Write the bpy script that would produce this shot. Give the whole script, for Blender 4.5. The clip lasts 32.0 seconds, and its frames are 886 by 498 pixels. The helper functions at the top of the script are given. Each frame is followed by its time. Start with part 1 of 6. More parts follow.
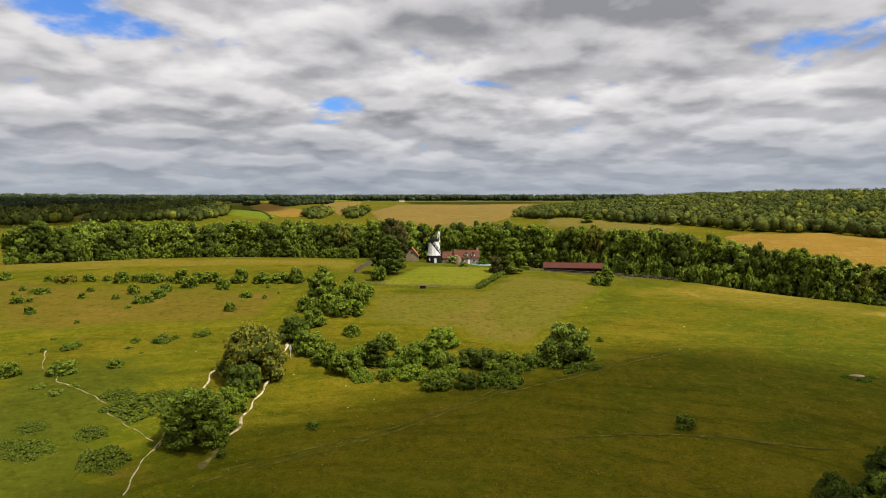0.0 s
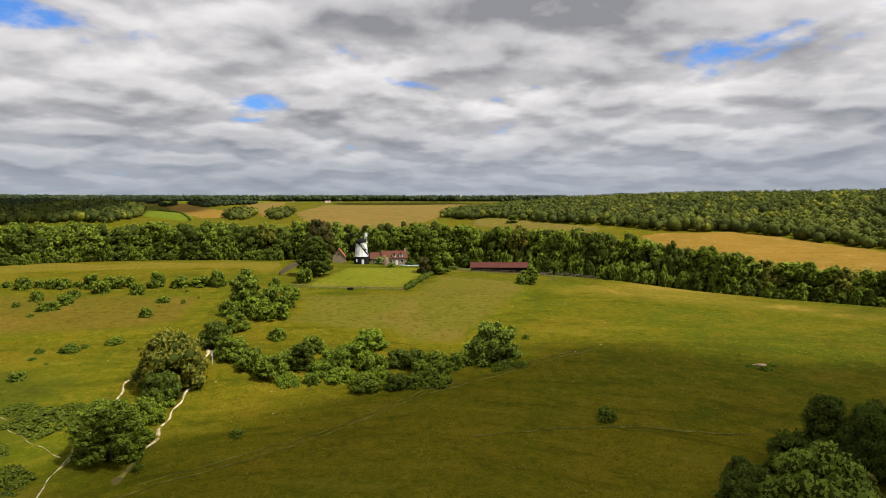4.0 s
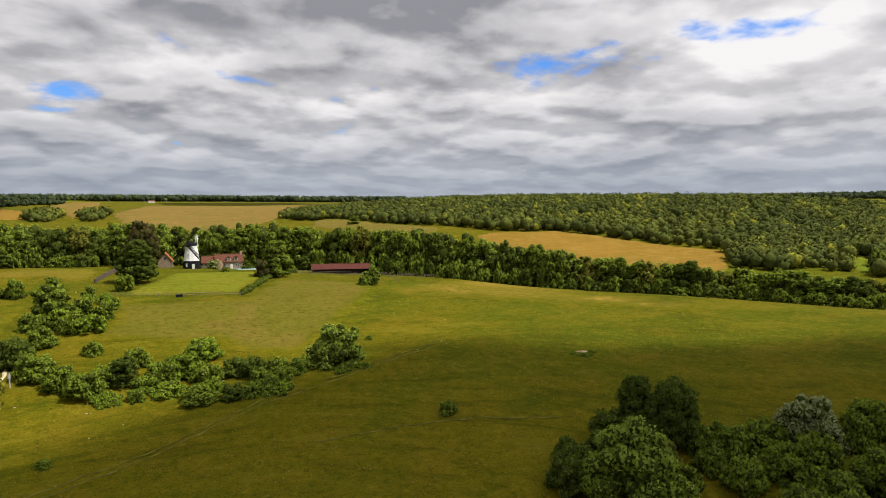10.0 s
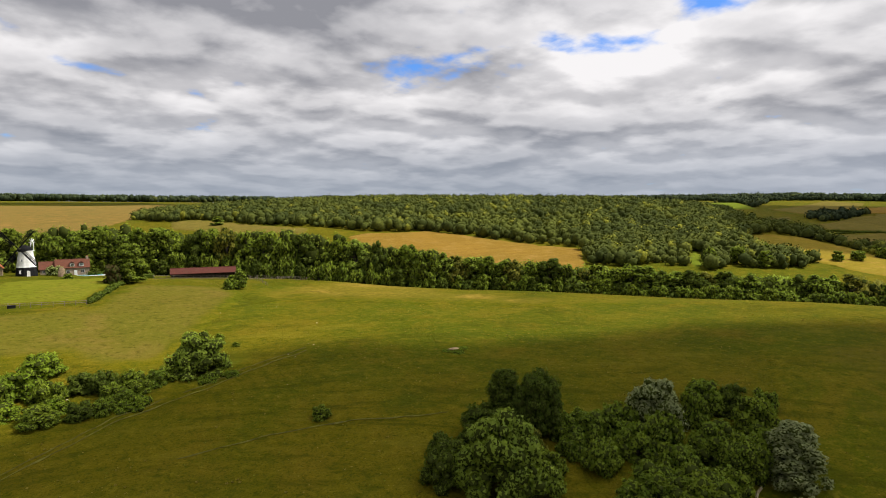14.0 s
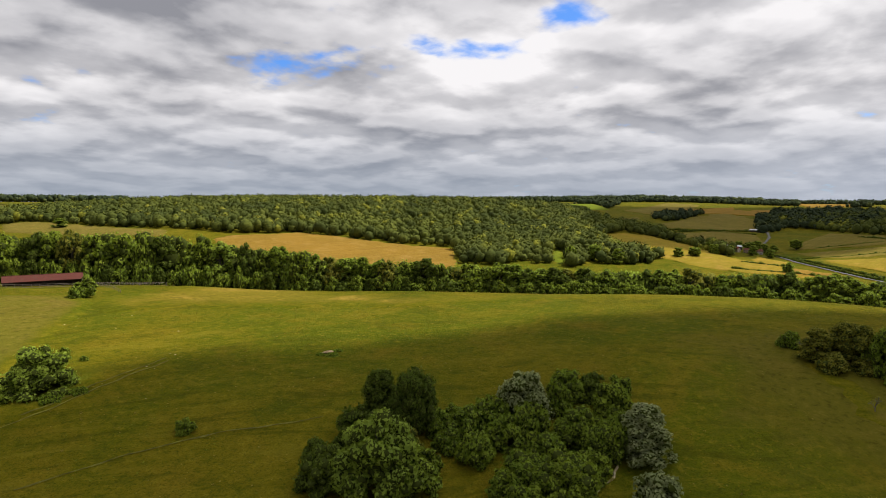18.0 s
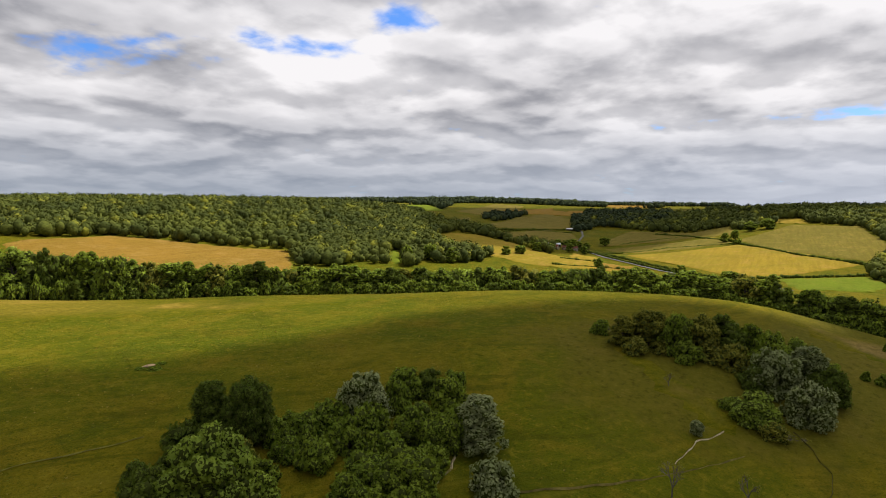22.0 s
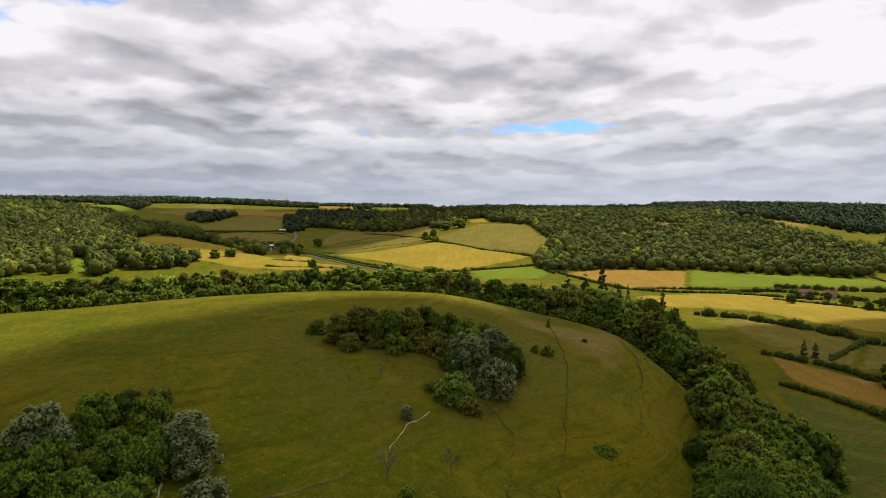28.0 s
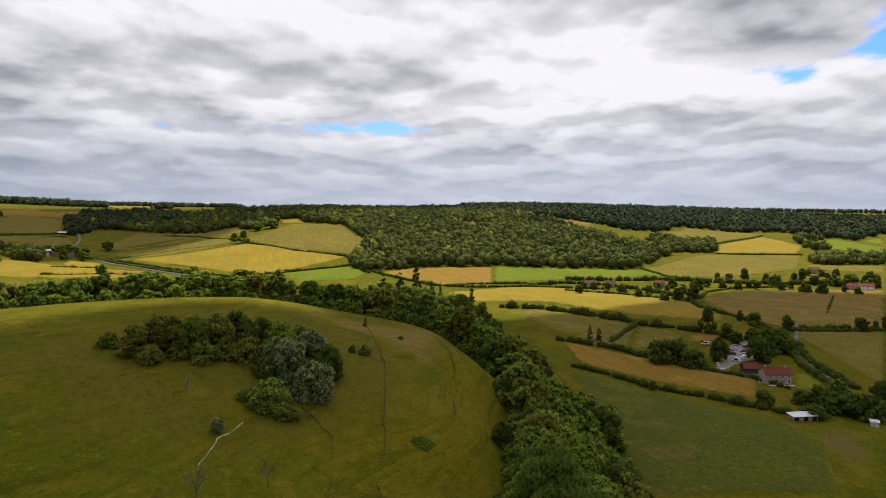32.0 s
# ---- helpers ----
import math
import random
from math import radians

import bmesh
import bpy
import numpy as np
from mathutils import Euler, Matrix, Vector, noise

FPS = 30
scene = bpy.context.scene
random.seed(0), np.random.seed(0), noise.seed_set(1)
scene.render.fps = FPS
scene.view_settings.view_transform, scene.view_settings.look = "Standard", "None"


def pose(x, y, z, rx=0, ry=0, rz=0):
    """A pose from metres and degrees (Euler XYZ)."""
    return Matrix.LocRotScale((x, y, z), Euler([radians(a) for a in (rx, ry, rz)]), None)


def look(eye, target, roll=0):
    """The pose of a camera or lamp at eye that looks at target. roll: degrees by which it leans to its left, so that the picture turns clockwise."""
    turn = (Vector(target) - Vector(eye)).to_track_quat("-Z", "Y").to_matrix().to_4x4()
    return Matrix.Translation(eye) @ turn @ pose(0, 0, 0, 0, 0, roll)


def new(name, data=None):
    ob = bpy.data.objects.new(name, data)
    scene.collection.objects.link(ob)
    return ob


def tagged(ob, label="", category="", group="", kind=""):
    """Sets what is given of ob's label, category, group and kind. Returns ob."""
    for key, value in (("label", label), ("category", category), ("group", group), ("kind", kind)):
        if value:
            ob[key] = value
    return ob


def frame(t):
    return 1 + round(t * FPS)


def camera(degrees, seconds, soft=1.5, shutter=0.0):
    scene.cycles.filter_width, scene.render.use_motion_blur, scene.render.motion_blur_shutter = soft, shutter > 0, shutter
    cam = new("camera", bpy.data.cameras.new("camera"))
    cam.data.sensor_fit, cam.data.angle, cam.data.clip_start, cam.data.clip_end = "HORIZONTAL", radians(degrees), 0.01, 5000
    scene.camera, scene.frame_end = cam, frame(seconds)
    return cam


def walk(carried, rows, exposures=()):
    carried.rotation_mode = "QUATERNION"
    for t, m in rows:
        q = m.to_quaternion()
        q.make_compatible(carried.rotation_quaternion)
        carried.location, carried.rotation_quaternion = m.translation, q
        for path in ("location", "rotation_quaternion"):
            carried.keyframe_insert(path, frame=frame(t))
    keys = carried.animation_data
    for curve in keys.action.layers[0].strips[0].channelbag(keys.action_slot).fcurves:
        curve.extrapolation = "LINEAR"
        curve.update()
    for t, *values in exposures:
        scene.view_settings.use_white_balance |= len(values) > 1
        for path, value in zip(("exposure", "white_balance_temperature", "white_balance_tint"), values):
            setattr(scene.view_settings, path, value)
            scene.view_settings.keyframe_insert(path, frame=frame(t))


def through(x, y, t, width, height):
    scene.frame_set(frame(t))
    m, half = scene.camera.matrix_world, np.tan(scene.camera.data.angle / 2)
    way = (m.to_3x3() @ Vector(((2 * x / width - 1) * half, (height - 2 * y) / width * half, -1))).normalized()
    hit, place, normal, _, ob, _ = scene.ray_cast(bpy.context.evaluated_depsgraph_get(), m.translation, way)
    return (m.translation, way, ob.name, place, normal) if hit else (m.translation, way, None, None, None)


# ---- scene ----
cam = camera(72.1, 32.0, soft=0.72)
EYE = 60.0
ROWS = [
    (0.0, -0.000, -3.933, 0.297),
    (0.5, -0.330, -3.927, 0.309),
    (1.0, -0.851, -3.923, 0.319),
    (1.5, -1.542, -3.919, 0.326),
    (2.0, -2.425, -3.916, 0.332),
    (2.5, -3.394, -3.913, 0.335),
    (3.0, -4.418, -3.910, 0.337),
    (3.5, -5.565, -3.908, 0.338),
    (5.5, -10.612, -3.903, 0.326),
    (6.0, -11.746, -3.902, 0.320),
    (6.5, -12.867, -3.901, 0.314),
    (7.0, -13.985, -3.901, 0.306),
    (7.5, -15.101, -3.900, 0.298),
    (8.0, -16.243, -3.899, 0.290),
    (8.5, -17.372, -3.899, 0.281),
    (9.0, -18.616, -3.898, 0.271),
    (9.5, -20.152, -3.897, 0.261),
    (10.0, -21.658, -3.896, 0.251),
    (10.5, -23.176, -3.895, 0.240),
    (11.0, -24.687, -3.894, 0.230),
    (11.5, -26.181, -3.892, 0.219),
    (12.0, -27.662, -3.890, 0.209),
    (12.5, -29.151, -3.888, 0.198),
    (13.0, -30.637, -3.886, 0.188),
    (13.5, -32.157, -3.884, 0.178),
    (14.0, -33.649, -3.881, 0.168),
    (14.5, -34.995, -3.878, 0.158),
    (16.5, -40.497, -3.863, 0.121),
    (17.0, -42.091, -3.858, 0.112),
    (17.5, -43.735, -3.854, 0.104),
    (18.0, -45.500, -3.849, 0.096),
    (18.5, -47.410, -3.843, 0.089),
    (19.0, -49.337, -3.838, 0.081),
    (19.5, -51.245, -3.832, 0.075),
    (20.0, -53.149, -3.826, 0.068),
    (20.5, -55.040, -3.820, 0.062),
    (21.0, -56.959, -3.814, 0.056),
    (21.5, -58.858, -3.807, 0.050),
    (22.0, -60.762, -3.801, 0.044),
    (22.5, -62.672, -3.794, 0.039),
    (23.0, -64.720, -3.787, 0.034),
    (23.5, -66.957, -3.781, 0.028),
    (24.0, -69.258, -3.774, 0.023),
    (24.5, -71.560, -3.767, 0.018),
    (25.0, -73.868, -3.760, 0.013),
    (25.5, -76.174, -3.754, 0.007),
    (27.5, -85.151, -3.729, -0.017),
    (28.0, -87.290, -3.724, -0.025),
    (28.5, -89.443, -3.719, -0.033),
    (29.0, -91.557, -3.715, -0.041),
    (29.5, -93.683, -3.711, -0.051),
    (30.0, -95.870, -3.707, -0.061),
    (30.5, -98.051, -3.705, -0.072),
    (31.0, -100.233, -3.703, -0.085),
    (31.5, -102.351, -3.701, -0.099),
    (32.0, -104.547, -3.701, -0.114),
]
EXPOSURES = [(0.0, 0.0, 6500, 10.0), (12.0, 0.02, 6450, 10.5), (22.0, 0.03, 6400, 11.2), (28.0, 0.03, 6360, 12.0), (32.0, 0.03, 6220, 12.5)]

walk(cam, [(t, pose(0, 0, EYE, 90 + pitch, roll, yaw)) for t, yaw, pitch, roll in ROWS], EXPOSURES)

# ---- light ----
SUN_AZ, SUN_EL = 118.0, 57.0
sun_data = bpy.data.lights.new("sun", "SUN")
sun_data.energy, sun_data.angle, sun_data.color = 5.2, radians(0.6), (1.0, 0.94, 0.82)
sun = new("sun", sun_data)
sun_dir = Vector((math.sin(radians(SUN_AZ)) * math.cos(radians(SUN_EL)), math.cos(radians(SUN_AZ)) * math.cos(radians(SUN_EL)), math.sin(radians(SUN_EL))))
sun.matrix_world = look(sun_dir * 900, (0, 0, 0))


class Nodes:
    """Short hand for node trees."""

    def __init__(self, tree):
        self.tree = tree
        tree.nodes.clear()

    def add(self, kind, **values):
        node = self.tree.nodes.new(kind)
        for key, value in values.items():
            if key in node.inputs:
                self.put(node.inputs[key], value)
            else:
                setattr(node, key, value)
        return node

    def put(self, socket, value):
        if isinstance(value, bpy.types.NodeSocket):
            self.tree.links.new(value, socket)
        else:
            socket.default_value = value

    def math(self, op, a, b=0.0, clamp=False):
        node = self.tree.nodes.new("ShaderNodeMath")
        node.operation, node.use_clamp = op, clamp
        self.put(node.inputs[0], a)
        self.put(node.inputs[1], b)
        return node.outputs[0]

    def ramp(self, value, low, high, out_low=0.0, out_high=1.0):
        node = self.tree.nodes.new("ShaderNodeMapRange")
        node.interpolation_type = "SMOOTHSTEP"
        for i, v in enumerate((value, low, high, out_low, out_high)):
            self.put(node.inputs[i], v)
        return node.outputs[0]

    def mix(self, factor, a, b, blend="MIX"):
        node = self.tree.nodes.new("ShaderNodeMix")
        node.data_type, node.blend_type = "RGBA", blend
        self.put(node.inputs[0], factor)
        self.put(node.inputs[6], a)
        self.put(node.inputs[7], b)
        return node.outputs[2]

    def noise(self, vector, scale, detail=4.0, rough=0.55, distortion=0.0):
        node = self.add("ShaderNodeTexNoise")
        self.put(node.inputs["Vector"], vector)
        self.put(node.inputs["Scale"], scale)
        self.put(node.inputs["Detail"], detail)
        self.put(node.inputs["Roughness"], rough)
        self.put(node.inputs["Distortion"], distortion)
        return node.outputs[0]


def rgb(r, g, b):
    return (r, g, b, 1.0)


world = bpy.data.worlds.new("sky")
scene.world = world
world.use_nodes = True
k = Nodes(world.node_tree)
sky = k.add("ShaderNodeTexSky", sky_type="NISHITA", sun_disc=False, sun_elevation=radians(SUN_EL), sun_rotation=radians(SUN_AZ), altitude=200.0)
ray = k.add("ShaderNodeTexCoord").outputs["Generated"]
sep = k.add("ShaderNodeSeparateXYZ", Vector=ray)
up = k.math("MAXIMUM", sep.outputs[2], 0.0)
azimuth = k.math("MULTIPLY", k.math("ARCTAN2", sep.outputs[0], sep.outputs[1]), 57.29578)
height = k.math("MULTIPLY", k.math("ARCSINE", up), 57.29578)


def deck(stretch):
    """Directions laid out on a cloud deck; stretch moves a place towards the horizon."""
    deep = k.math("MULTIPLY", k.math("ADD", up, 0.20), 1.0 / stretch)
    return k.add("ShaderNodeCombineXYZ", X=k.math("DIVIDE", sep.outputs[0], deep), Y=k.math("DIVIDE", sep.outputs[1], deep), Z=0.0).outputs[0]


def lobes(rows):
    """Soft places in the cloud deck: azimuth, height, half width, half height in degrees, weight."""
    total = 0.0
    for a, h, wa, wh, weight in rows:
        da = k.math("DIVIDE", k.math("SUBTRACT", azimuth, a), wa)
        dh = k.math("DIVIDE", k.math("SUBTRACT", height, h), wh)
        e = k.math("EXPONENT", k.math("MULTIPLY", k.math("ADD", k.math("MULTIPLY", da, da), k.math("MULTIPLY", dh, dh)), -1.0))
        total = k.math("ADD", total, k.math("MULTIPLY", e, weight))
    return total


here = k.noise(deck(1.0), 2.5, 6.0, 0.47, 0.1)
above = k.noise(deck(0.95), 2.5, 6.0, 0.47, 0.1)
large = k.noise(deck(1.0), 1.1, 3.0, 0.5, 0.2)
wisps = k.noise(deck(1.0), 8.0, 5.0, 0.5, 0.1)
holes = lobes([(-28, 14.5, 8, 2.0, 1.0), (-33, 17, 6, 1.6, 0.7), (-8.2, 9.4, 4.6, 1.5, 0.86), (3.5, 11.2, 5.5, 0.9, 0.9), (33.5, 13.2, 8.5, 2.0, 1.3), (44, 14.8, 6, 1.5, 0.85), (56.5, 16.6, 4.0, 1.6, 0.72), (52, 14.2, 3, 1.0, 0.7),
               (95, 7.6, 11, 0.7, 0.78), (141, 12.8, 3.6, 3.4, 0.9), (134, 10.5, 3, 1.0, 0.6), (-90, 30, 14, 8, 0.9), (-170, 24, 16, 7, 0.9), (170, 50, 20, 10, 0.9)])
cover = k.math("SUBTRACT", k.math("ADD", k.math("MULTIPLY", here, 1.0), k.math("ADD", k.math("MULTIPLY", large, 0.15), k.math("MULTIPLY", k.math("SUBTRACT", wisps, 0.5), 0.38))), k.math("MULTIPLY", holes, 0.32))
mask = k.ramp(cover, 0.21, 0.39)
relief = k.ramp(k.math("SUBTRACT", here, above), -0.13, 0.13)
tone = k.math("ADD", k.math("MULTIPLY", relief, 0.52), k.math("MULTIPLY", k.ramp(here, 0.68, 0.34), 0.36))
tone = k.math("ADD", tone, k.math("MULTIPLY", k.math("SUBTRACT", wisps, 0.36), 0.20))
tone = k.math("ADD", tone, lobes([(48.6, 13.6, 7, 2.6, 0.75), (104, 15, 30, 8, 0.28), (118, 11.5, 10, 2.4, 0.34), (86, 19, 16, 5, 0.25), (127.5, 15.1, 6, 2.0, -0.16), (134.5, 14.6, 4, 1.6, -0.10), (128, 11.0, 12, 2.0, 0.22), (95.0, 13.7, 10, 2.2, -0.18), (20, 17.5, 15, 3.6, -0.30), (2, 17, 9, 2.5, -0.16), (-20, 6, 20, 2.5, -0.10), (128, 18, 9, 3, -0.25), (100, 11.5, 8, 1.6, -0.25), (62, 9, 10, 2, -0.1)]))
tone = k.math("ADD", tone, k.math("MULTIPLY", k.math("SUBTRACT", large, 0.5), 0.5))
tone = k.math("ADD", k.math("MULTIPLY", tone, 1.28), -0.12, clamp=True)
cloud = k.mix(tone, rgb(0.285, 0.288, 0.315), rgb(0.93, 0.905, 0.90))
toward = k.add("ShaderNodeVectorMath", operation="DOT_PRODUCT")
k.put(toward.inputs[0], ray)
k.put(toward.inputs[1], tuple(sun_dir))
glow = k.ramp(toward.outputs["Value"], 0.80, 1.0, 1.0, 4.0)
lit = k.add("ShaderNodeVectorMath", operation="SCALE")
k.put(lit.inputs[0], cloud)
k.put(lit.inputs["Scale"], glow)
cloud = lit.outputs[0]
haze = k.ramp(height, -1.0, 10.5, 1.0, 0.0)
veil = k.mix(lobes([(112, 4, 42, 30, 1.0)]), rgb(0.300, 0.350, 0.425), rgb(0.530, 0.570, 0.655))
cloud = k.mix(k.math("MULTIPLY", haze, 0.87), cloud, veil)
mask = k.math("MAXIMUM", mask, k.math("MULTIPLY", haze, 0.9))
clear = k.mix(1.0, sky.outputs[0], rgb(0.060, 0.105, 0.175), "MULTIPLY")
mixed = k.mix(mask, clear, cloud)
back = k.add("ShaderNodeBackground", Color=mixed, Strength=1.0)
k.add("ShaderNodeOutputWorld", Surface=back.outputs[0])



def part(name, mesh, material, parent=None, label=""):
    """Links a bmesh or mesh as one object, under a thing or a part."""
    if isinstance(mesh, bmesh.types.BMesh):
        data = bpy.data.meshes.new(name)
        mesh.to_mesh(data)
        mesh.free()
    else:
        data = mesh
    if material and not data.materials:
        data.materials.append(material)
    ob = new(name, data)
    ob.parent = parent
    if label:
        ob["label"] = label
    return ob


def mesh_of(name, verts, faces, smooth=False):
    data = bpy.data.meshes.new(name)
    data.from_pydata(verts, [], faces)
    if smooth:
        data.polygons.foreach_set("use_smooth", [True] * len(data.polygons))
    return data


# ---- the land ----
SPOTS = [(0.0, 0.0, 13.0)]


def section(bearing, *pairs):
    """Heights of the land along one bearing from the camera, set to fit its view: distance, height, and so on."""
    a = radians(bearing)
    for r, z in zip(pairs[::2], pairs[1::2]):
        SPOTS.append((round(r * math.sin(a)), round(r * math.cos(a)), z))


# land sections: bearing in degrees, then pairs of distance and height
section(-52, 60, 14, 90, 18, 135, 25, 200, 33, 275, 38.8, 400, 28, 700, 5, 1200, 32, 1800, 58, 2600, 88, 4600, 100)
section(-36, 60, 15, 100, 22.5, 140, 27, 200, 33.5, 275, 39.2, 400, 26, 700, 5, 1200, 38, 1800, 57, 2600, 88, 4600, 100)
section(-22, 60, 16, 90, 19.5, 130, 26.5, 195, 34.4, 275, 39.2, 400, 26, 700, 10, 1150, 62, 1500, 55, 2600, 86, 4600, 100)
section(-10, 60, 17, 88, 19.5, 125, 26, 190, 34.7, 275, 37.2, 400, 26, 700, 2, 1200, 36, 1800, 58, 2600, 88, 4600, 100)
section(2, 60, 18, 86, 20, 120, 24.5, 190, 34.2, 270, 35, 400, 24, 700, 0, 1150, 34, 1900, 60, 2600, 86, 4600, 100)
section(12, 60, 18.5, 85, 20, 125, 26, 190, 33, 270, 31.5, 400, 20, 600, 2, 900, 34, 1200, 54, 1900, 66, 4600, 90)
section(21, 60, 19, 84, 20.5, 130, 27, 190, 31.5, 258, 30.2, 380, 14, 520, 4, 720, 32, 1150, 66, 1800, 70, 4600, 90)
section(30, 60, 19, 84, 20.5, 132, 27, 180, 30.5, 235, 29, 330, 10, 450, 0, 560, 6, 740, 29, 1180, 70, 1800, 72, 4600, 90)
section(40, 60, 19, 84, 20.5, 132, 27.5, 180, 29.8, 228, 28.8, 330, 7, 450, -5, 560, 2, 740, 22, 1180, 69, 1800, 70, 4600, 85)
section(49, 60, 18.5, 84, 20, 130, 27.6, 178, 30.2, 222, 29, 320, 5, 450, -8, 560, -2, 740, 14, 1150, 65, 1800, 70, 4600, 85)
section(57, 60, 18, 84, 19.5, 132, 27, 178, 30.5, 218, 29.5, 320, 3, 460, -11, 580, -5, 760, 12, 1150, 52, 1800, 66, 2600, 88, 4600, 92)
section(64, 60, 18, 85, 19, 135, 27, 180, 30.8, 218, 30.4, 320, 0, 470, -13, 640, -10, 850, 8, 1150, 24, 1700, 48, 2500, 88, 4600, 90)
section(75, 60, 17.5, 86, 18, 136, 26.2, 180, 30.8, 216, 31.3, 320, 0, 480, -15, 700, -15, 1000, -6, 1400, 12, 1900, 40, 2600, 74, 4600, 78)
section(89, 60, 17, 90, 16, 145, 24, 185, 28.2, 215, 28.7, 310, -2, 480, -15, 700, -14, 900, 0, 1150, 20, 1500, 52, 2000, 65, 4600, 70)
section(98, 60, 15.5, 95, 13.5, 140, 19, 185, 22.7, 212, 21.6, 300, -6, 480, -15.5, 740, -14, 1000, 15, 1350, 52, 1700, 56, 2500, 60, 4600, 68)
section(105, 60, 14, 95, 12, 145, 14, 195, 16.5, 222, 12.2, 300, -10, 480, -15.5, 740, -14, 1000, 14, 1350, 50, 1700, 55, 4600, 66)
section(109, 60, 13, 90, 12, 130, 10, 165, 9.5, 190, 8, 230, 0, 300, -11, 480, -15.5)
section(113, 60, 12, 90, 9, 118, 3, 150, -2, 200, -8, 300, -14, 480, -15.5, 740, -14, 1000, 8, 1350, 46, 1800, 64, 2500, 74, 4600, 70)
section(126, 60, 8, 90, 2, 130, -8, 200, -13, 400, -15.5, 760, -15, 1100, -3, 1500, 10, 2200, 54, 4600, 56)
section(141, 60, 6, 90, -1, 130, -9, 200, -14, 400, -16, 760, -16, 1100, -11, 1600, 4, 2400, 38, 4600, 52)
section(175, 70, 0, 200, -15, 700, -16, 1600, 5, 2600, 50, 4600, 60)
section(215, 70, 0, 200, -15, 700, -16, 1600, 10, 2600, 60, 4600, 70)
section(260, 70, 2, 200, -12, 700, -10, 1600, 20, 2600, 70, 4600, 80)
section(285, 70, 8, 130, 5, 300, 10, 700, 0, 1600, 40, 2600, 80, 4600, 90)

spots = np.array(SPOTS)
SOFT = 0.03 ** 2


def solve_land():
    p = spots[:, :2] / 1000
    n = len(p)
    r2 = ((p[:, None] - p[None]) ** 2).sum(2)
    a = np.zeros((n + 3, n + 3))
    a[:n, :n], a[:n, n], a[:n, n + 1:], a[n, :n], a[n + 1:, :n] = np.sqrt(r2 + SOFT), 1, p, 1, p.T
    return np.linalg.solve(a, np.concatenate([spots[:, 2], [0, 0, 0]]))


land = solve_land()


def heights(x, y):
    """Height of the land at arrays of places."""
    x, y = np.asarray(x, float) / 1000, np.asarray(y, float) / 1000
    out = land[-3] + land[-2] * x + land[-1] * y
    for (px, py, _), w in zip(spots, land):
        out = out + w * np.sqrt((x - px / 1000) ** 2 + (y - py / 1000) ** 2 + SOFT)
    return out


def ground_z(x, y):
    return float(heights(np.array([x]), np.array([y]))[0])


FIELDS = []
FIELDS.append(("stubble", [(291,633),(330,652),(403,652),(436,605),(470,540),(514,486),(449,417),(416,396),(353,406),(281,474),(275,592)], 3))
FIELDS.append(("meadow", [(167,999),(204,990),(235,874),(275,704),(252,661),(219,717),(150,900)], 3))
FIELDS.append(("pasture", [(616,420),(615,405),(563,362),(530,357),(571,394)], 3))
FIELDS.append(("pasture", [(428,396),(500,379),(489,363),(418,376)], 3))
FIELDS.append(("tan", [(1152,-313),(1124,-376),(1060,-368),(1059,-322)], 3))
FIELDS.append(("pasture", [(1694,-532),(1665,-599),(1378,-496),(1349,-430)], 3))
FIELDS.append(("tan", [(1234,-561),(1192,-646),(1128,-605),(1162,-547)], 3))
FIELDS.append(("wheat", [(753,446),(853,466),(900,433),(873,360),(802,274),(772,190),(758,144),(720,146),(699,226),(688,271),(704,339)], 3))
FIELDS.append(("meadow", [(1139,536),(1616,602),(1559,484),(1323,410),(1092,490)], 3))
FIELDS.append(("meadow", [(979,450),(1197,433),(1173,364),(1044,307),(978,313),(899,383)], 3))
FIELDS.append(("meadow", [(1062,276),(1269,275),(1184,132),(1137,102),(1009,253)], 3))
FIELDS.append(("barley", [(972,253),(1112,100),(1029,61),(908,205)], 3))
FIELDS.append(("wheat", [(880,199),(1007,60),(835,-82),(734,6),(717,42)], 3))
FIELDS.append(("barley", [(1060,66),(1231,-8),(1165,-108),(949,-124),(850,-87),(927,8)], 3))
FIELDS.append(("pasture", [(717,6),(766,-78),(716,-95),(663,-73),(647,-11)], 3))
FIELDS.append(("meadow", [(1164,171),(1270,87),(1155,69),(1120,100)], 3))
FIELDS.append(("wheat", [(864,268),(818,213),(785,208),(789,253)], 3))
FIELDS.append(("stubble", [(776,202),(750,134),(718,142),(720,201)], 3))
FIELDS.append(("stubble", [(714,-105),(746,-159),(722,-253),(606,-212),(573,-178),(599,-145)], 3))
FIELDS.append(("pasture", [(722,-253),(725,-261),(649,-426),(606,-427),(606,-310),(606,-212)], 3))
FIELDS.append(("wheat", [(539,-139),(565,-221),(526,-291),(455,-329),(397,-322),(349,-291),(385,-242),(463,-204),(476,-148)], 3))
FIELDS.append(("barley", [(424,-162),(426,-188),(362,-228),(329,-190),(344,-163)], 3))
FIELDS.append(("stubble", [(325,-155),(273,-184),(228,-208),(201.2,-184.3),(238.3,-160.9),(275,-143)], 3))
FIELDS.append(("grazed", [(261.5,-129.4),(238.5,-144.3),(213.5,-155.3),(190.4,-163.2),(172.4,-171.5),(146.4,-160.8),(120.1,-136.1),(133.7,-89.7),(166.0,-97.0),(212.1,-113.7)], 3))
FIELDS.append(("tan", [(447,-344),(484,-412),(476,-494),(461,-565),(305,-376),(315,-307),(366,-311)], 3))
FIELDS.append(("meadow", [(309,-301),(296,-365),(201,-249),(234,-265)], 3))
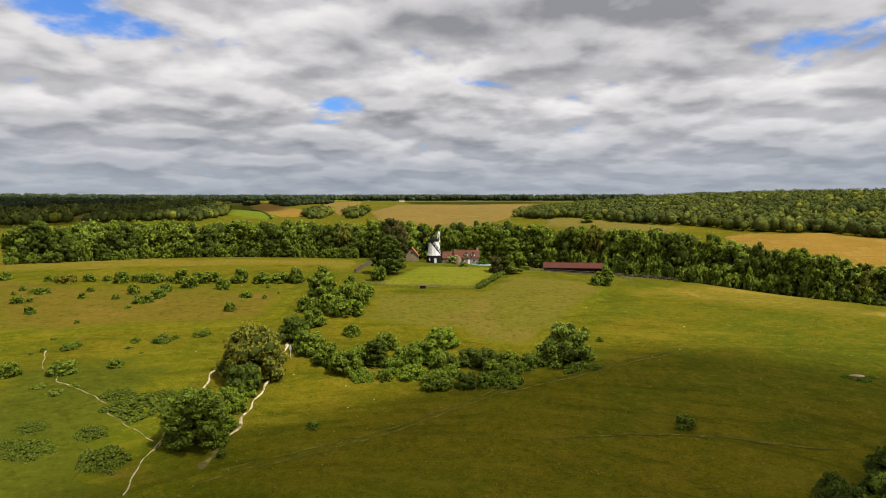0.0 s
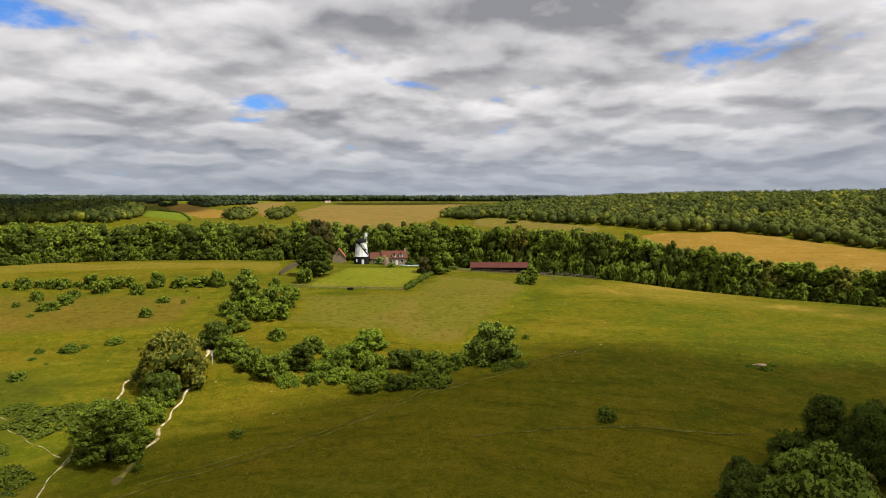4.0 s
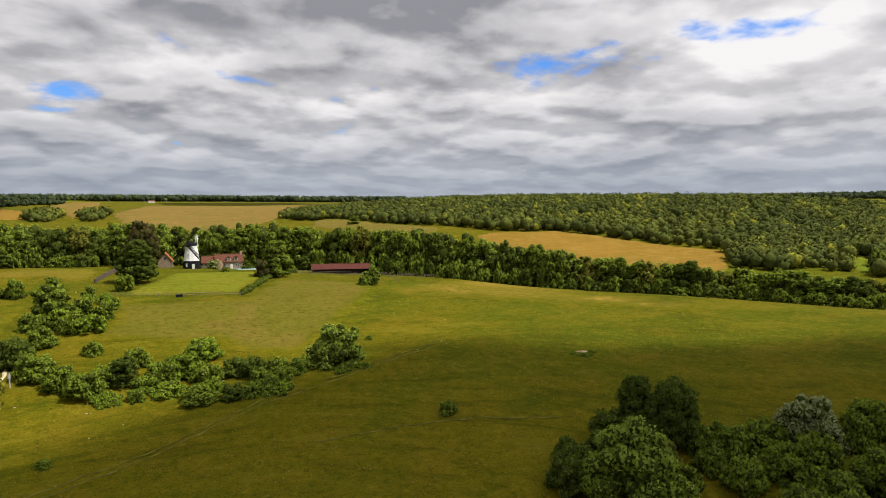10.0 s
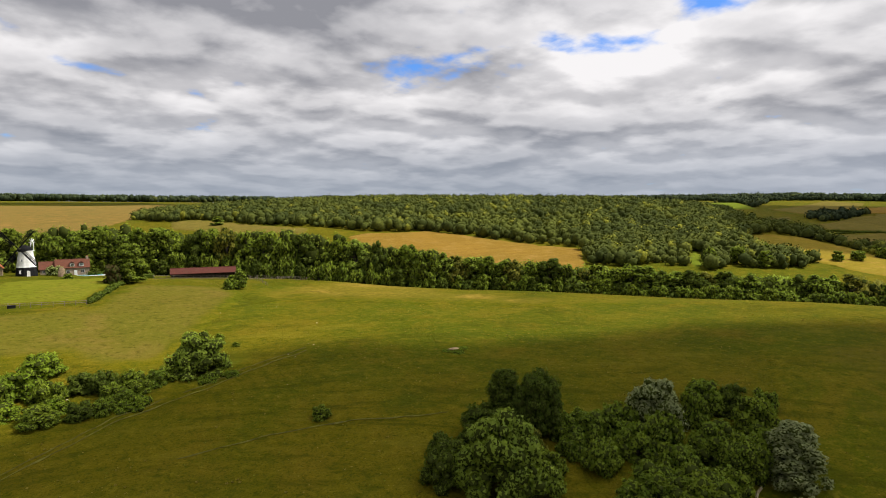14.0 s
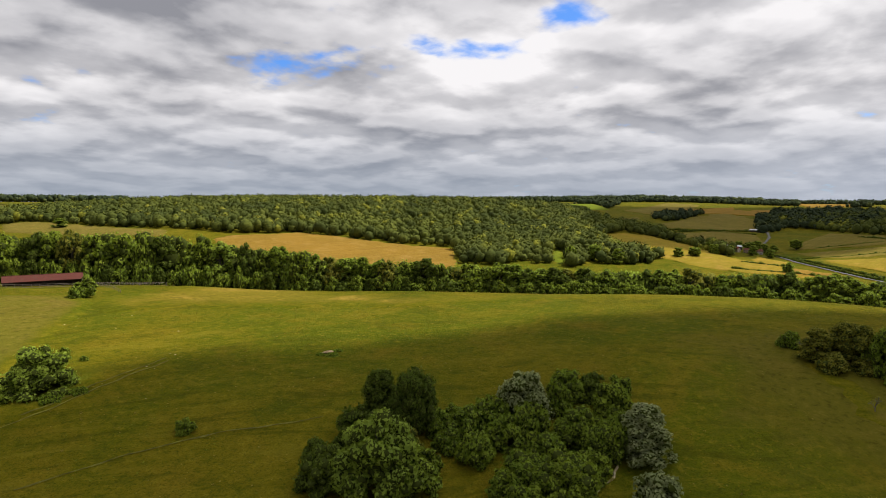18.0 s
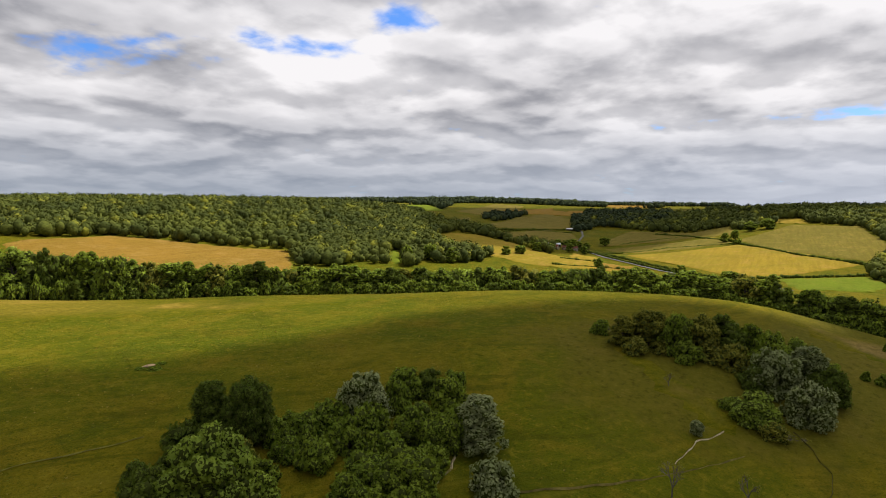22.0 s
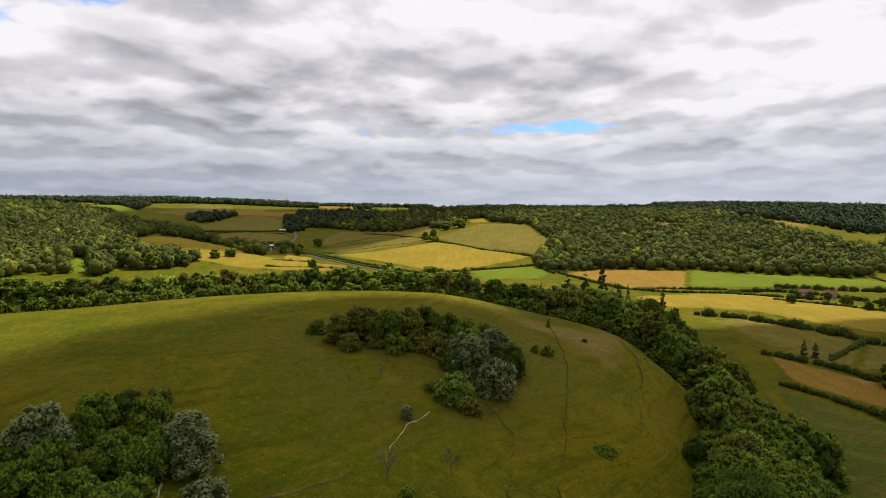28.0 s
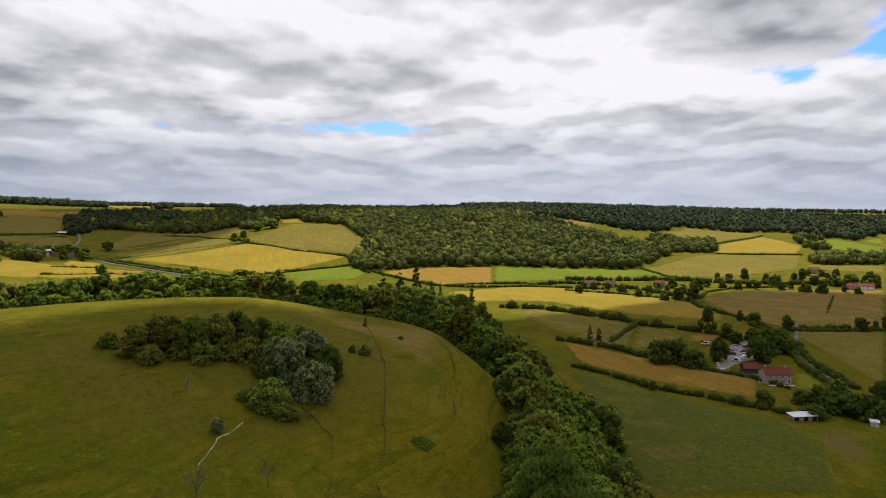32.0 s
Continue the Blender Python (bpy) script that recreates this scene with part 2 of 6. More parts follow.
FIELDS.append(("meadow", [(327,-160),(366,-214),(347,-222),(295,-181)], 3))
FIELDS.append(("meadow", [(353,-224),(321,-238),(298,-216),(293,-180)], 3))
FIELDS.append(("stubble", [(322,-239),(309,-259),(287,-241),(298,-221)], 3))
FIELDS.append(("barley", [(1046,-688),(1279,-941),(1127,-1025),(959,-773),(950,-682)], 3))
FIELDS.append(("wheat", [(908,-729),(1082,-984),(897,-902),(793,-792),(810,-651)], 3))
FIELDS.append(("barley", [(659,-427),(788,-606),(764,-767),(618,-618),(576,-481),(593,-413)], 3))
FIELDS.append(("barley", [(658,-667),(622,-760),(565,-691),(616,-625)], 3))
FIELDS.append(("pasture", [(956,-961),(992,-1080),(828,-1010),(721,-880),(855,-907)], 3))
FIELDS.append(("pasture", [(956,-1108),(984,-1187),(896,-1092),(884,-1054)], 3))
FIELDS.append(("meadow", [(1631,630),(1715,602),(1558,499),(1298,417),(1142,450)], 3))
FIELDS.append(("stubble", [(1860,715),(1919,673),(1844,530),(1684,493),(1690,593),(1675,647)], 3))
FIELDS.append(("stubble", [(-589,1850),(-642,2211),(-308,1461),(-270,1195),(-281,1068),(-340,1132)], 3))
FIELDS.append(("tan", [(-183,1476),(-162,2093),(369,2030),(262,1516),(115,1090),(60,960),(-60,960),(-110,1100)], 3))
FIELDS.append(("pasture", [(-359,1009),(-497,1518),(-293,1077),(-291,1001)], 3))
FIELDS.append(("tan", [(-395,1907),(-405,2384),(-318,2393),(-232,1631),(-217,1272)], 3))
FIELDS.append(("meadow", [(-604,981),(-979,1910),(-957,1982),(-733,1484),(-549,934)], 3))
FIELDS.append(("meadow", [(-1082,1490),(-1078,1631),(-931,1503),(-844,1259),(-880,1212)], 3))
FIELDS.append(("pasture", [(-825,2521),(-832,2867),(-377,2840),(-492,2379)], 3))
FIELDS.append(("stubble", [(759,442),(821,460),(742,415)], 3))
FIELDS.append(("pasture", [(1670,1092),(1780,1055),(1474,822),(1342,827)], 3))
FIELDS.append(("meadow", [(1471,788),(2089,946),(2050,811),(1624,680),(1423,672)], 3))
FIELDS.append(("stubble", [(1731,766),(2017,692),(1750,600),(1627,659)], 3))
FIELDS.append(("stubble", [(1930,614),(1962,570),(1716,505),(1669,572)], 3))
FIELDS.append(("meadow", [(1129,533),(1517,614),(1669,545),(1350,431),(1123,486)], 3))
FIELDS.append(("stubble", [(2386,639),(2742,531),(2227,372),(2127,514)], 3))
FIELDS.append(("meadow", [(1085,593),(1309,658),(1179,585),(1039,556)], 3))
FIELDS.append(("wheat", [(1354,48),(1319,-30),(1230,-42),(1273,24)], 3))
FIELDS.append(("paddock", [(-24.9,184.3),(10.0,186.4),(24.3,224.9),(54.0,209.6),(53.3,189.6),(32.1,151.8),(22.1,134.4),(5.8,137.3),(2.1,146.3),(-11.9,149.5),(-26.5,152.8),(-31.1,154.5),(-22.5,166.4)], 9))
FIELDS.append(("lawn", [(-23.9,193.2),(-16.9,215.3),(-11.0,240.5),(22.3,249.5),(23.4,230.3),(11.0,193.3)], 5))
FIELDS.append(("hayfield", [(-483,615),(-111.0,246.1),(-36.2,269.3),(-28.9,240.1),(-31.5,212.3),(-47.8,228.6),(-77.1,227.1),(-117.6,215.8),(-157.7,200.2)], 8))
FIELDS.append(("dry_grass", [(51.3,203.8),(79.1,215.2),(218,406),(128.6,176.4),(147.1,142.3),(187.9,105.5),(173.8,97.5),(132.4,128.0),(94.2,157.6),(65.0,177.0),(48.4,175.6)], 24))
FIELDS.append(("heath", [(-75,66),(-98,125),(-72,138),(-50,130),(-47,100),(-36,82),(-45,62)], 18))
FIELDS.append(("parched", [(200.7,1.4),(202.1,-11.7),(199.7,-32.8),(333,-94),(150.0,-42.7),(152.6,-29.8),(174.2,-19.7),(185.1,-6.4)], 14))
FIELDS.append(("rough", [(-154.4,196.0),(-87.0,192.3),(-42.8,187.5),(-42.2,158.1),(-53.1,147.0),(-79.7,145.0),(-92.5,139.7),(-108.3,136.4)], 14))
FIELDS.append(("rough", [(-54.9,81.3),(-50.8,91.1),(-40.5,93.4),(-32.7,88.7),(-35.3,82.6),(-48.7,79.9)], 10))
FIELDS.append(("lush", [(-26.8,126.1),(-10.0,124.1),(8.6,121.9),(20.8,126.1),(40.2,140.2),(37.5,126.4),(19.6,118.4),(8.3,117.0),(-7.3,117.4),(-21.1,120.5)], 8))
FIELDS.append(("paddock", [(148.9,38.6),(136.6,22.2),(131.6,11.8),(123.5,3.5),(117.0,8.3),(124.5,20.2),(137.7,33.0)], 8))
FIELDS.append(("turf", [(143.2,80.5),(170.1,67.1),(194.3,24.6),(466,-46),(211.6,-48.2),(202.2,-62.9),(149.3,-54.4),(112.8,-38.7),(98.5,-15.5),(84.0,27.1),(97.6,50.5)], 45))
FIELDS.append(("mown", [(170.5,-170.9),(158.4,-197.1),(118.5,-148.5),(125.8,-144.3),(148.8,-156.9)], 14))
FIELDS.append(("lawn", [(227,-226),(236,-240),(207,-226),(205.5,-215.4),(211.1,-210.5)], 2))
FIELDS.append(("yard", [(249,-200),(274,-230),(296,-250),(290,-261),(255,-233),(257,-226),(250,-213),(243,-202)], 1.5))
FIELDS.append(("yard", [(237,-207),(238,-216),(223,-209),(220.8,-202.2)], 1))
WOODS = {}
WOODS["ridge"] = [(110,1228),(186,1247),(287,1242),(442,1196),(571,1140),(750,1031),(903,879),(963,766),(1076,685),(946,530),(782,437),(680,431),(613,412),(542,369),(451,420),(524,496),(470,540),(408,643),(318,665),(274,743),(214,930),(160,1016)]
WOODS["ridge_end"] = [(1008,678),(922,535),(1003,504),(954,394),(874,298),(806,282),(883,381),(881,471),(723,436),(606,351),(538,344),(600,392),(573,453)]
WOODS["hill_wood"] = [(1409,43),(1405,-113),(1379,-293),(1301,-461),(1180,-520),(1025,-550),(900,-560),(798,-562),(715,-474),(667,-404),(705,-310),(742,-196),(727,-79),(809,-84),(892,-115),(1137,-102),(1288,-32),(1207,59),(1204,124),(1395,169)]
WOODS["far_side"] = [(1498,424),(1396,326),(1231,217),(1174,152),(1260,117),(1261,61),(1257,-5),(1201,-104),(1584,-133),(1589,56),(1776,150),(1639,212),(1610,284),(1611,456)]
WOODS["slope_scrub"] = [(534,490),(588,402),(670,402),(593,342),(637,309),(714,315),(696,368),(821,491),(793,551)]
WOODS["round_copse"] = [(460,414),(481,384),(557,434),(563,479),(519,470)]
WOODS["back_slope"] = [(1420,-300),(1700,-500),(1700,-800),(1584,-768),(1202,-664),(1128,-605),(1180,-545),(1301,-461)]
WOODS["knoll"] = [(-467,980),(-451,1074),(-396,1117),(-378,1155),(-365,1027),(-390,948)]
WOODS["left_far"] = [(-854,1092),(-782,1166),(-868,1456),(-762,1514),(-451,1074),(-473,993),(-556,917),(-708,904)]
WOODS["far_left_low"] = [(-1652,2117),(-1494,2231),(-1276,2363),(-856,2545),(-719,2198),(-1039,2321),(-924,1503),(-1178,1508)]
WOODS["right_far"] = [(1584,-768),(1957,-1079),(1764,-1372),(1601,-1560),(1420,-1726),(1056,-1286),(962,-1090),(1093,-1098),(1162,-1088),(1171,-1003),(1250,-951),(1298,-931),(1139,-769),(1103,-673),(1202,-664)]
WOODS["copse_e"] = [(939,-612),(989,-668),(958,-762),(810,-651),(816,-586),(867,-571)]
WOODS["copse_f"] = [(1047,-1023),(1033,-1067),(882,-980),(799,-849),(861,-872)]
WOODS["copse_g"] = [(704,-714),(729,-816),(678,-828),(638,-779),(654,-686)]
WOODS["low_left"] = [(-914,1170),(-827,1234),(-778,1265),(-575,923),(-691,951),(-743,949)]
WOODS["slope_left"] = [(-650,1234),(-482,1077),(-406,1103),(-376,1155),(-419,1331),(-355,998),(-373,927),(-538,901),(-525,971),(-517,1083)]
WOODS["mid_strip"] = [(1302,627),(1704,726),(1883,711),(1605,632),(1261,565)]
WOODS["sky_wood"] = [(2087,1542),(2190,1392),(2294,1079),(2485,746),(2513,417),(2154,358),(2210,576),(2223,899),(1942,1140),(1851,1319)]
WOODS["sky_bit"] = [(1697,1079),(1999,1173),(1879,1013),(1516,853)]
WOODS["left_mid"] = [(-639,1950),(-544,2230),(-302,2275),(-302,2275),(-438,2113),(-512,1763)]
WOODS["copse_a"] = [(-325,1283),(-301,1454),(-262,1462),(-226,1195),(-248,1118)]
WOODS["copse_b"] = [(-226,1402),(-195,1578),(-163,1421),(-164,1233),(-195,1223)]
WOODS["copse_c"] = [(107,1090),(147,1085),(215,1074),(177,1081),(117,1089)]
WOODS["copse_d"] = [(1465,465),(1918,550),(1954,404),(1719,256),(1391,207),(1352,278),(1407,381),(1208,368)]
BELT_EDGE = [(-206.3,149.9),(-187.6,194.2),(-164.6,226.5),(-104.9,259.6),(-49.0,277.7),(-5.1,290.0),(20.2,288.3),(49.5,280.7),(65.8,263.9),(76.6,250.6),(92.5,240.9),(109.6,224.7),(124.6,207.4),(146.5,187.5),(165.5,165.5),(182.0,142.2),(198.3,114.5),(211.4,85.4),(220.3,54.9),(224.8,23.6),(226.0,-3.9),(222.3,-27.3),(216.3,-49.9),(197.4,-62.2),(175.5,-61.5),(141.0,-51.3),(111.0,-40.0),(89.7,-31.4),(68.1,-23.4)]
PATHS = {}
PATHS["chalk_a"] = [(-44.3,81.1),(-45.5,87.4),(-46.1,92.5),(-45.8,98.5),(-46.0,110.5),(-46.7,126.8)]
PATHS["chalk_b"] = [(-46.8,94.7),(-50.6,97.5),(-55.3,100.4),(-62.0,107.8),(-66.7,111.0),(-71.3,113.1),(-79.5,119.8),(-84.5,125.8),(-87.4,131.8)]
PATHS["chalk_c"] = [(-35.7,96.8),(-35.2,104.3),(-35.0,114.6),(-34.9,124.4),(-35.5,134.6),(-35.6,141.0)]
PATHS["worn_a"] = [(-37.6,82.4),(-37.1,89.1),(-35.7,96.8)]
PATHS["track_a"] = [(-38.8,83.5),(-29.9,90.5),(-20.5,95.3),(-8.3,101.6),(9.2,115.0),(24.3,119.6),(49.3,129.1)]
PATHS["track_b"] = [(16.4,98.2),(29.6,97.7),(45.1,94.6),(59.2,87.5)]
PATHS["chalk_d"] = [(103.8,13.7),(108.4,13.6),(113.5,12.2),(119.9,8.4)]
PATHS["chalk_e"] = [(72.5,43.1),(78.3,43.1),(83.0,44.0)]
PATHS["rut_d"] = [(96.0,-14.2),(100.2,-14.9),(118.2,-18.5),(154.0,-24.6),(175.4,-24.6),(192.9,-24.6)]
PATHS["rut_e"] = [(126.8,-35.4),(158.6,-44.7),(194.5,-47.4)]
PATHS["rut_f"] = [(94.2,-5.7),(105.3,-7.1),(116.3,-8.6),(123.8,-5.4),(126.9,-3.0)]
PATHS["track_g"] = [(80.3,32.4),(86.7,25.3),(95.0,17.7),(105.0,11.2),(114.6,4.6)]
SKYLINE = [(-50, 18, 2750, 26, 10), (46, 73, 2450, 21, 11), (72, 86, 2500, 15, 14), (84, 112, 1650, 14, 11), (106, 131, 2150, 18, 11), (130, 150, 2900, 14, 16)]
# shade wanted on the land from each added, unseen cloud: outline, softness, density
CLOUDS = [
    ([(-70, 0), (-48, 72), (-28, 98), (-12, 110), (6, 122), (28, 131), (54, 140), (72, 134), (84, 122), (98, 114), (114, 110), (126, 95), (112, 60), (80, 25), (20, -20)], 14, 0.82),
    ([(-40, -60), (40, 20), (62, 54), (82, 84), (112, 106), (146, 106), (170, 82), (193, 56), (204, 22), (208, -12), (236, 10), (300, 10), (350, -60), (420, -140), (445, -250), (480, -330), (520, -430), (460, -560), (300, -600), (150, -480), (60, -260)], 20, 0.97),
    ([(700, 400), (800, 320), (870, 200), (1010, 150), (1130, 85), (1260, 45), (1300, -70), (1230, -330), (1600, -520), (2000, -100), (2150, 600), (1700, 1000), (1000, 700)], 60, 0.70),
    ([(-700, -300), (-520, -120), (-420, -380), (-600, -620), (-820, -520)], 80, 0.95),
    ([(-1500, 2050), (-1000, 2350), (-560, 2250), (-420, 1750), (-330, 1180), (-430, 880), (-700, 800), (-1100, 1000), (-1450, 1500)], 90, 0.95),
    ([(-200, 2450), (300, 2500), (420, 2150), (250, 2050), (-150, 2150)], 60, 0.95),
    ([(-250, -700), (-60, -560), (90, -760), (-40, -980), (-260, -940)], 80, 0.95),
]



# ---- materials ----
def material(name):
    m = bpy.data.materials.new(name)
    m.use_nodes = True
    return m, Nodes(m.node_tree)


def finish(k, color, rough=0.9, bump=None, strength=0.3, distance=0.05, metal=0.0, spec=0.2):
    b = k.add("ShaderNodeBsdfPrincipled", Roughness=rough, Metallic=metal)
    k.put(b.inputs["Base Color"], color)
    k.put(b.inputs["Specular IOR Level"], spec)
    if bump is not None:
        n = k.add("ShaderNodeBump", Strength=strength, Distance=distance, Height=bump)
        k.put(b.inputs["Normal"], n.outputs[0])
    k.add("ShaderNodeOutputMaterial", Surface=b.outputs[0])
    return b


def place(k):
    return k.add("ShaderNodeNewGeometry").outputs["Position"]


def grass_nodes(k):
    """Colour and relief of the chalk grassland."""
    p = place(k)
    broad = k.noise(p, 0.011, 5.0, 0.6, 0.6)
    mid = k.noise(p, 0.07, 6.0, 0.65, 0.4)
    fine = k.noise(p, 0.55, 6.0, 0.7)
    tuft = k.noise(p, 2.6, 4.0, 0.7)
    c = k.mix(k.ramp(broad, 0.38, 0.62), rgb(0.097, 0.105, 0.0060), rgb(0.149, 0.118, 0.0080))
    c = k.mix(k.math("MULTIPLY", k.ramp(mid, 0.47, 0.68), 0.65), c, rgb(0.195, 0.133, 0.0139))
    c = k.mix(k.math("MULTIPLY", k.ramp(mid, 0.46, 0.30), 0.6), c, rgb(0.065, 0.083, 0.0060))
    c = k.mix(k.math("MULTIPLY", k.ramp(fine, 0.49, 0.33), 0.62), c, rgb(0.056, 0.066, 0.0045))
    c = k.mix(k.math("MULTIPLY", k.ramp(fine, 0.53, 0.66), 0.62), c, rgb(0.215, 0.165, 0.0170))
    c = k.mix(k.math("MULTIPLY", k.ramp(tuft, 0.52, 0.35), 0.62), c, rgb(0.050, 0.058, 0.0045))
    fleck = k.noise(p, 1.25, 5.0, 0.75, 0.6)
    c = k.mix(k.math("MULTIPLY", k.ramp(fleck, 0.56, 0.68), 0.55), c, rgb(0.250, 0.170, 0.0200))
    bands = k.add("ShaderNodeMapping")
    k.put(bands.inputs["Vector"], p)
    bands.inputs["Scale"].default_value = (0.045, 0.045, 1.7)
    steps_ = k.noise(bands.outputs[0], 1.0, 6.0, 0.68, 0.4)
    c = k.mix(k.math("MULTIPLY", k.ramp(steps_, 0.49, 0.36), 0.55), c, rgb(0.060, 0.062, 0.0045))
    c = k.mix(k.math("MULTIPLY", k.ramp(steps_, 0.54, 0.68), 0.50), c, rgb(0.196, 0.154, 0.0181))
    patch = k.noise(p, 0.23, 5.0, 0.7, 0.5)
    c = k.mix(k.math("MULTIPLY", k.ramp(patch, 0.44, 0.32), 0.35), c, rgb(0.056, 0.070, 0.0045))
    c = k.mix(k.math("MULTIPLY", k.ramp(patch, 0.58, 0.72), 0.35), c, rgb(0.190, 0.150, 0.0200))
    c = k.mix(1.0, c, rgb(0.80, 0.85, 0.58), "MULTIPLY")
    relief = k.math("ADD", k.math("MULTIPLY", fine, 0.9), k.math("MULTIPLY", tuft, 0.35))
    return p, c, relief


def grass_material():
    m, k = material("chalk_grass")
    p, c, relief = grass_nodes(k)
    finish(k, c, 1.0, relief, 1.0, 0.6, spec=0.03)
    return m


def field_material(name, a, b, dry, streak=0.0, turn=0.0, speck=0.0):
    """A field whose edge fades into the grass round it."""
    m, k = material(name)
    p, grass, relief = grass_nodes(k)
    edge = k.add("ShaderNodeAttribute", attribute_name="edge").outputs["Fac"]
    edge = k.ramp(k.math("ADD", edge, k.math("MULTIPLY", k.math("SUBTRACT", k.noise(p, 0.12, 5.0, 0.6), 0.5), 0.9)), 0.25, 0.75)
    c = k.mix(k.ramp(k.noise(p, 0.012, 5.0, 0.6, 0.8), 0.35, 0.65), rgb(*a), rgb(*b))
    c = k.mix(k.math("MULTIPLY", k.ramp(k.noise(p, 0.06, 6.0, 0.65, 0.5), 0.48, 0.68), 0.8), c, rgb(*dry))
    if streak:
        turned = k.add("ShaderNodeMapping")
        k.put(turned.inputs["Vector"], p)
        turned.inputs["Rotation"].default_value = (0, 0, radians(turn))
        turned.inputs["Scale"].default_value = (0.012, 0.30, 0.1)
        lines = k.noise(turned.outputs[0], 1.0, 3.0, 0.6)
        c = k.mix(k.math("MULTIPLY", k.ramp(lines, 0.42, 0.62), streak), c, rgb(*[v * 0.62 for v in a]))
    fine = k.noise(p, 0.7, 5.0, 0.7)
    c = k.mix(k.math("MULTIPLY", k.ramp(fine, 0.5, 0.33), 0.65), c, rgb(*[v * 0.45 for v in a]))
    c = k.mix(k.math("MULTIPLY", k.ramp(fine, 0.54, 0.68), 0.5), c, rgb(*[v * 1.25 for v in dry]))
    patch = k.noise(p, 0.2, 5.0, 0.7, 0.5)
    c = k.mix(k.math("MULTIPLY", k.ramp(patch, 0.46, 0.34), 0.4), c, rgb(*[v * 0.6 for v in b]))
    c = k.mix(edge, grass, c)
    finish(k, c, 1.0, relief, 0.8, 0.5, spec=0.03)
    return m


FIELD_LOOKS = {
    "stubble": ("orange-tan ripe stubble field", (0.235, 0.138, 0.022), (0.2, 0.125, 0.019), (0.27, 0.168, 0.042), 0.35, 20),
    "wheat": ("golden yellow ripening wheat field", (0.255, 0.182, 0.018), (0.200, 0.158, 0.016), (0.290, 0.185, 0.040), 0.40, 60),
    "barley": ("olive-gold barley field with faint tramlines", (0.158, 0.128, 0.020), (0.130, 0.112, 0.018), (0.205, 0.150, 0.034), 0.42, 100),
    "meadow": ("brownish green hay meadow", (0.152, 0.122, 0.022), (0.126, 0.106, 0.018), (0.188, 0.138, 0.032), 0.3, 35),
    "pasture": ("bright green grazed pasture", (0.122, 0.158, 0.01), (0.104, 0.138, 0.01), (0.15, 0.158, 0.018), 0.2, 80),
    "grazed": ("olive green grazed valley pasture", (0.082, 0.092, 0.011), (0.066, 0.082, 0.009), (0.135, 0.106, 0.024), 0.22, 55),
    "turf": ("short olive-brown turf on the hill shoulder", (0.1038, 0.0915, 0.0092), (0.0933, 0.0862, 0.0084), (0.1285, 0.1021, 0.0141), 0.12, 65),
    "paddock": ("dry brownish paddock grass below the garden", (0.1162, 0.1021, 0.0114), (0.1021, 0.0994, 0.0097), (0.1496, 0.1091, 0.0202), 0.15, 10),
    "tan": ("tan and brown ripe corn field with orange streaks", (0.190, 0.132, 0.030), (0.150, 0.118, 0.026), (0.300, 0.165, 0.048), 0.45, 88),
    "lawn": ("mown green garden lawn beside the mill", (0.140, 0.150, 0.010), (0.122, 0.135, 0.009), (0.17, 0.155, 0.016), 0.25, 0),
    "hayfield": ("sunlit yellow-green hay field on the hilltop", (0.1364, 0.1188, 0.0114), (0.1514, 0.1179, 0.0132), (0.1804, 0.1267, 0.0185), 0.25, 5),
    "dry_grass": ("straw-coloured dry grass along the hill crest", (0.165, 0.128, 0.012), (0.135, 0.115, 0.010), (0.245, 0.165, 0.028), 0.2, 150),
    "parched": ("parched pinkish brown turf on the hill shoulder", (0.185, 0.130, 0.034), (0.152, 0.114, 0.026), (0.225, 0.152, 0.050), 0.1, 65),
    "heath": ("darker green grass between bramble patches", (0.066, 0.074, 0.0052), (0.056, 0.066, 0.0048), (0.095, 0.088, 0.0080), 0.1, 20),
    "rough": ("rough brownish yellow downland grass", (0.1162, 0.0880, 0.0097), (0.0950, 0.0836, 0.0079), (0.1452, 0.0968, 0.0141), 0.15, 30),
    "lush": ("lush light green grass round the thicket", (0.1021, 0.1373, 0.0106), (0.0845, 0.1162, 0.0088), (0.1320, 0.1452, 0.0167), 0.1, 0),
    "mown": ("mown brownish hay meadow behind the shed", (0.12, 0.092, 0.026), (0.1, 0.084, 0.021), (0.15, 0.112, 0.036), 0.35, 70),
    "yard": ("pale gravel farmyard", (0.269, 0.238, 0.200), (0.224, 0.200, 0.168), (0.314, 0.270, 0.221), 0.1, 40),
}


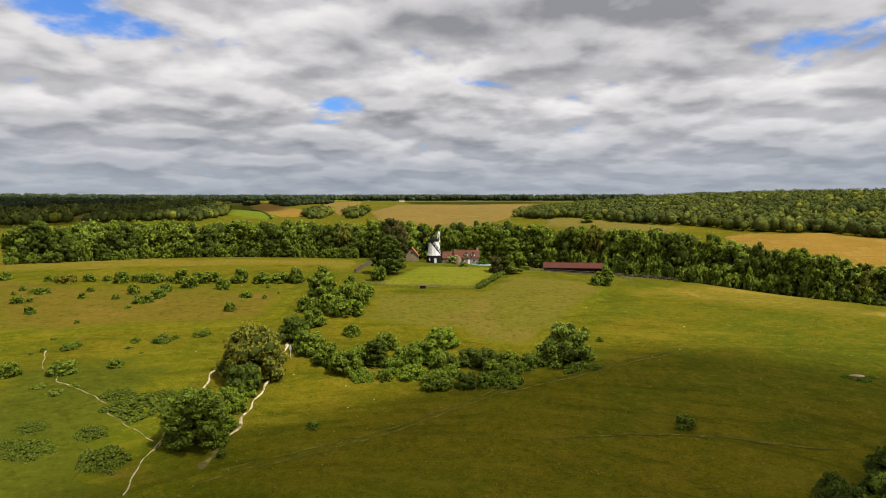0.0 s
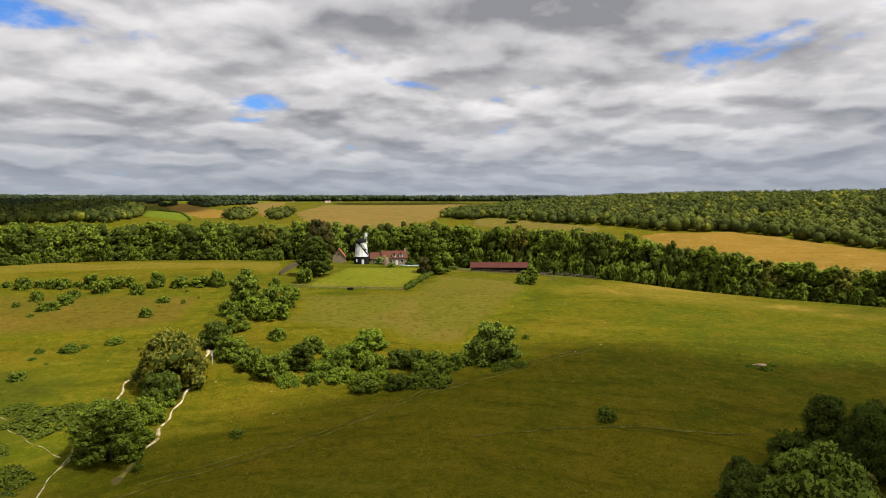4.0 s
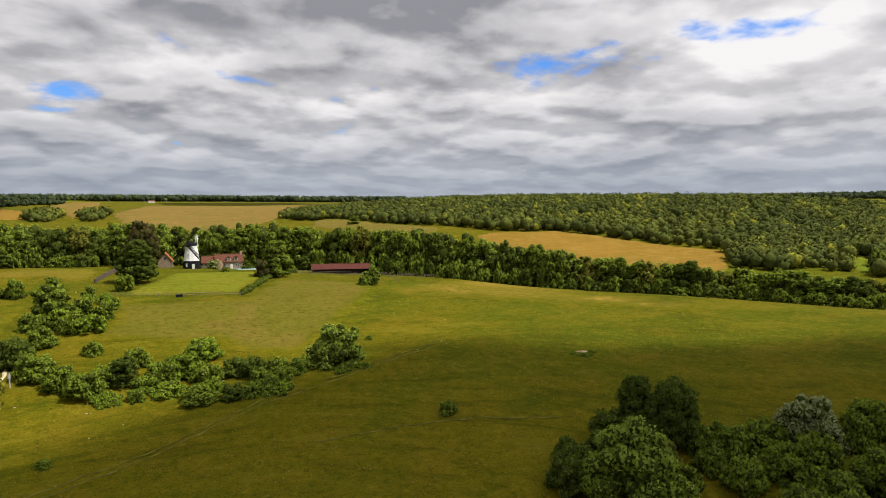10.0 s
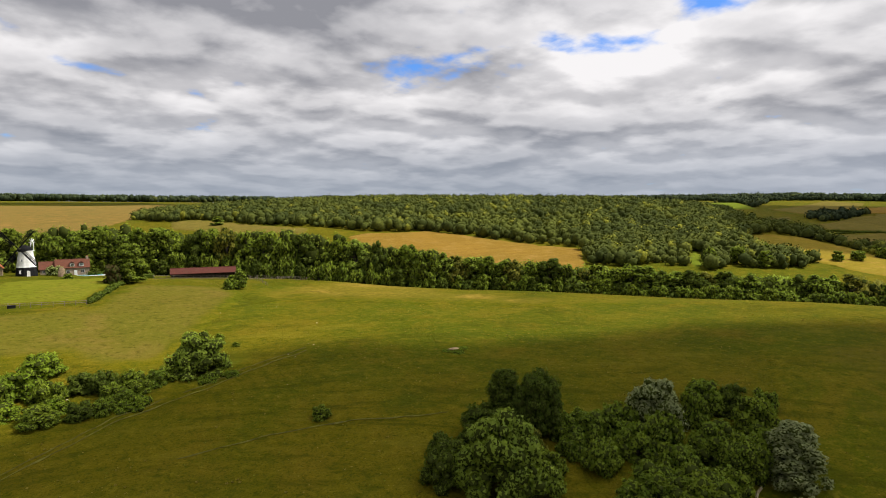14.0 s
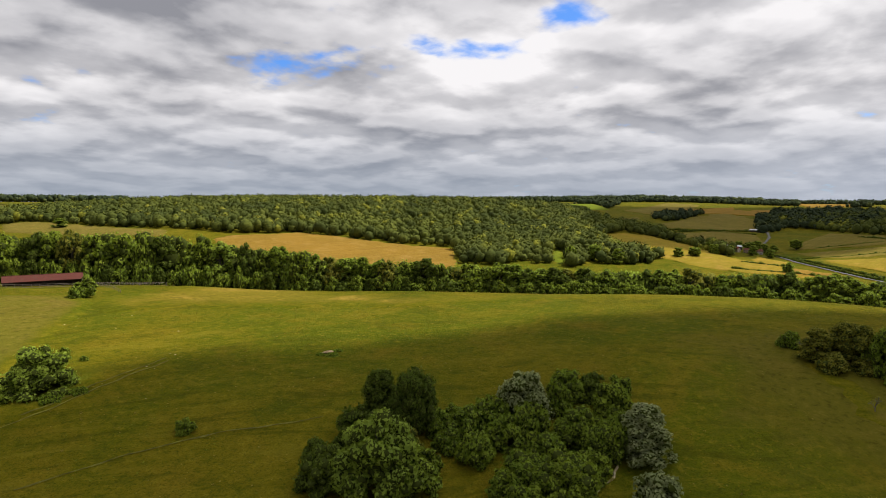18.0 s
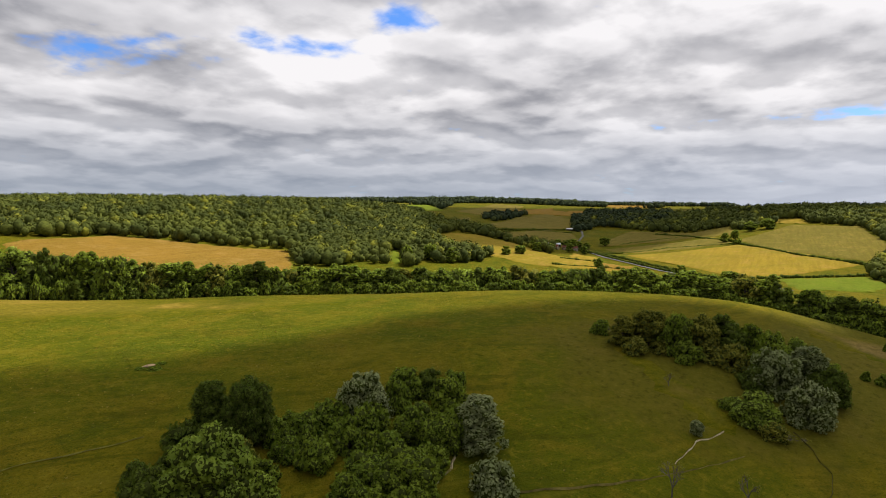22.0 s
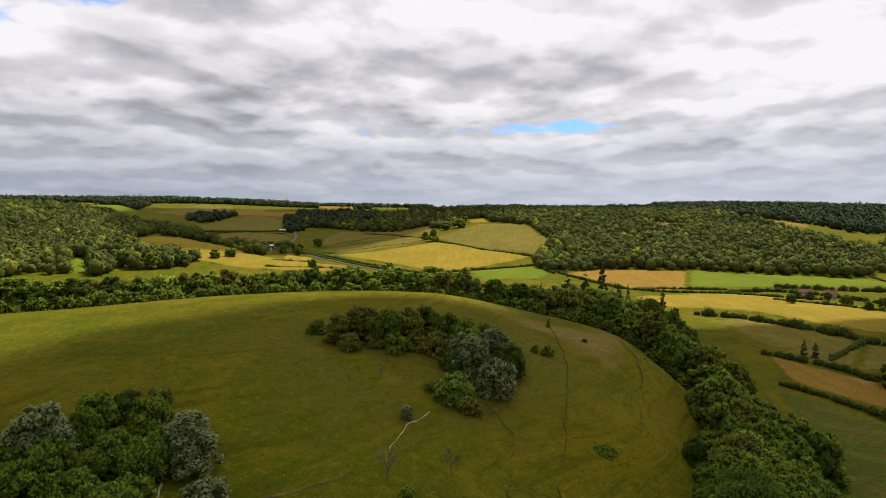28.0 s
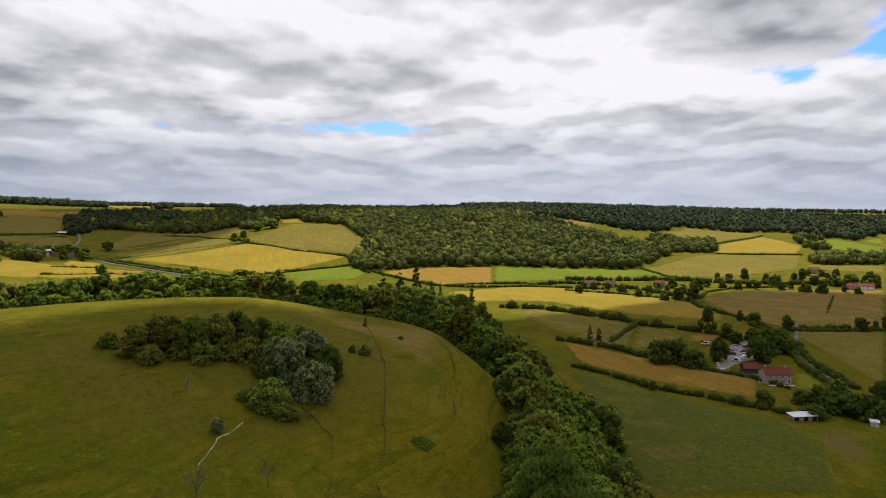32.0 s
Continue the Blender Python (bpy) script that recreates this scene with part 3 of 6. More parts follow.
def leaf_material(name, low, high, through=0.36, island=True, spread=0.35):
    m, k = material(name)
    p = place(k)
    geo = k.add("ShaderNodeNewGeometry")
    obj = k.add("ShaderNodeObjectInfo")
    pick = k.math("ADD", k.math("ADD", k.math("MULTIPLY", geo.outputs["Random Per Island"], 0.40), k.math("MULTIPLY", k.add("ShaderNodeAttribute", attribute_name="tone").outputs["Fac"], 0.35 if island else 0.0)), k.math("MULTIPLY", obj.outputs["Random"], 0.35))
    pick = k.math("ADD", pick, k.math("MULTIPLY", k.math("SUBTRACT", k.noise(p, 0.5, 3.0, 0.6), 0.5), spread * 2), clamp=True)
    c = k.mix(pick, rgb(*low), rgb(*high))
    b = k.add("ShaderNodeBsdfPrincipled", Roughness=0.75)
    leafy = k.noise(p, 1.3, 5.0, 0.75)
    c = k.mix(k.math("MULTIPLY", k.ramp(leafy, 0.50, 0.34), 0.45), c, rgb(*[v * 0.65 for v in low]))
    k.put(b.inputs["Base Color"], c)
    k.put(b.inputs["Specular IOR Level"], 0.08)
    k.put(b.inputs["Normal"], k.add("ShaderNodeBump", Strength=0.25, Distance=0.3, Height=leafy).outputs[0])
    t = k.add("ShaderNodeBsdfTranslucent")
    k.put(t.inputs["Color"], k.mix(0.5, c, rgb(high[0] * 1.3, high[1] * 1.4, high[2])))
    s = k.add("ShaderNodeMixShader")
    k.put(s.inputs[0], through)
    k.put(s.inputs[1], b.outputs[0])
    k.put(s.inputs[2], t.outputs[0])
    k.add("ShaderNodeOutputMaterial", Surface=s.outputs[0])
    return m


def canopy_material(name, low, high, bright, deep):
    """Crowns of the far woods, a colour for each crown and clumps of leaves on it, with shade painted between the
    clumps.
    """
    m, k = material(name)
    p = place(k)
    one = k.add("ShaderNodeAttribute", attribute_name="tone").outputs["Fac"]
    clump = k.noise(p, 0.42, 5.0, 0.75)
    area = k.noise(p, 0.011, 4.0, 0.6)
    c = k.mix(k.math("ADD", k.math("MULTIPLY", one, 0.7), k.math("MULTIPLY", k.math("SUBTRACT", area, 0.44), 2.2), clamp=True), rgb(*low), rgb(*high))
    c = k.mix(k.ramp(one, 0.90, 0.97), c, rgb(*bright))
    # hollows between leaf clumps painted darker, as their shade
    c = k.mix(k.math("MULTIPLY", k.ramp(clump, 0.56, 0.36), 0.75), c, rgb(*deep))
    finish(k, c, 0.9, clump, 0.4, 0.8, spec=0.03)
    return m


def plain(name, col, rough=0.8, var=0.25, scale=1.5, metal=0.0, bump=0.2, spec=0.3):
    m, k = material(name)
    p = k.add("ShaderNodeTexCoord").outputs["Object"]
    n = k.noise(p, scale, 5.0, 0.65)
    g = k.noise(p, scale * 9, 3.0, 0.6)
    c = k.mix(k.ramp(n, 0.35, 0.7), rgb(*[v * (1 - var) for v in col]), rgb(*[min(1, v * (1 + var * 0.5)) for v in col]))
    c = k.mix(k.math("MULTIPLY", k.ramp(g, 0.55, 0.75), var), c, rgb(*[v * 0.6 for v in col]))
    finish(k, c, rough, g, bump, 0.02, metal, spec)
    return m


def tile_material(name, a, b):
    """Clay roof tiles in courses."""
    m, k = material(name)
    p = k.add("ShaderNodeTexCoord").outputs["Object"]
    brick = k.add("ShaderNodeTexBrick", Scale=1.0)
    k.put(brick.inputs["Vector"], p)
    brick.inputs["Brick Width"].default_value, brick.inputs["Row Height"].default_value, brick.inputs["Mortar Size"].default_value = 0.30, 0.16, 0.012
    for i, col in (("Color1", a), ("Color2", b), ("Mortar", [v * 0.4 for v in a])):
        brick.inputs[i].default_value = rgb(*col)
    n = k.noise(p, 0.7, 5.0, 0.65)
    c = k.mix(k.math("MULTIPLY", k.ramp(n, 0.5, 0.75), 0.6), brick.outputs[0], rgb(0.08, 0.045, 0.03))
    finish(k, c, 0.85, brick.outputs[1], 0.4, 0.02)
    return m


def brick_material(name, a, b, mortar):
    m, k = material(name)
    p = k.add("ShaderNodeTexCoord").outputs["Object"]
    turned = k.add("ShaderNodeMapping")
    k.put(turned.inputs["Vector"], p)
    turned.inputs["Rotation"].default_value = (radians(90), 0, 0)
    brick = k.add("ShaderNodeTexBrick", Scale=1.0)
    k.put(brick.inputs["Vector"], turned.outputs[0])
    brick.inputs["Brick Width"].default_value, brick.inputs["Row Height"].default_value, brick.inputs["Mortar Size"].default_value = 0.225, 0.075, 0.008
    for i, col in (("Color1", a), ("Color2", b), ("Mortar", mortar)):
        brick.inputs[i].default_value = rgb(*col)
    n = k.noise(p, 1.1, 5.0, 0.65)
    c = k.mix(k.math("MULTIPLY", k.ramp(n, 0.45, 0.7), 0.5), brick.outputs[0], rgb(*[v * 0.55 for v in b]))
    finish(k, c, 0.9, brick.outputs[1], 0.4, 0.01)
    return m


GRASS = grass_material()
FIELD_MATS = {key: field_material(key, *look_[1:6]) for key, look_ in FIELD_LOOKS.items()}
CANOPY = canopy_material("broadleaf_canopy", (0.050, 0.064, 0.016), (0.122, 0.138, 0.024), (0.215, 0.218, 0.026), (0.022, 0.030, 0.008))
# far woods: cloud shade painted in as a darker, bluer canopy colour
SHADED_CANOPY = canopy_material("shaded_canopy", (0.026, 0.038, 0.020), (0.062, 0.080, 0.032), (0.090, 0.105, 0.030), (0.013, 0.020, 0.010))
LEAF = {
    "scrub": leaf_material("scrub_leaf", (0.1050, 0.1644, 0.0170), (0.2151, 0.2631, 0.0232)),
    "tree": leaf_material("tree_leaf", (0.1152, 0.1771, 0.0201), (0.2369, 0.2857, 0.0272)),
    # "dark": own dark green, deepened further to paint shade into the valley trees
    "dark": leaf_material("dark_leaf", (0.0608, 0.0929, 0.0134), (0.1180, 0.1511, 0.0167)),
    "olive": leaf_material("olive_leaf", (0.1434, 0.1442, 0.0217), (0.2433, 0.2276, 0.0294)),
    "lime": leaf_material("lime_leaf", (0.155, 0.215, 0.034), (0.2945, 0.3667, 0.0403)),
    "silver": leaf_material("silver_leaf", (0.150, 0.176, 0.070), (0.350, 0.375, 0.180)),
    "copper": leaf_material("copper_leaf", (0.050, 0.042, 0.018), (0.092, 0.068, 0.024)),
    "gorse": leaf_material("gorse_leaf", (0.0948, 0.0999, 0.0123), (0.3637, 0.2731, 0.0205)),
    "fern": leaf_material("fern_leaf", (0.1152, 0.1846, 0.0139), (0.2241, 0.2908, 0.0217)),
    "pale": leaf_material("pale_leaf", (0.2125, 0.2553, 0.0848), (0.3278, 0.3642, 0.1308)),
    "bramble": leaf_material("bramble_leaf", (0.0904, 0.1220, 0.0105), (0.1383, 0.1693, 0.0145)),
    "conifer": leaf_material("conifer_leaf", (0.0333, 0.0569, 0.0133), (0.0832, 0.1226, 0.0332), 0.1),
}
LEAF["sapling"] = LEAF["silver"]
# dark colour of the crown cores, painting the shade inside the foliage
CORE_SHADE = plain("core_shade", (0.046, 0.058, 0.011), 1.0, 0.3, 3.0, spec=0.02)
BARK = plain("bark", (0.085, 0.070, 0.050), 0.95, 0.4, 3.0)
DEADWOOD = plain("dead_wood", (0.135, 0.115, 0.090), 0.95, 0.4, 3.0)


def chalk_material():
    """Trodden chalk with turf and flints showing through."""
    m, k = material("chalk")
    p = place(k)
    c = k.mix(k.ramp(k.noise(p, 1.6, 5.0, 0.65), 0.36, 0.60), rgb(0.26, 0.20, 0.10), rgb(0.56, 0.47, 0.31))
    c = k.mix(k.ramp(k.noise(p, 0.55, 5.0, 0.7), 0.52, 0.62), c, rgb(0.15, 0.13, 0.025))
    finish(k, c, 0.95, k.noise(p, 4.0, 4.0, 0.6), 0.5, 0.05, spec=0.1)
    return m


CHALK = chalk_material()
WORN = plain("worn_grass", (0.185, 0.150, 0.035), 0.95, 0.5, 0.5)
RUT = plain("trodden_rut", (0.098, 0.088, 0.018), 0.95, 0.5, 0.6)
TRACK = plain("trodden_grass", (0.130, 0.122, 0.014), 0.95, 0.45, 0.6)

# ---- ground ----
steps = np.linspace(-6.2, 6.2, 330)
line = np.sinh(steps) / np.sinh(6.2) * 4800
gx, gy = np.meshgrid(line, line)
gz = heights(gx, gy)
count = len(line)
index = np.arange(count * count).reshape(count, count)
quads = np.stack([index[:-1, :-1].ravel(), index[:-1, 1:].ravel(), index[1:, 1:].ravel(), index[1:, :-1].ravel()], 1)
ground = part("ground", mesh_of("ground", np.stack([gx.ravel(), gy.ravel(), gz.ravel()], 1).tolist(), quads.tolist(), True), GRASS)
tagged(ground, "green and yellow chalk grassland on rolling hills", "ground", kind="structure")


def edge_distance(poly, x, y):
    best = np.full(len(x), 1e9)
    for (a, b), (c, d) in zip(poly, poly[1:] + poly[:1]):
        ex, ey = c - a, d - b
        s = np.clip(((x - a) * ex + (y - b) * ey) / max(ex * ex + ey * ey, 1e-6), 0, 1)
        best = np.minimum(best, np.hypot(x - a - s * ex, y - b - s * ey))
    return best


def inside(poly, x, y):
    hit = False
    for (a, b), (c, d) in zip(poly, poly[1:] + poly[:1]):
        if (b > y) != (d > y) and x < (c - a) * (y - b) / (d - b) + a:
            hit = not hit
    return hit


def drape(poly, soft, lift):
    """A sheet that lies on the land within an outline; its edge attribute rises from the rim inwards."""
    bm = bmesh.new()
    bm.faces.new([bm.verts.new((x, y, 0)) for x, y in poly])
    for axis in (0, 1):
        vals = [p[axis] for p in poly]
        near = min(math.hypot(*p) for p in poly)
        step = max(3.0 if near < 330 else 8.0, (max(vals) - min(vals)) / 42)
        no = (1, 0, 0) if axis == 0 else (0, 1, 0)
        for q in np.arange(min(vals) + step, max(vals), step):
            bmesh.ops.bisect_plane(bm, geom=bm.verts[:] + bm.edges[:] + bm.faces[:], plane_co=[q * v for v in no], plane_no=no)
    x, y = np.array([v.co.x for v in bm.verts]), np.array([v.co.y for v in bm.verts])
    far = np.hypot(x, y)
    rim = edge_distance(poly, x, y)
    z = heights(x, y) + np.where(rim < 0.05, -0.25 - 0.0008 * far, lift + 0.0009 * far)
    layer = bm.verts.layers.float.new("edge")
    for v, h, e in zip(bm.verts, z, rim):
        v.co.z, v[layer] = h, min(1.0, e / soft)
    if sum(f.normal.z for f in bm.faces) < 0:
        bmesh.ops.reverse_faces(bm, faces=bm.faces[:])
    for f in bm.faces:
        f.smooth = True
    return bm


for number, (key, poly, soft) in enumerate(FIELDS):
    sheet = part("field" if key not in ("yard", "lawn") else key, drape(poly, soft, 0.06 + 0.012 * (number % 9)), FIELD_MATS[key])
    tagged(sheet, FIELD_LOOKS[key][0], "field", kind="structure")


def ribbon(name, points, width, mat, label, wander=0.25, lift=0.22):
    """A trodden strip along the land, of uneven width."""
    pts = [Vector((*p, 0)) for p in points]
    dense = []
    for a, b in zip(pts, pts[1:]):
        n = max(2, int((b - a).length / 1.2))
        dense += [a.lerp(b, i / n) for i in range(n)]
    dense.append(pts[-1])
    for _ in range(4):
        dense = [dense[0]] + [(dense[i - 1] + dense[i] * 2 + dense[i + 1]) / 4 for i in range(1, len(dense) - 1)] + [dense[-1]]
    left, right = [], []
    for i, p in enumerate(dense):
        d = (dense[min(i + 1, len(dense) - 1)] - dense[max(i - 1, 0)]).normalized()
        side = Vector((-d.y, d.x, 0))
        w = width * 0.5 * (0.65 + 0.7 * noise.noise(p * 0.35) + 0.5 * noise.noise(p * 1.1 + Vector((9, 3, 0))) + 0.5 * noise.noise(p * 3.1))
        w = max(w, width * 0.12)
        off = side * (noise.noise(p * 0.25) * wander)
        left.append(p + off + side * w)
        right.append(p + off - side * w)
    rows = np.array([(v.x, v.y) for v in left + [(p + q) / 2 for p, q in zip(left, right)] + right])
    n = len(dense)
    rise = np.concatenate([np.full(n, -0.02), np.full(n, lift * 0.5 + 0.05), np.full(n, -0.02)])
    z = heights(rows[:, 0], rows[:, 1]) + rise + 0.0010 * np.hypot(rows[:, 0], rows[:, 1])
    faces = [(o + i, o + n + i, o + n + i + 1, o + i + 1) for o in (0, n) for i in range(n - 1)]
    ob = part(name, mesh_of(name, [(a, b, c) for (a, b), c in zip(rows.tolist(), z)], faces), mat)
    return tagged(ob, label, "path", kind="structure")


for key, points in PATHS.items():
    if key.startswith("chalk"):
        ribbon("footpath", points, 0.80 if key in ("chalk_a", "chalk_c") else 0.36 if key == "chalk_b" else 0.42, CHALK, "white chalk footpath worn through the grass", 1.3, 0.3 if key in ("chalk_a", "chalk_b", "chalk_c") else 0.55)
    elif key.startswith("worn"):
        ribbon("footpath", points, 1.5, WORN, "worn earth path through short grass", 0.5, 0.1)
    elif key.startswith("rut"):
        ribbon("track", points, 0.24, RUT, "narrow dark sheep track trodden across the turf", 0.9, 0.5)
    elif key == "track_g":
        ribbon("track", points, 0.30, WORN, "pale narrow path across the slope", 0.6, 0.5)
    else:
        ribbon("track", points, 0.42, TRACK, "faint trodden track in the grass", 0.5, 0.06)
        if key == "track_a":
            ribbon("track", [(x + 0.3, y + 1.7) for x, y in points], 0.34, TRACK, "faint trodden track in the grass", 0.7, 0.06)


# ---- trees and bushes ----
def sphere_points(level):
    bm = bmesh.new()
    bmesh.ops.create_icosphere(bm, subdivisions=level, radius=1)
    v = np.array([p.co[:] for p in bm.verts])
    f = np.array([[p.index for p in q.verts] for q in bm.faces])
    bm.free()
    return v, f


BALL, BALL_FACES = sphere_points(1)


def sprays_at(rng, centers, normals, size):
    """Small leaf sprays: a three-cornered face each, turned about its normal."""
    n = len(centers)
    normals = normals / np.linalg.norm(normals, axis=1)[:, None]
    ref = rng.normal(size=(n, 3))
    a = np.cross(normals, ref)
    a /= np.linalg.norm(a, axis=1)[:, None] + 1e-9
    b = np.cross(normals, a)
    s = np.reshape(size, (-1, 1)) * rng.uniform(0.6, 1.4, (n, 1))
    v = np.stack([centers + a * s, centers - a * s * 0.5 + b * s * 0.8 + normals * s * 0.15, centers - a * s * 0.6 - b * s * 0.7 - normals * s * 0.1], 1).reshape(-1, 3)
    f = np.arange(3 * n).reshape(n, 3)
    return v, f


def leafy(rng, centers, radii, leaves, leaf, core=0.8, upright=1.0, low=0.25, skirt=None):
    """Vertices, faces, normals, number of core faces and a tone for each lump of a mass of leafy lumps: a dark core in each, leaf sprays over it."""
    centers, radii = np.asarray(centers, float), np.asarray(radii, float)
    stretch = np.array([1, 1, upright])
    skirt = np.ones(len(centers)) if skirt is None else skirt
    n, m = len(centers), len(BALL)
    wob = 1 + rng.uniform(-0.22, 0.22, (n, m, 1))
    shell = BALL[None] * wob * (radii * core)[:, None, None] * stretch
    shell[:, :, 2] *= np.where(shell[:, :, 2] < 0, skirt[:, None], 1.0)
    verts = (shell + centers[:, None, :]).reshape(-1, 3)
    faces = (BALL_FACES[None] + (np.arange(n) * m)[:, None, None]).reshape(-1, 3).tolist()
    normals = np.tile(BALL, (n, 1))
    core_count = len(faces)
    pick = rng.choice(n, leaves, p=radii ** 2 / (radii ** 2).sum())
    out = rng.normal(size=(leaves, 3))
    out[:, 2] = out[:, 2] * 0.9 + low
    out /= np.linalg.norm(out, axis=1)[:, None]
    reach = out * (radii[pick] * rng.uniform(0.80, 1.20, leaves))[:, None] * stretch
    reach[:, 2] *= np.where(reach[:, 2] < 0, skirt[pick], 1.0)
    at = centers[pick] + reach
    turn = out * 0.75 + rng.normal(size=(leaves, 3)) * 0.55
    turn *= np.where((turn * out).sum(1) < 0, -1, 1)[:, None]
    v, f = sprays_at(rng, at, turn, leaf)
    turn /= np.linalg.norm(turn, axis=1)[:, None]
    soft = out * 0.62 + turn * 0.38
    faces += (f + len(verts)).tolist()
    tone = rng.uniform(0, 1, n)
    return np.concatenate([verts, v]), faces, np.concatenate([normals, np.repeat(soft, 3, 0)]), core_count, np.concatenate([np.repeat(tone, m), np.repeat(tone[pick], 3)])


def leafy_mesh(name, verts, faces, normals, core_count, tone, core_mat, leaf_mat):
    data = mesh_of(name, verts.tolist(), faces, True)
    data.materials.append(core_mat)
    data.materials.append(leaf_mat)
    data.polygons.foreach_set("material_index", [0] * core_count + [1] * (len(faces) - core_count))
    normals = normals / (np.linalg.norm(normals, axis=1)[:, None] + 1e-9)
    data.normals_split_custom_set_from_vertices(normals.tolist())
    data.attributes.new("tone", "FLOAT", "POINT").data.foreach_set("value", tone)
    return data


def crown(seed, lumps, leaves, leaf, form, core=0.8, size=1.0, ratio=1.05):
    """A crown one metre wide and high, of leafy lumps with gaps between them. form: round, dome, tall, oval, egg, flat or cone; ratio: its usual height for its width."""
    rng = np.random.default_rng(seed)
    centers, radii = [], []
    boughs = rng.normal(size=(5, 3))
    boughs /= np.linalg.norm(boughs, axis=1)[:, None]
    while len(centers) < lumps:
        u = rng.normal(size=3)
        u /= np.linalg.norm(u)
        d = rng.uniform(0.30, 1.0) ** 0.55 * (0.86 + 0.22 * max(0.0, float((boughs @ u).max()) - 0.35))
        r = rng.uniform(0.07, 0.17)
        if form == "round":
            c = np.array([u[0] * 0.36 * d, u[1] * 0.36 * d, 0.50 + u[2] * 0.40 * d])
        elif form in ("tall", "egg", "oval", "cone"):
            h = rng.uniform(0.04, 0.94)
            w = {"tall": 0.40 * math.sin(math.pi * min(1, h * 0.80 + 0.18)) ** 0.5, "egg": 0.44 * (1 - h) ** 0.5 * min(1, h * 4 + 0.55),
                 "oval": 0.43 * math.sqrt(max(0.0, 1 - (h * 1.25 - 0.33) ** 2 * 1.15)), "cone": 0.42 * (1 - h) ** 0.8}[form]
            c = np.array([u[0] * w * d, u[1] * w * d, h])
            r = 0.03 + 0.07 * (1 - h) if form == "cone" else r * 0.9
        elif form == "dome":
            c = np.array([u[0] * 0.38 * d, u[1] * 0.38 * d, 0.06 + abs(u[2]) * 0.66 * d])
        else:
            t = rng.uniform(0, 6.28)
            q = 0.46 * rng.uniform(0, 1) ** 0.5 * (0.75 + 0.25 * math.sin(3 * t + seed) * math.cos(2 * t))
            c, r = np.array([math.cos(t) * q, math.sin(t) * q, (1 - (q / 0.5) ** 2) * rng.uniform(0.1, 0.8)]), rng.uniform(0.025, 0.055)
        centers.append(c)
        radii.append(r * size)
    centers = np.array(centers) * (1, 1, ratio)
    verts, faces, normals, core_count, tone = leafy(rng, centers, radii, leaves, leaf, core, 0.9)
    if form in ("dome", "flat"):
        verts[:, 2] = np.maximum(verts[:, 2], 0.0)
    lo, hi = verts.min(0), verts.max(0)
    verts[:, 2] = (verts[:, 2] - lo[2]) / (hi[2] - lo[2])
    verts[:, :2] /= max(hi[0] - lo[0], hi[1] - lo[1]) * 0.94
    return leafy_mesh("crown", verts, faces, normals, core_count, tone, CORE_SHADE, CORE_SHADE)


def tube(verts, faces, a, b, ra, rb, sides=6):
    a, b = Vector(a), Vector(b)
    q = (b - a).to_track_quat("Z", "Y").to_matrix()
    o = len(verts)
    for p, r in ((a, ra), (b, rb)):
        for i in range(sides):
            t = 2 * math.pi * i / sides
            verts.append(tuple(p + q @ Vector((r * math.cos(t), r * math.sin(t), 0))))
    for i in range(sides):
        j = (i + 1) % sides
        faces.append((o + i, o + j, o + sides + j, o + sides + i))
    faces.append(tuple(o + sides + i for i in range(sides)))


def trunk_mesh(seed, top=0.75):
    """A tapered trunk with limbs, in a crown one metre wide and high."""
    rng = random.Random(seed)
    v, f = [], []
    bend = Vector((rng.uniform(-0.03, 0.03), rng.uniform(-0.03, 0.03), 0))
    tube(v, f, (0, 0, -0.04), bend + Vector((0, 0, 0.28)), 0.040, 0.028, 8)
    tube(v, f, bend + Vector((0, 0, 0.28)), bend * 2 + Vector((0, 0, top)), 0.028, 0.010, 7)
    for i in range(7):
        z = rng.uniform(0.2, top * 0.85)
        t = rng.uniform(0, 6.28)
        d = rng.uniform(0.14, 0.30)
        tube(v, f, bend + Vector((0, 0, z)), (math.cos(t) * d, math.sin(t) * d, z + rng.uniform(0.1, 0.25)), 0.014, 0.004, 5)
    return mesh_of("trunk", v, f)


def bare_mesh(seed):
    """A dead hawthorn: a short trunk that forks into fine branches."""
    rng = random.Random(seed)
    v, f, ends = [], [], []

    def branch(p, d, length, r, depth):
        e = p + d * length
        tube(v, f, p, e, r, r * 0.6, 5 if depth < 2 else 3)
        if depth == 4:
            ends.append(e)
            return
        for _ in range(3 if depth < 3 else 2):
            n = (d + Vector((rng.gauss(0, 0.55), rng.gauss(0, 0.55), rng.gauss(0.05, 0.35)))).normalized()
            branch(e, n, length * rng.uniform(0.6, 0.85), r * 0.62, depth + 1)

    branch(Vector((0, 0, -0.02)), Vector((rng.uniform(-0.2, 0.2), 0, 1)).normalized(), 0.3, 0.036, 0)
    grain = np.random.default_rng(seed)
    tips = np.array([e[:] for e in ends for _ in range(3)])
    tips = tips + grain.normal(size=tips.shape) * 0.03
    leaf_v, leaf_f = sprays_at(grain, tips, grain.normal(size=tips.shape) + (0, 0, 0.6), 0.022)
    wood = len(f)
    f += (leaf_f + len(v)).tolist()
    a = np.concatenate([np.array(v), leaf_v])
    a[:, 2] = a[:, 2] / a[:, 2].max()
    a[:, :2] /= max(np.ptp(a[:, 0]), np.ptp(a[:, 1]))
    data = mesh_of("crown", a.tolist(), f)
    data.materials.append(DEADWOOD)
    data.materials.append(LEAF["olive"])
    data.polygons.foreach_set("material_index", [0] * wood + [1] * len(leaf_f))
    return data


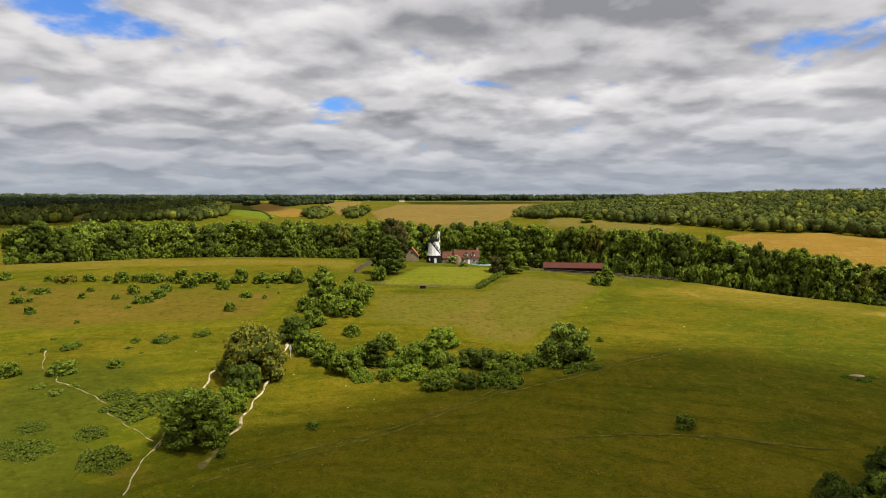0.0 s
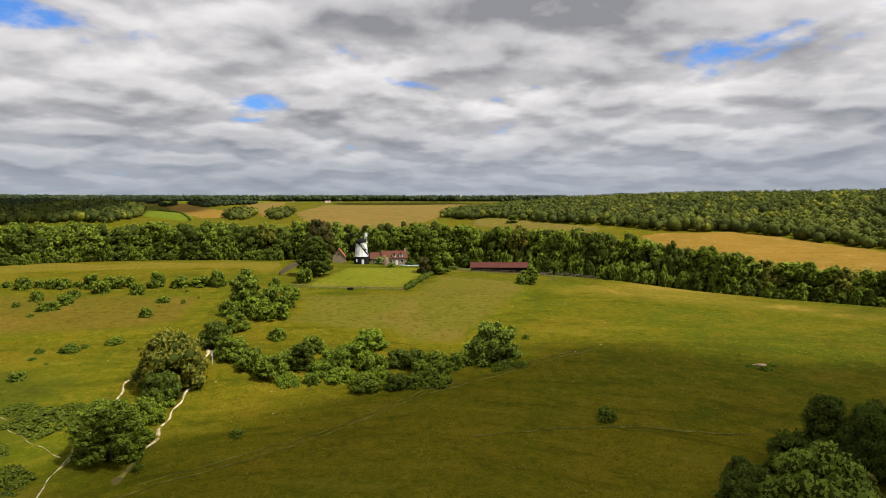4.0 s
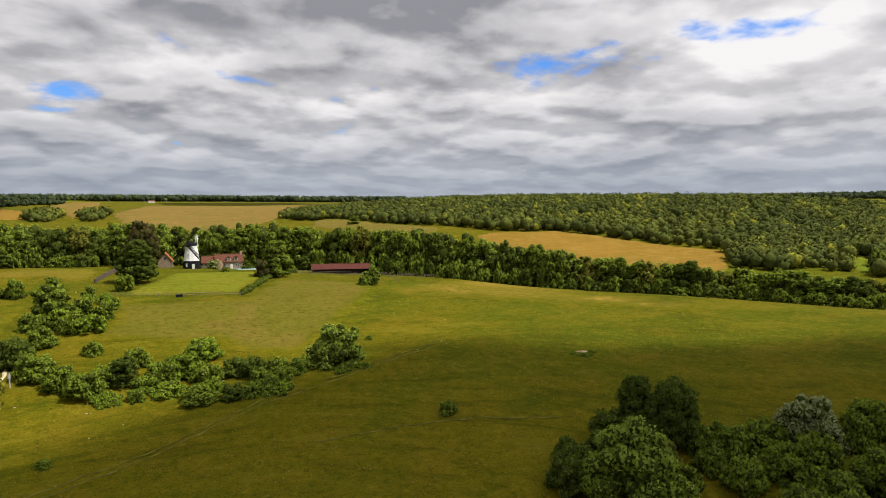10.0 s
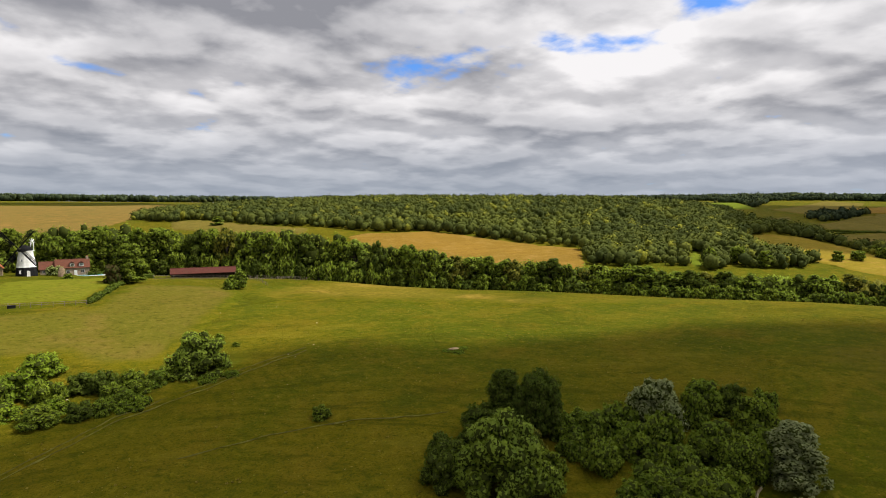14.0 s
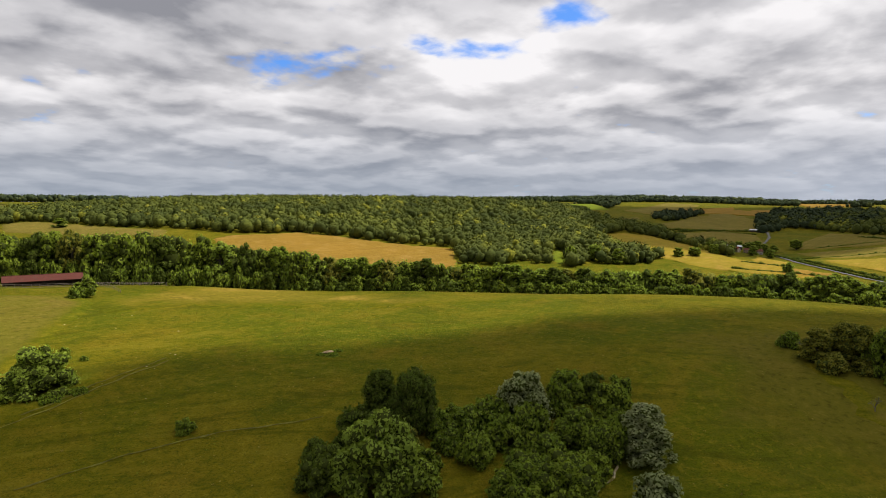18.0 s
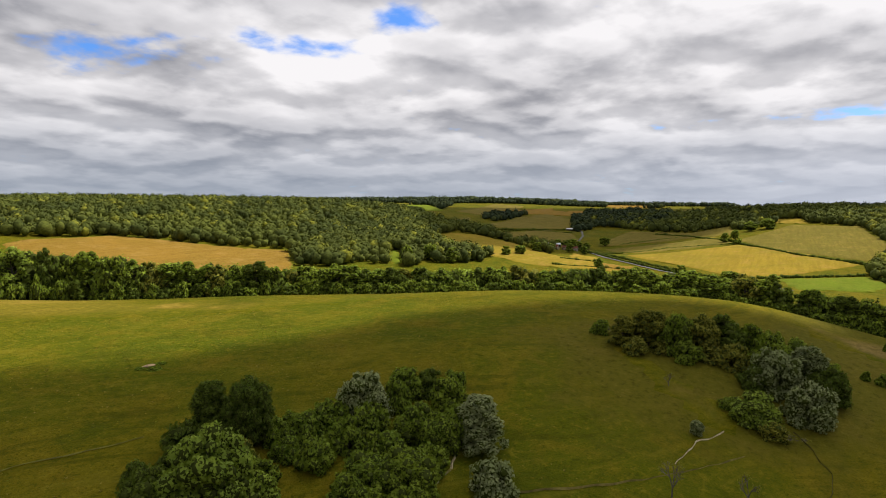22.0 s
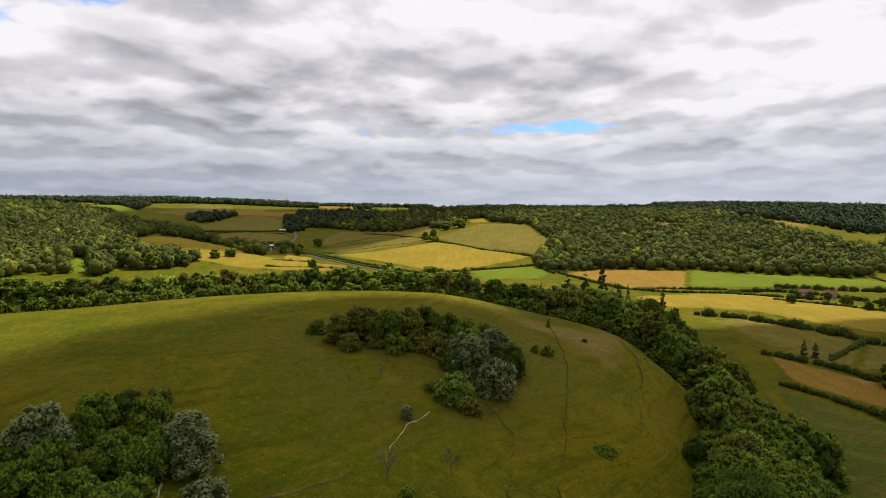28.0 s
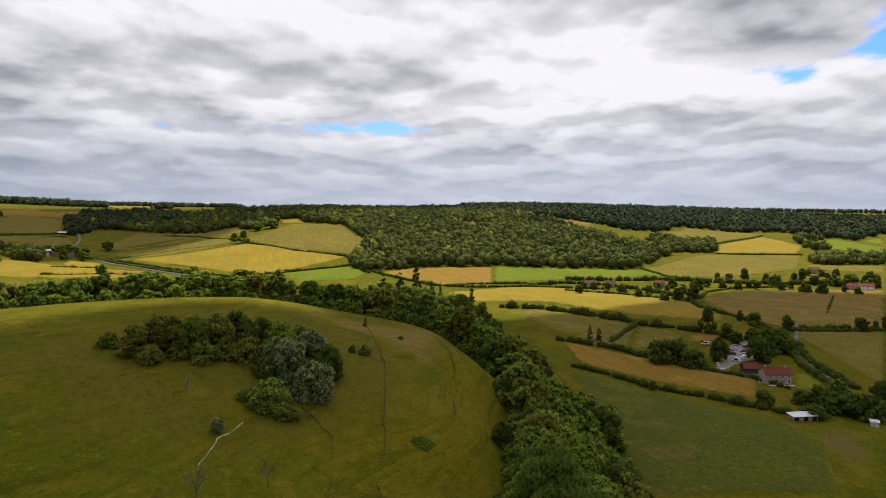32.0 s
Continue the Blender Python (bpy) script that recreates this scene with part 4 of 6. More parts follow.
CROWNS = {
    "tree_far": [crown(10 + i, 48, 1000, 0.050, ("round", "oval", "egg", "dome", "round")[i], 0.88, 0.9) for i in range(5)],
    "tree_mid": [crown(20 + i, 84, 2300, 0.036, ("oval", "round", "dome", "round", "egg", "dome")[i], 0.85, 0.75, 1.2) for i in range(6)],
    "tree_near": [crown(30 + i, 170, 11500, 0.0185, ("egg", "round", "oval", "dome")[i], 0.82, 0.62) for i in range(4)],
    "full": [crown(35 + i, 200, 9500, 0.020, ("egg", "oval")[i], 0.84, 0.66, 1.15) for i in range(2)],
    "scrub_far": [crown(40 + i, 36, 800, 0.044, "dome", 0.85, 0.85, 0.75) for i in range(6)],
    "scrub_near": [crown(50 + i, 64, 2900, 0.028, "dome", 0.84, 0.72, 0.72) for i in range(6)],
    "scrub_big": [crown(55 + i, 130, 8000, 0.0195, "dome", 0.86, 0.66, 0.8) for i in range(3)],
    "flat": [crown(60 + i, 190, 4200, 0.017, "flat", 0.90, 1.0, 0.16) for i in range(5)],
    "cone": [crown(70 + i, 90, 1800, 0.026, "cone", 0.92, 1.0, 2.2) for i in range(2)],
}
TRUNKS = [trunk_mesh(i) for i in range(3)]
for t in TRUNKS:
    t.materials.append(BARK)
BARE = [bare_mesh(i) for i in range(4)]
painted = {}


def crown_of(kind, size, pick):
    """The crown mesh of a size with the leaves of a kind; alike plants share it."""
    key = (kind, size, pick)
    if key not in painted:
        data = CROWNS[size][pick].copy()
        data.materials[1] = LEAF[kind]
        painted[key] = data
    return painted[key]


LABELS = {
    "scrub": ("bush", "green hawthorn bush on the chalk grassland", "bush"),
    "tree": ("tree", "broad-leaved green tree with a full rounded crown", "tree"),
    "dark": ("tree", "dark green tree with a dense crown, deepened for shade", "tree"),
    "olive": ("tree", "olive-brown hawthorn tree with an open crown", "tree"),
    "lime": ("tree", "bright light green tree in full leaf", "tree"),
    "silver": ("tree", "silvery grey-green whitebeam tree", "tree"),
    "copper": ("tree", "dark purple copper beech tree in garden", "tree"),
    "gorse": ("bush", "yellow flowering gorse bush on the slope", "bush"),
    "fern": ("fern_patch", "light green low bracken and nettle patch", "bush"),
    "pale": ("bush", "pale grey-green rounded shrub beside the house", "bush"),
    "bramble": ("bramble", "low spreading green bramble thicket on the slope", "bush"),
    "conifer": ("conifer", "tall dark green conifer at the wood edge", "tree"),
    "bare": ("dead_tree", "nearly leafless grey dying hawthorn on the slope", "tree"),
    "sapling": ("sapling", "small silvery young tree on the slope", "tree"),
}
seeds = random.Random(5)


def plant(kind, x, y, w, h, sink=0.25, full=False):
    """One plant, standing at x, y: w metres across and h high."""
    name, label, category = LABELS[kind]
    r = math.hypot(x, y)
    z = ground_z(x, y) - sink
    turn = seeds.uniform(0, 6.28)
    w, h = max(w, 0.5) * (1.0 if kind in ("scrub", "fern", "bramble", "bare") else 1.06), max(h, 0.5)
    low = h < 0.95 * w and kind in ("scrub", "dark", "olive", "gorse", "fern", "pale", "copper", "lime", "silver") or kind == "scrub"
    if kind in ("dark", "olive") and low:
        name, label, category = "bush", {"dark": "dark green dense hawthorn bush, deepened for shade", "olive": "olive-brown hawthorn bush with thin leaves"}[kind], "bush"
    root = new(name)
    lean = Euler((0, 0, turn)).to_quaternion()
    if low or kind in ("fern", "bramble"):
        slope = Vector((ground_z(x - 2, y) - ground_z(x + 2, y), ground_z(x, y - 2) - ground_z(x, y + 2), 4.0)).normalized()
        lean = Vector((0, 0, 1)).rotation_difference(slope) @ lean
    root.matrix_world = Matrix.LocRotScale((x, y, z), lean, (w, w, h + sink))
    tagged(root, label, category)
    if kind == "bare":
        part("crown", seeds.choice(BARE), DEADWOOD, root)
        return root
    if kind == "bramble" or kind == "fern":
        size = "scrub_far" if r > 150 else "flat" if h < 0.35 * w else "scrub_near"
    elif kind == "conifer":
        size = "cone"
    elif low:
        size = "scrub_big" if r < 165 and w > 8.4 else "scrub_near" if r < 165 else "scrub_far"
    else:
        size = "full" if full else "tree_near" if r < 150 else "tree_mid" if r < 330 else "tree_far"
    body = part("foliage" if low or kind in ("bramble", "fern") else "crown", crown_of(kind, size, seeds.randrange(len(CROWNS[size]))), None, root)
    if not low and kind not in ("bramble", "fern", "sapling"):
        lift = 0.02
        body.location.z, body.scale.z = lift, 1 - lift
        part("trunk", seeds.choice(TRUNKS), BARK, root)
    elif kind != "bramble" and kind != "fern" and r < 165:
        part("stem", seeds.choice(TRUNKS), BARK, root).scale.z = 0.7
    return root


plant("scrub", -138.7, 191.4, 4.6, 3.2)
plant("scrub", -125.6, 192.3, 2.9, 2.9)
plant("scrub", -122.9, 192.8, 2.5, 2.5)
plant("gorse", -119.6, 191.8, 5.7, 3.2)
plant("scrub", -114.3, 195.1, 4.7, 2.9)
plant("scrub", -109.6, 197.4, 3.3, 2.2)
plant("scrub", -104.1, 195.4, 5.1, 4.0)
plant("scrub", -100.3, 197.4, 3.7, 2.6)
plant("scrub", -96.3, 196.0, 4.0, 3.3)
plant("scrub", -93.3, 196.1, 5.1, 3.7)
plant("scrub", -89.5, 197.9, 4.1, 2.2)
plant("scrub", -84.8, 196.4, 5.9, 4.8)
plant("scrub", -78.9, 188.6, 6.0, 3.9)
plant("scrub", -79.7, 196.5, 5.5, 3.7)
plant("scrub", -75.2, 196.6, 6.2, 4.0)
plant("scrub", -67.9, 186.4, 4.5, 4.2)
plant("scrub", -66.1, 196.8, 5.9, 5.1)
plant("scrub", -58.8, 197.0, 6.6, 3.7)
plant("scrub", -52.9, 197.2, 5.9, 3.7)
plant("scrub", -47.6, 196.5, 5.1, 5.9)
plant("scrub", -125.1, 179.8, 2.7, 2.2)
plant("scrub", -120.5, 177.4, 3.3, 2.0)
plant("scrub", -118.1, 178.0, 4.7, 2.2)
plant("scrub", -123.9, 174.4, 2.0, 1.5)
plant("scrub", -117.6, 166.4, 4.1, 2.5)
plant("scrub", -115.7, 168.7, 2.5, 1.6)
plant("scrub", -106.2, 181.9, 2.4, 2.0)
plant("scrub", -104.3, 174.3, 2.6, 2.3)
plant("scrub", -94.5, 174.3, 2.3, 2.0)
plant("scrub", -92.4, 180.1, 3.4, 3.7)
plant("scrub", -86.1, 170.4, 3.8, 2.6)
plant("scrub", -83.9, 171.5, 4.2, 2.9)
plant("scrub", -83.3, 176.4, 5.0, 3.3)
plant("scrub", -84.2, 182.9, 4.4, 3.1)
plant("scrub", -86.4, 164.8, 2.2, 1.4)
plant("scrub", -108.3, 157.9, 3.3, 2.7)
plant("scrub", -92.2, 151.3, 1.7, 1.4)
plant("scrub", -90.5, 139.5, 1.6, 0.6)
plant("scrub", -83.9, 134.1, 4.0, 1.4)
plant("scrub", -83.2, 136.0, 2.8, 1.3)
plant("scrub", -87.7, 131.7, 1.7, 0.9)
plant("scrub", -88.9, 129.3, 1.0, 0.6)
plant("scrub", -67.7, 123.8, 3.5, 1.9)
plant("scrub", -71.4, 139.3, 2.4, 1.3)
plant("scrub", -65.7, 139.7, 4.5, 1.7)
plant("scrub", -63.4, 142.0, 2.1, 0.9)
plant("scrub", -57.8, 144.3, 4.3, 1.6)
plant("scrub", -70.5, 134.5, 2.3, 0.8)
plant("scrub", -66.4, 131.8, 1.2, 0.6)
plant("scrub", -57.5, 162.9, 3.4, 3.1)
plant("fern", -57.8, 176.8, 5.0, 2.3)
plant("scrub", -51.8, 174.8, 1.6, 1.6)
plant("scrub", -54.8, 188.8, 1.4, 1.1)
plant("scrub", -49.1, 180.1, 1.0, 1.0)
plant("scrub", -28.9, 188.0, 5.3, 4.9)
plant("scrub", -24.6, 185.1, 4.2, 3.1)
plant("scrub", -84.8, 116.5, 4.8, 3.2)
plant("scrub", -76.1, 119.8, 6.1, 2.8)
plant("scrub", -35.1, 93.1, 1.8, 1.3)
plant("scrub", -22.8, 103.0, 2.7, 1.0)
plant("scrub", 39.9, 98.6, 3.6, 2.2)
plant("bare", -47.0, 111.5, 2.3, 2.1)
plant("scrub", -75.5, 111.7, 3.4, 1.0)
plant("scrub", -71.1, 108.9, 3.3, 1.2)
plant("scrub", -70.1, 113.2, 2.4, 0.7)
plant("scrub", -59.8, 89.6, 3.1, 0.8)
plant("scrub", -45.0, 97.5, 2.0, 1.1)
plant("dark", -34.8, 141.0, 7.7, 6.3)
plant("scrub", -32.5, 151.3, 6.5, 4.7)
plant("scrub", -27.8, 160.4, 6.9, 5.4)
plant("scrub", -22.9, 169.3, 5.7, 4.8)
plant("scrub", -36.7, 163.3, 6.1, 4.6)
plant("fern", -24.5, 158.6, 7.4, 5.1)
plant("fern", -30.8, 164.5, 7.7, 4.9)
plant("fern", -22.5, 178.7, 5.0, 4.0)
plant("scrub", -28.1, 172.0, 7.1, 5.5)
plant("dark", -38.5, 114.7, 6.9, 5.9)
plant("fern", -36.9, 96.3, 4.2, 2.6)
plant("fern", -37.2, 101.1, 4.2, 2.8)
plant("fern", -37.4, 107.5, 4.3, 3.0)
plant("fern", -37.3, 113.0, 4.3, 3.5)
plant("fern", -37.8, 120.1, 3.4, 3.2)
plant("scrub", -39.3, 107.7, 5.1, 4.2)
plant("scrub", -30.2, 133.6, 7.8, 5.0)
plant("scrub", -24.7, 128.0, 6.3, 4.6)
plant("scrub", -20.5, 124.3, 7.3, 5.0)
plant("scrub", -22.1, 144.8, 4.6, 3.1)
plant("scrub", -17.7, 129.3, 5.4, 4.2)
plant("dark", -14.5, 128.2, 5.3, 5.6)
plant("scrub", -12.9, 137.4, 5.7, 3.8)
plant("scrub", -7.9, 128.9, 6.3, 4.8)
plant("fern", -4.3, 130.6, 7.9, 5.0)
plant("fern", -0.4, 139.3, 8.4, 4.5)
plant("scrub", 0.6, 127.4, 6.5, 3.9)
plant("dark", 5.5, 130.1, 6.4, 3.6)
plant("dark", 9.3, 128.2, 5.8, 4.2)
plant("scrub", 10.2, 124.3, 4.9, 2.9)
plant("scrub", 14.1, 127.7, 5.1, 3.4)
plant("scrub", 17.6, 127.2, 5.5, 3.0)
plant("scrub", 20.8, 128.4, 5.1, 2.8)
plant("scrub", -1.7, 119.6, 7.2, 3.3)
plant("fern", 1.7, 123.2, 4.7, 2.5)
plant("dark", 4.6, 119.1, 4.7, 2.8)
plant("scrub", 8.1, 119.4, 4.2, 2.4)
plant("scrub", 11.7, 122.1, 4.8, 2.6)
plant("scrub", 14.9, 124.8, 4.9, 2.5)
plant("scrub", -11.9, 121.4, 3.4, 2.6)
plant("fern", -6.4, 122.9, 7.0, 2.5)
plant("fern", -16.7, 121.9, 5.8, 1.9)
plant("fern", 13.0, 119.9, 6.8, 1.7)
plant("fern", -10.1, 126.0, 5.9, 2.9)
plant("scrub", 33.9, 144.1, 2.4, 2.0)
plant("scrub", 36.2, 139.0, 1.8, 1.1)
plant("fern", 30.9, 123.8, 3.5, 1.1)
plant("bare", 23.0, 130.4, 2.9, 1.6)
plant("fern", 26.3, 123.8, 4.7, 1.3)
plant("scrub", -21.6, 202.0, 5.3, 5.7)
plant("pale", 4.4, 266.8, 6.0, 4.0)
plant("scrub", 7.8, 245.6, 3.7, 2.3)
plant("copper", 19.9, 226.9, 6.8, 6.8)
plant("scrub", 51.6, 203.9, 5.0, 4.2)
plant("fern", 76.0, 113.2, 2.4, 0.5)
plant("fern", 80.4, 112.4, 2.6, 0.5)
plant("fern", 77.8, 111.0, 3.4, 0.4)
plant("bramble", -54.1, 105.6, 12.8, 1.5)
plant("bramble", -60.4, 110.0, 6.2, 1.2)
plant("bramble", -52.0, 111.0, 5.2, 1.0)
plant("bramble", -50.8, 88.7, 8.1, 1.6)
plant("bramble", -56.2, 95.2, 5.4, 1.2)
plant("bramble", -62.2, 88.7, 7.3, 1.3)
plant("bramble", -65.8, 95.4, 5.4, 0.9)
plant("bramble", -65.5, 89.8, 4.3, 1.0)
plant("bramble", -41.7, 114.4, 3.2, 0.8)
plant("tree", -34.2, 170.1, 10.2, 11.1)
plant("olive", -38.6, 121.0, 12.8, 11.4)
plant("tree", -39.7, 95.7, 10.2, 9.5)
plant("dark", -19.4, 216.3, 12.5, 14.1, full=True)
plant("copper", -22.4, 266.7, 12.4, 19.4)
plant("tree", 24.9, 228.9, 12.0, 13.7, full=True)
plant("lime", 26.4, 129.3, 11.4, 8.2)
plant("tree", 55.0, 206.0, 6.2, 6.9)
plant("dark", 48.1, 70.8, 8.3, 6.4)
plant("dark", 51.4, 77.8, 4.0, 3.5)
plant("dark", 56.0, 75.4, 6.1, 4.4)
plant("dark", 64.7, 74.7, 9.7, 5.6)
plant("scrub", 69.7, 69.8, 5.4, 4.1)
plant("dark", 59.4, 68.6, 7.9, 6.0)
plant("dark", 59.8, 77.4, 7.4, 5.5)
plant("lime", 57.0, 60.4, 5.5, 4.8)
plant("scrub", 67.2, 65.4, 5.1, 3.6)
plant("scrub", 61.3, 63.8, 4.9, 3.7)
plant("scrub", 74.0, 70.6, 5.6, 3.3)
plant("olive", 62.2, 69.1, 5.1, 4.1)
plant("scrub", 73.1, 65.9, 6.9, 4.9)
plant("scrub", 78.5, 65.5, 7.1, 5.0)
plant("scrub", 68.4, 60.2, 6.4, 4.9)
plant("scrub", 75.3, 59.3, 7.7, 5.6)
plant("scrub", 80.6, 58.8, 6.9, 5.8)
plant("scrub", 89.8, 60.3, 6.3, 6.2)
plant("scrub", 95.8, 61.5, 7.8, 5.7)
plant("dark", 99.1, 58.5, 6.6, 5.5)
plant("scrub", 96.2, 52.8, 7.4, 6.2)
plant("scrub", 83.3, 51.8, 8.8, 6.6)
plant("scrub", 75.5, 52.9, 8.4, 5.4)
plant("scrub", 83.4, 47.6, 8.5, 6.4)
plant("scrub", 68.2, 50.6, 9.2, 5.6)
plant("scrub", 71.1, 46.0, 10.0, 6.5)
plant("scrub", 65.1, 52.2, 5.8, 4.1)
plant("scrub", 77.2, 45.9, 6.9, 4.3)
plant("scrub", 88.3, 47.4, 6.7, 5.7)
plant("scrub", 63.8, 47.8, 7.8, 4.5)
plant("scrub", 66.4, 42.8, 6.8, 4.5)
plant("fern", 76.2, 62.4, 5.4, 3.7)
plant("silver", 78.1, 35.6, 7.1, 4.9)
plant("scrub", 103.9, 55.5, 4.9, 3.8)
plant("lime", 51.6, 63.0, 10.8, 13.0)
plant("dark", 66.5, 71.8, 7.8, 11.5)
plant("dark", 64.1, 78.0, 7.6, 9.9)
plant("silver", 84.4, 63.3, 8.7, 8.7)
plant("silver", 87.5, 42.5, 8.8, 9.1)
plant("olive", 143.7, 31.9, 7.1, 7.4)
plant("olive", 147.4, 27.1, 8.7, 8.9)
plant("scrub", 146.8, 21.4, 8.6, 9.7)
plant("olive", 148.6, 16.0, 8.7, 9.8)
plant("dark", 152.4, 10.7, 8.9, 9.5)
plant("scrub", 155.4, 6.2, 7.6, 7.9)
plant("scrub", 162.6, 1.9, 6.7, 5.2)
plant("scrub", 149.9, 39.0, 5.7, 3.7)
plant("scrub", 158.5, -2.3, 6.5, 5.9)
plant("olive", 140.9, 28.6, 6.1, 4.0)
plant("scrub", 142.9, 18.1, 6.8, 4.6)
plant("olive", 145.7, 8.8, 7.7, 6.0)
plant("dark", 154.2, -3.7, 7.2, 6.4)
plant("scrub", 145.5, 4.7, 6.0, 5.5)
plant("scrub", 148.7, -8.5, 6.1, 6.1)
plant("scrub", 151.9, 0.3, 7.4, 6.3)
plant("dark", 139.0, 4.5, 6.8, 5.5)
plant("scrub", 128.7, 8.4, 4.1, 2.2)
plant("olive", 123.2, 0.5, 5.4, 3.0)
plant("bare", 123.0, -1.3, 4.7, 1.9)
plant("bare", 129.3, 19.5, 2.7, 3.2)
plant("sapling", 115.8, 12.5, 2.6, 2.9)
plant("bare", 92.8, 13.2, 4.1, 5.9)
plant("bare", 99.0, 3.2, 3.6, 5.7)
plant("scrub", 159.5, -16.5, 2.4, 2.5)
plant("scrub", 159.1, -19.7, 3.6, 2.8)
plant("scrub", 188.9, -23.5, 1.6, 3.5)
plant("scrub", 174.9, -32.5, 2.0, 1.3)
plant("scrub", 174.4, -49.4, 1.1, 0.8)
plant("fern", 88.1, 9.6, 2.7, 1.7)
plant("dark", 143.6, -6.2, 5.4, 5.9)
plant("bare", 146.3, 34.6, 4.7, 4.2)
plant("olive", 144.5, 23.8, 5.5, 3.3)
plant("olive", 146.8, 13.0, 6.9, 3.6)
plant("fern", 115.6, -25.7, 5.4, 0.9)
plant("silver", 140.2, 1.6, 9.8, 9.2)
plant("silver", 145.6, -5.2, 8.8, 9.0)
plant("silver", 132.4, -5.0, 9.2, 8.2)
plant("dark", 140.2, -9.3, 7.1, 8.4)
plant("lime", 126.9, 3.8, 8.6, 6.0)
plant("tree", 449, -63, 20.9, 21.7)
plant("dark", 426, -71, 22.1, 23.7)
plant("tree", 418, -84, 23.3, 23.3)
plant("dark", 399, -92, 22.2, 24.4)
plant("dark", 388, -103, 21.6, 21.6)
plant("dark", 371, -108, 20.6, 22.7)
plant("dark", 355, -115, 19.7, 19.7)
plant("lime", 477, -73, 17.7, 19.5)
plant("dark", 327, -115, 15.1, 13.9)
plant("conifer", 432, -92, 14.1, 36.4)
plant("conifer", 430, -68, 14.0, 29.1)
plant("conifer", 431, -80, 14.0, 30.2)
plant("conifer", 466, -53, 8.2, 19.2)
plant("conifer", 466, -47, 7.0, 16.9)
plant("conifer", 433, -104, 9.7, 23.4)
plant("conifer", 443, -113, 5.5, 21.3)
plant("conifer", 434, -135, 7.6, 20.8)
plant("conifer", 316, -170, 4.6, 10.5)
plant("conifer", 318, -177, 4.6, 8.6)
# valley trees mostly take the dark leaves, so shade sits in their colour
plant("dark", 317, -250, 10.4, 17.5)
plant("dark", 193.4, -179.3, 7.9, 6.6)
plant("tree", 226.2, -151.9, 3.9, 4.4)
plant("dark", 312, -305, 7.5, 10.7)
plant("dark", 302, -352, 8.1, 9.4)
plant("dark", 301, -362, 4.0, 7.2)
plant("dark", 299, -368, 5.5, 10.9)
plant("dark", 503, -259, 7.8, 8.9)
plant("dark", 519, -297, 6.9, 8.4)
plant("dark", 494, -297, 9.6, 9.9)
plant("dark", 471, -300, 6.9, 7.8)
plant("dark", 447, -309, 8.9, 6.6)
plant("dark", 445, -321, 8.9, 11.2)
plant("dark", 436, -329, 11.6, 15.6)
plant("dark", 508, -345, 6.9, 7.5)
plant("dark", 519, -368, 10.4, 10.6)
plant("dark", 507, -386, 13.4, 12.8)
plant("dark", 551, -445, 5.6, 10.5)
plant("dark", 564, -490, 9.4, 13.0)
plant("dark", 497, -425, 8.3, 9.5)
plant("dark", 493, -444, 7.0, 8.6)
plant("dark", 480, -461, 8.2, 8.5)
plant("dark", 506, -476, 13.9, 13.3)
plant("dark", 462, -470, 11.0, 10.1)
plant("dark", 452, -479, 11.5, 10.8)
plant("dark", 535, -540, 9.2, 14.3)
plant("dark", 490, -536, 13.9, 13.3)
plant("dark", 486, -550, 16.5, 13.3)
plant("dark", 464, -555, 10.8, 15.3)
plant("dark", 519, -407, 7.9, 8.8)
plant("dark", 508, -417, 7.8, 7.8)
plant("dark", 502, -442, 6.5, 7.8)
plant("dark", 485, -476, 6.4, 8.6)
plant("dark", 522, -284, 7.5, 8.4)
plant("dark", 489, -322, 7.8, 8.1)
plant("dark", 482, -353, 7.3, 9.0)
plant("dark", 544, -454, 7.7, 10.4)
plant("dark", 534, -492, 8.3, 10.4)
plant("dark", 526, -520, 8.3, 11.4)
plant("dark", 503, -522, 8.7, 11.0)
plant("dark", 517, -554, 8.3, 10.4)
plant("dark", 489, -571, 8.7, 11.0)
plant("dark", 453, -506, 6.7, 7.3)
plant("dark", 438, -505, 7.2, 7.1)
plant("dark", 532, -280, 5.7, 6.6)
plant("dark", 499, -348, 5.5, 6.4)
plant("dark", 531, -357, 4.6, 5.9)
plant("dark", 558, -590, 9.0, 8.9)
plant("dark", 562, -614, 9.1, 9.1)
plant("dark", 570, -583, 7.6, 7.9)
plant("dark", 536, -633, 8.8, 8.8)
plant("dark", 349, -301, 4.4, 7.8)
plant("dark", 336, -301, 9.0, 8.4)
plant("dark", 268, -191, 16.2, 12.7)
plant("dark", 268, -183, 14.4, 12.1)
plant("dark", 256, -194, 14.0, 9.5)
plant("dark", 261, -214, 10.1, 13.7)
plant("dark", 288, -257, 9.7, 9.9)
plant("dark", 265, -246, 12.1, 14.3)
plant("dark", 255, -231, 12.6, 14.5)
plant("dark", 266, -257, 10.6, 9.3)
plant("dark", 301, -251, 8.8, 10.3)
plant("dark", 288, -246, 7.3, 8.1)
plant("dark", 193.4, -197.5, 9.0, 5.8)
plant("dark", 188.5, -202.0, 11.0, 8.8)
plant("dark", 177.9, -201.3, 12.7, 9.3)
plant("dark", 172.7, -204.5, 12.4, 10.4)
plant("dark", 175.2, -215.4, 10.6, 13.6)
plant("tree", 199.8, -221.2, 9.4, 7.1)
plant("dark", 177.1, -186.2, 10.3, 5.4)
for i in range(7):
    plant("scrub", 362 + i * 10.5, -389 - i * 12.2, 2.2 + i % 3 * 0.5, 2.4 + i * 5 % 4 * 0.5)
plant("tree", 1016, 64, 19.1, 22.8)
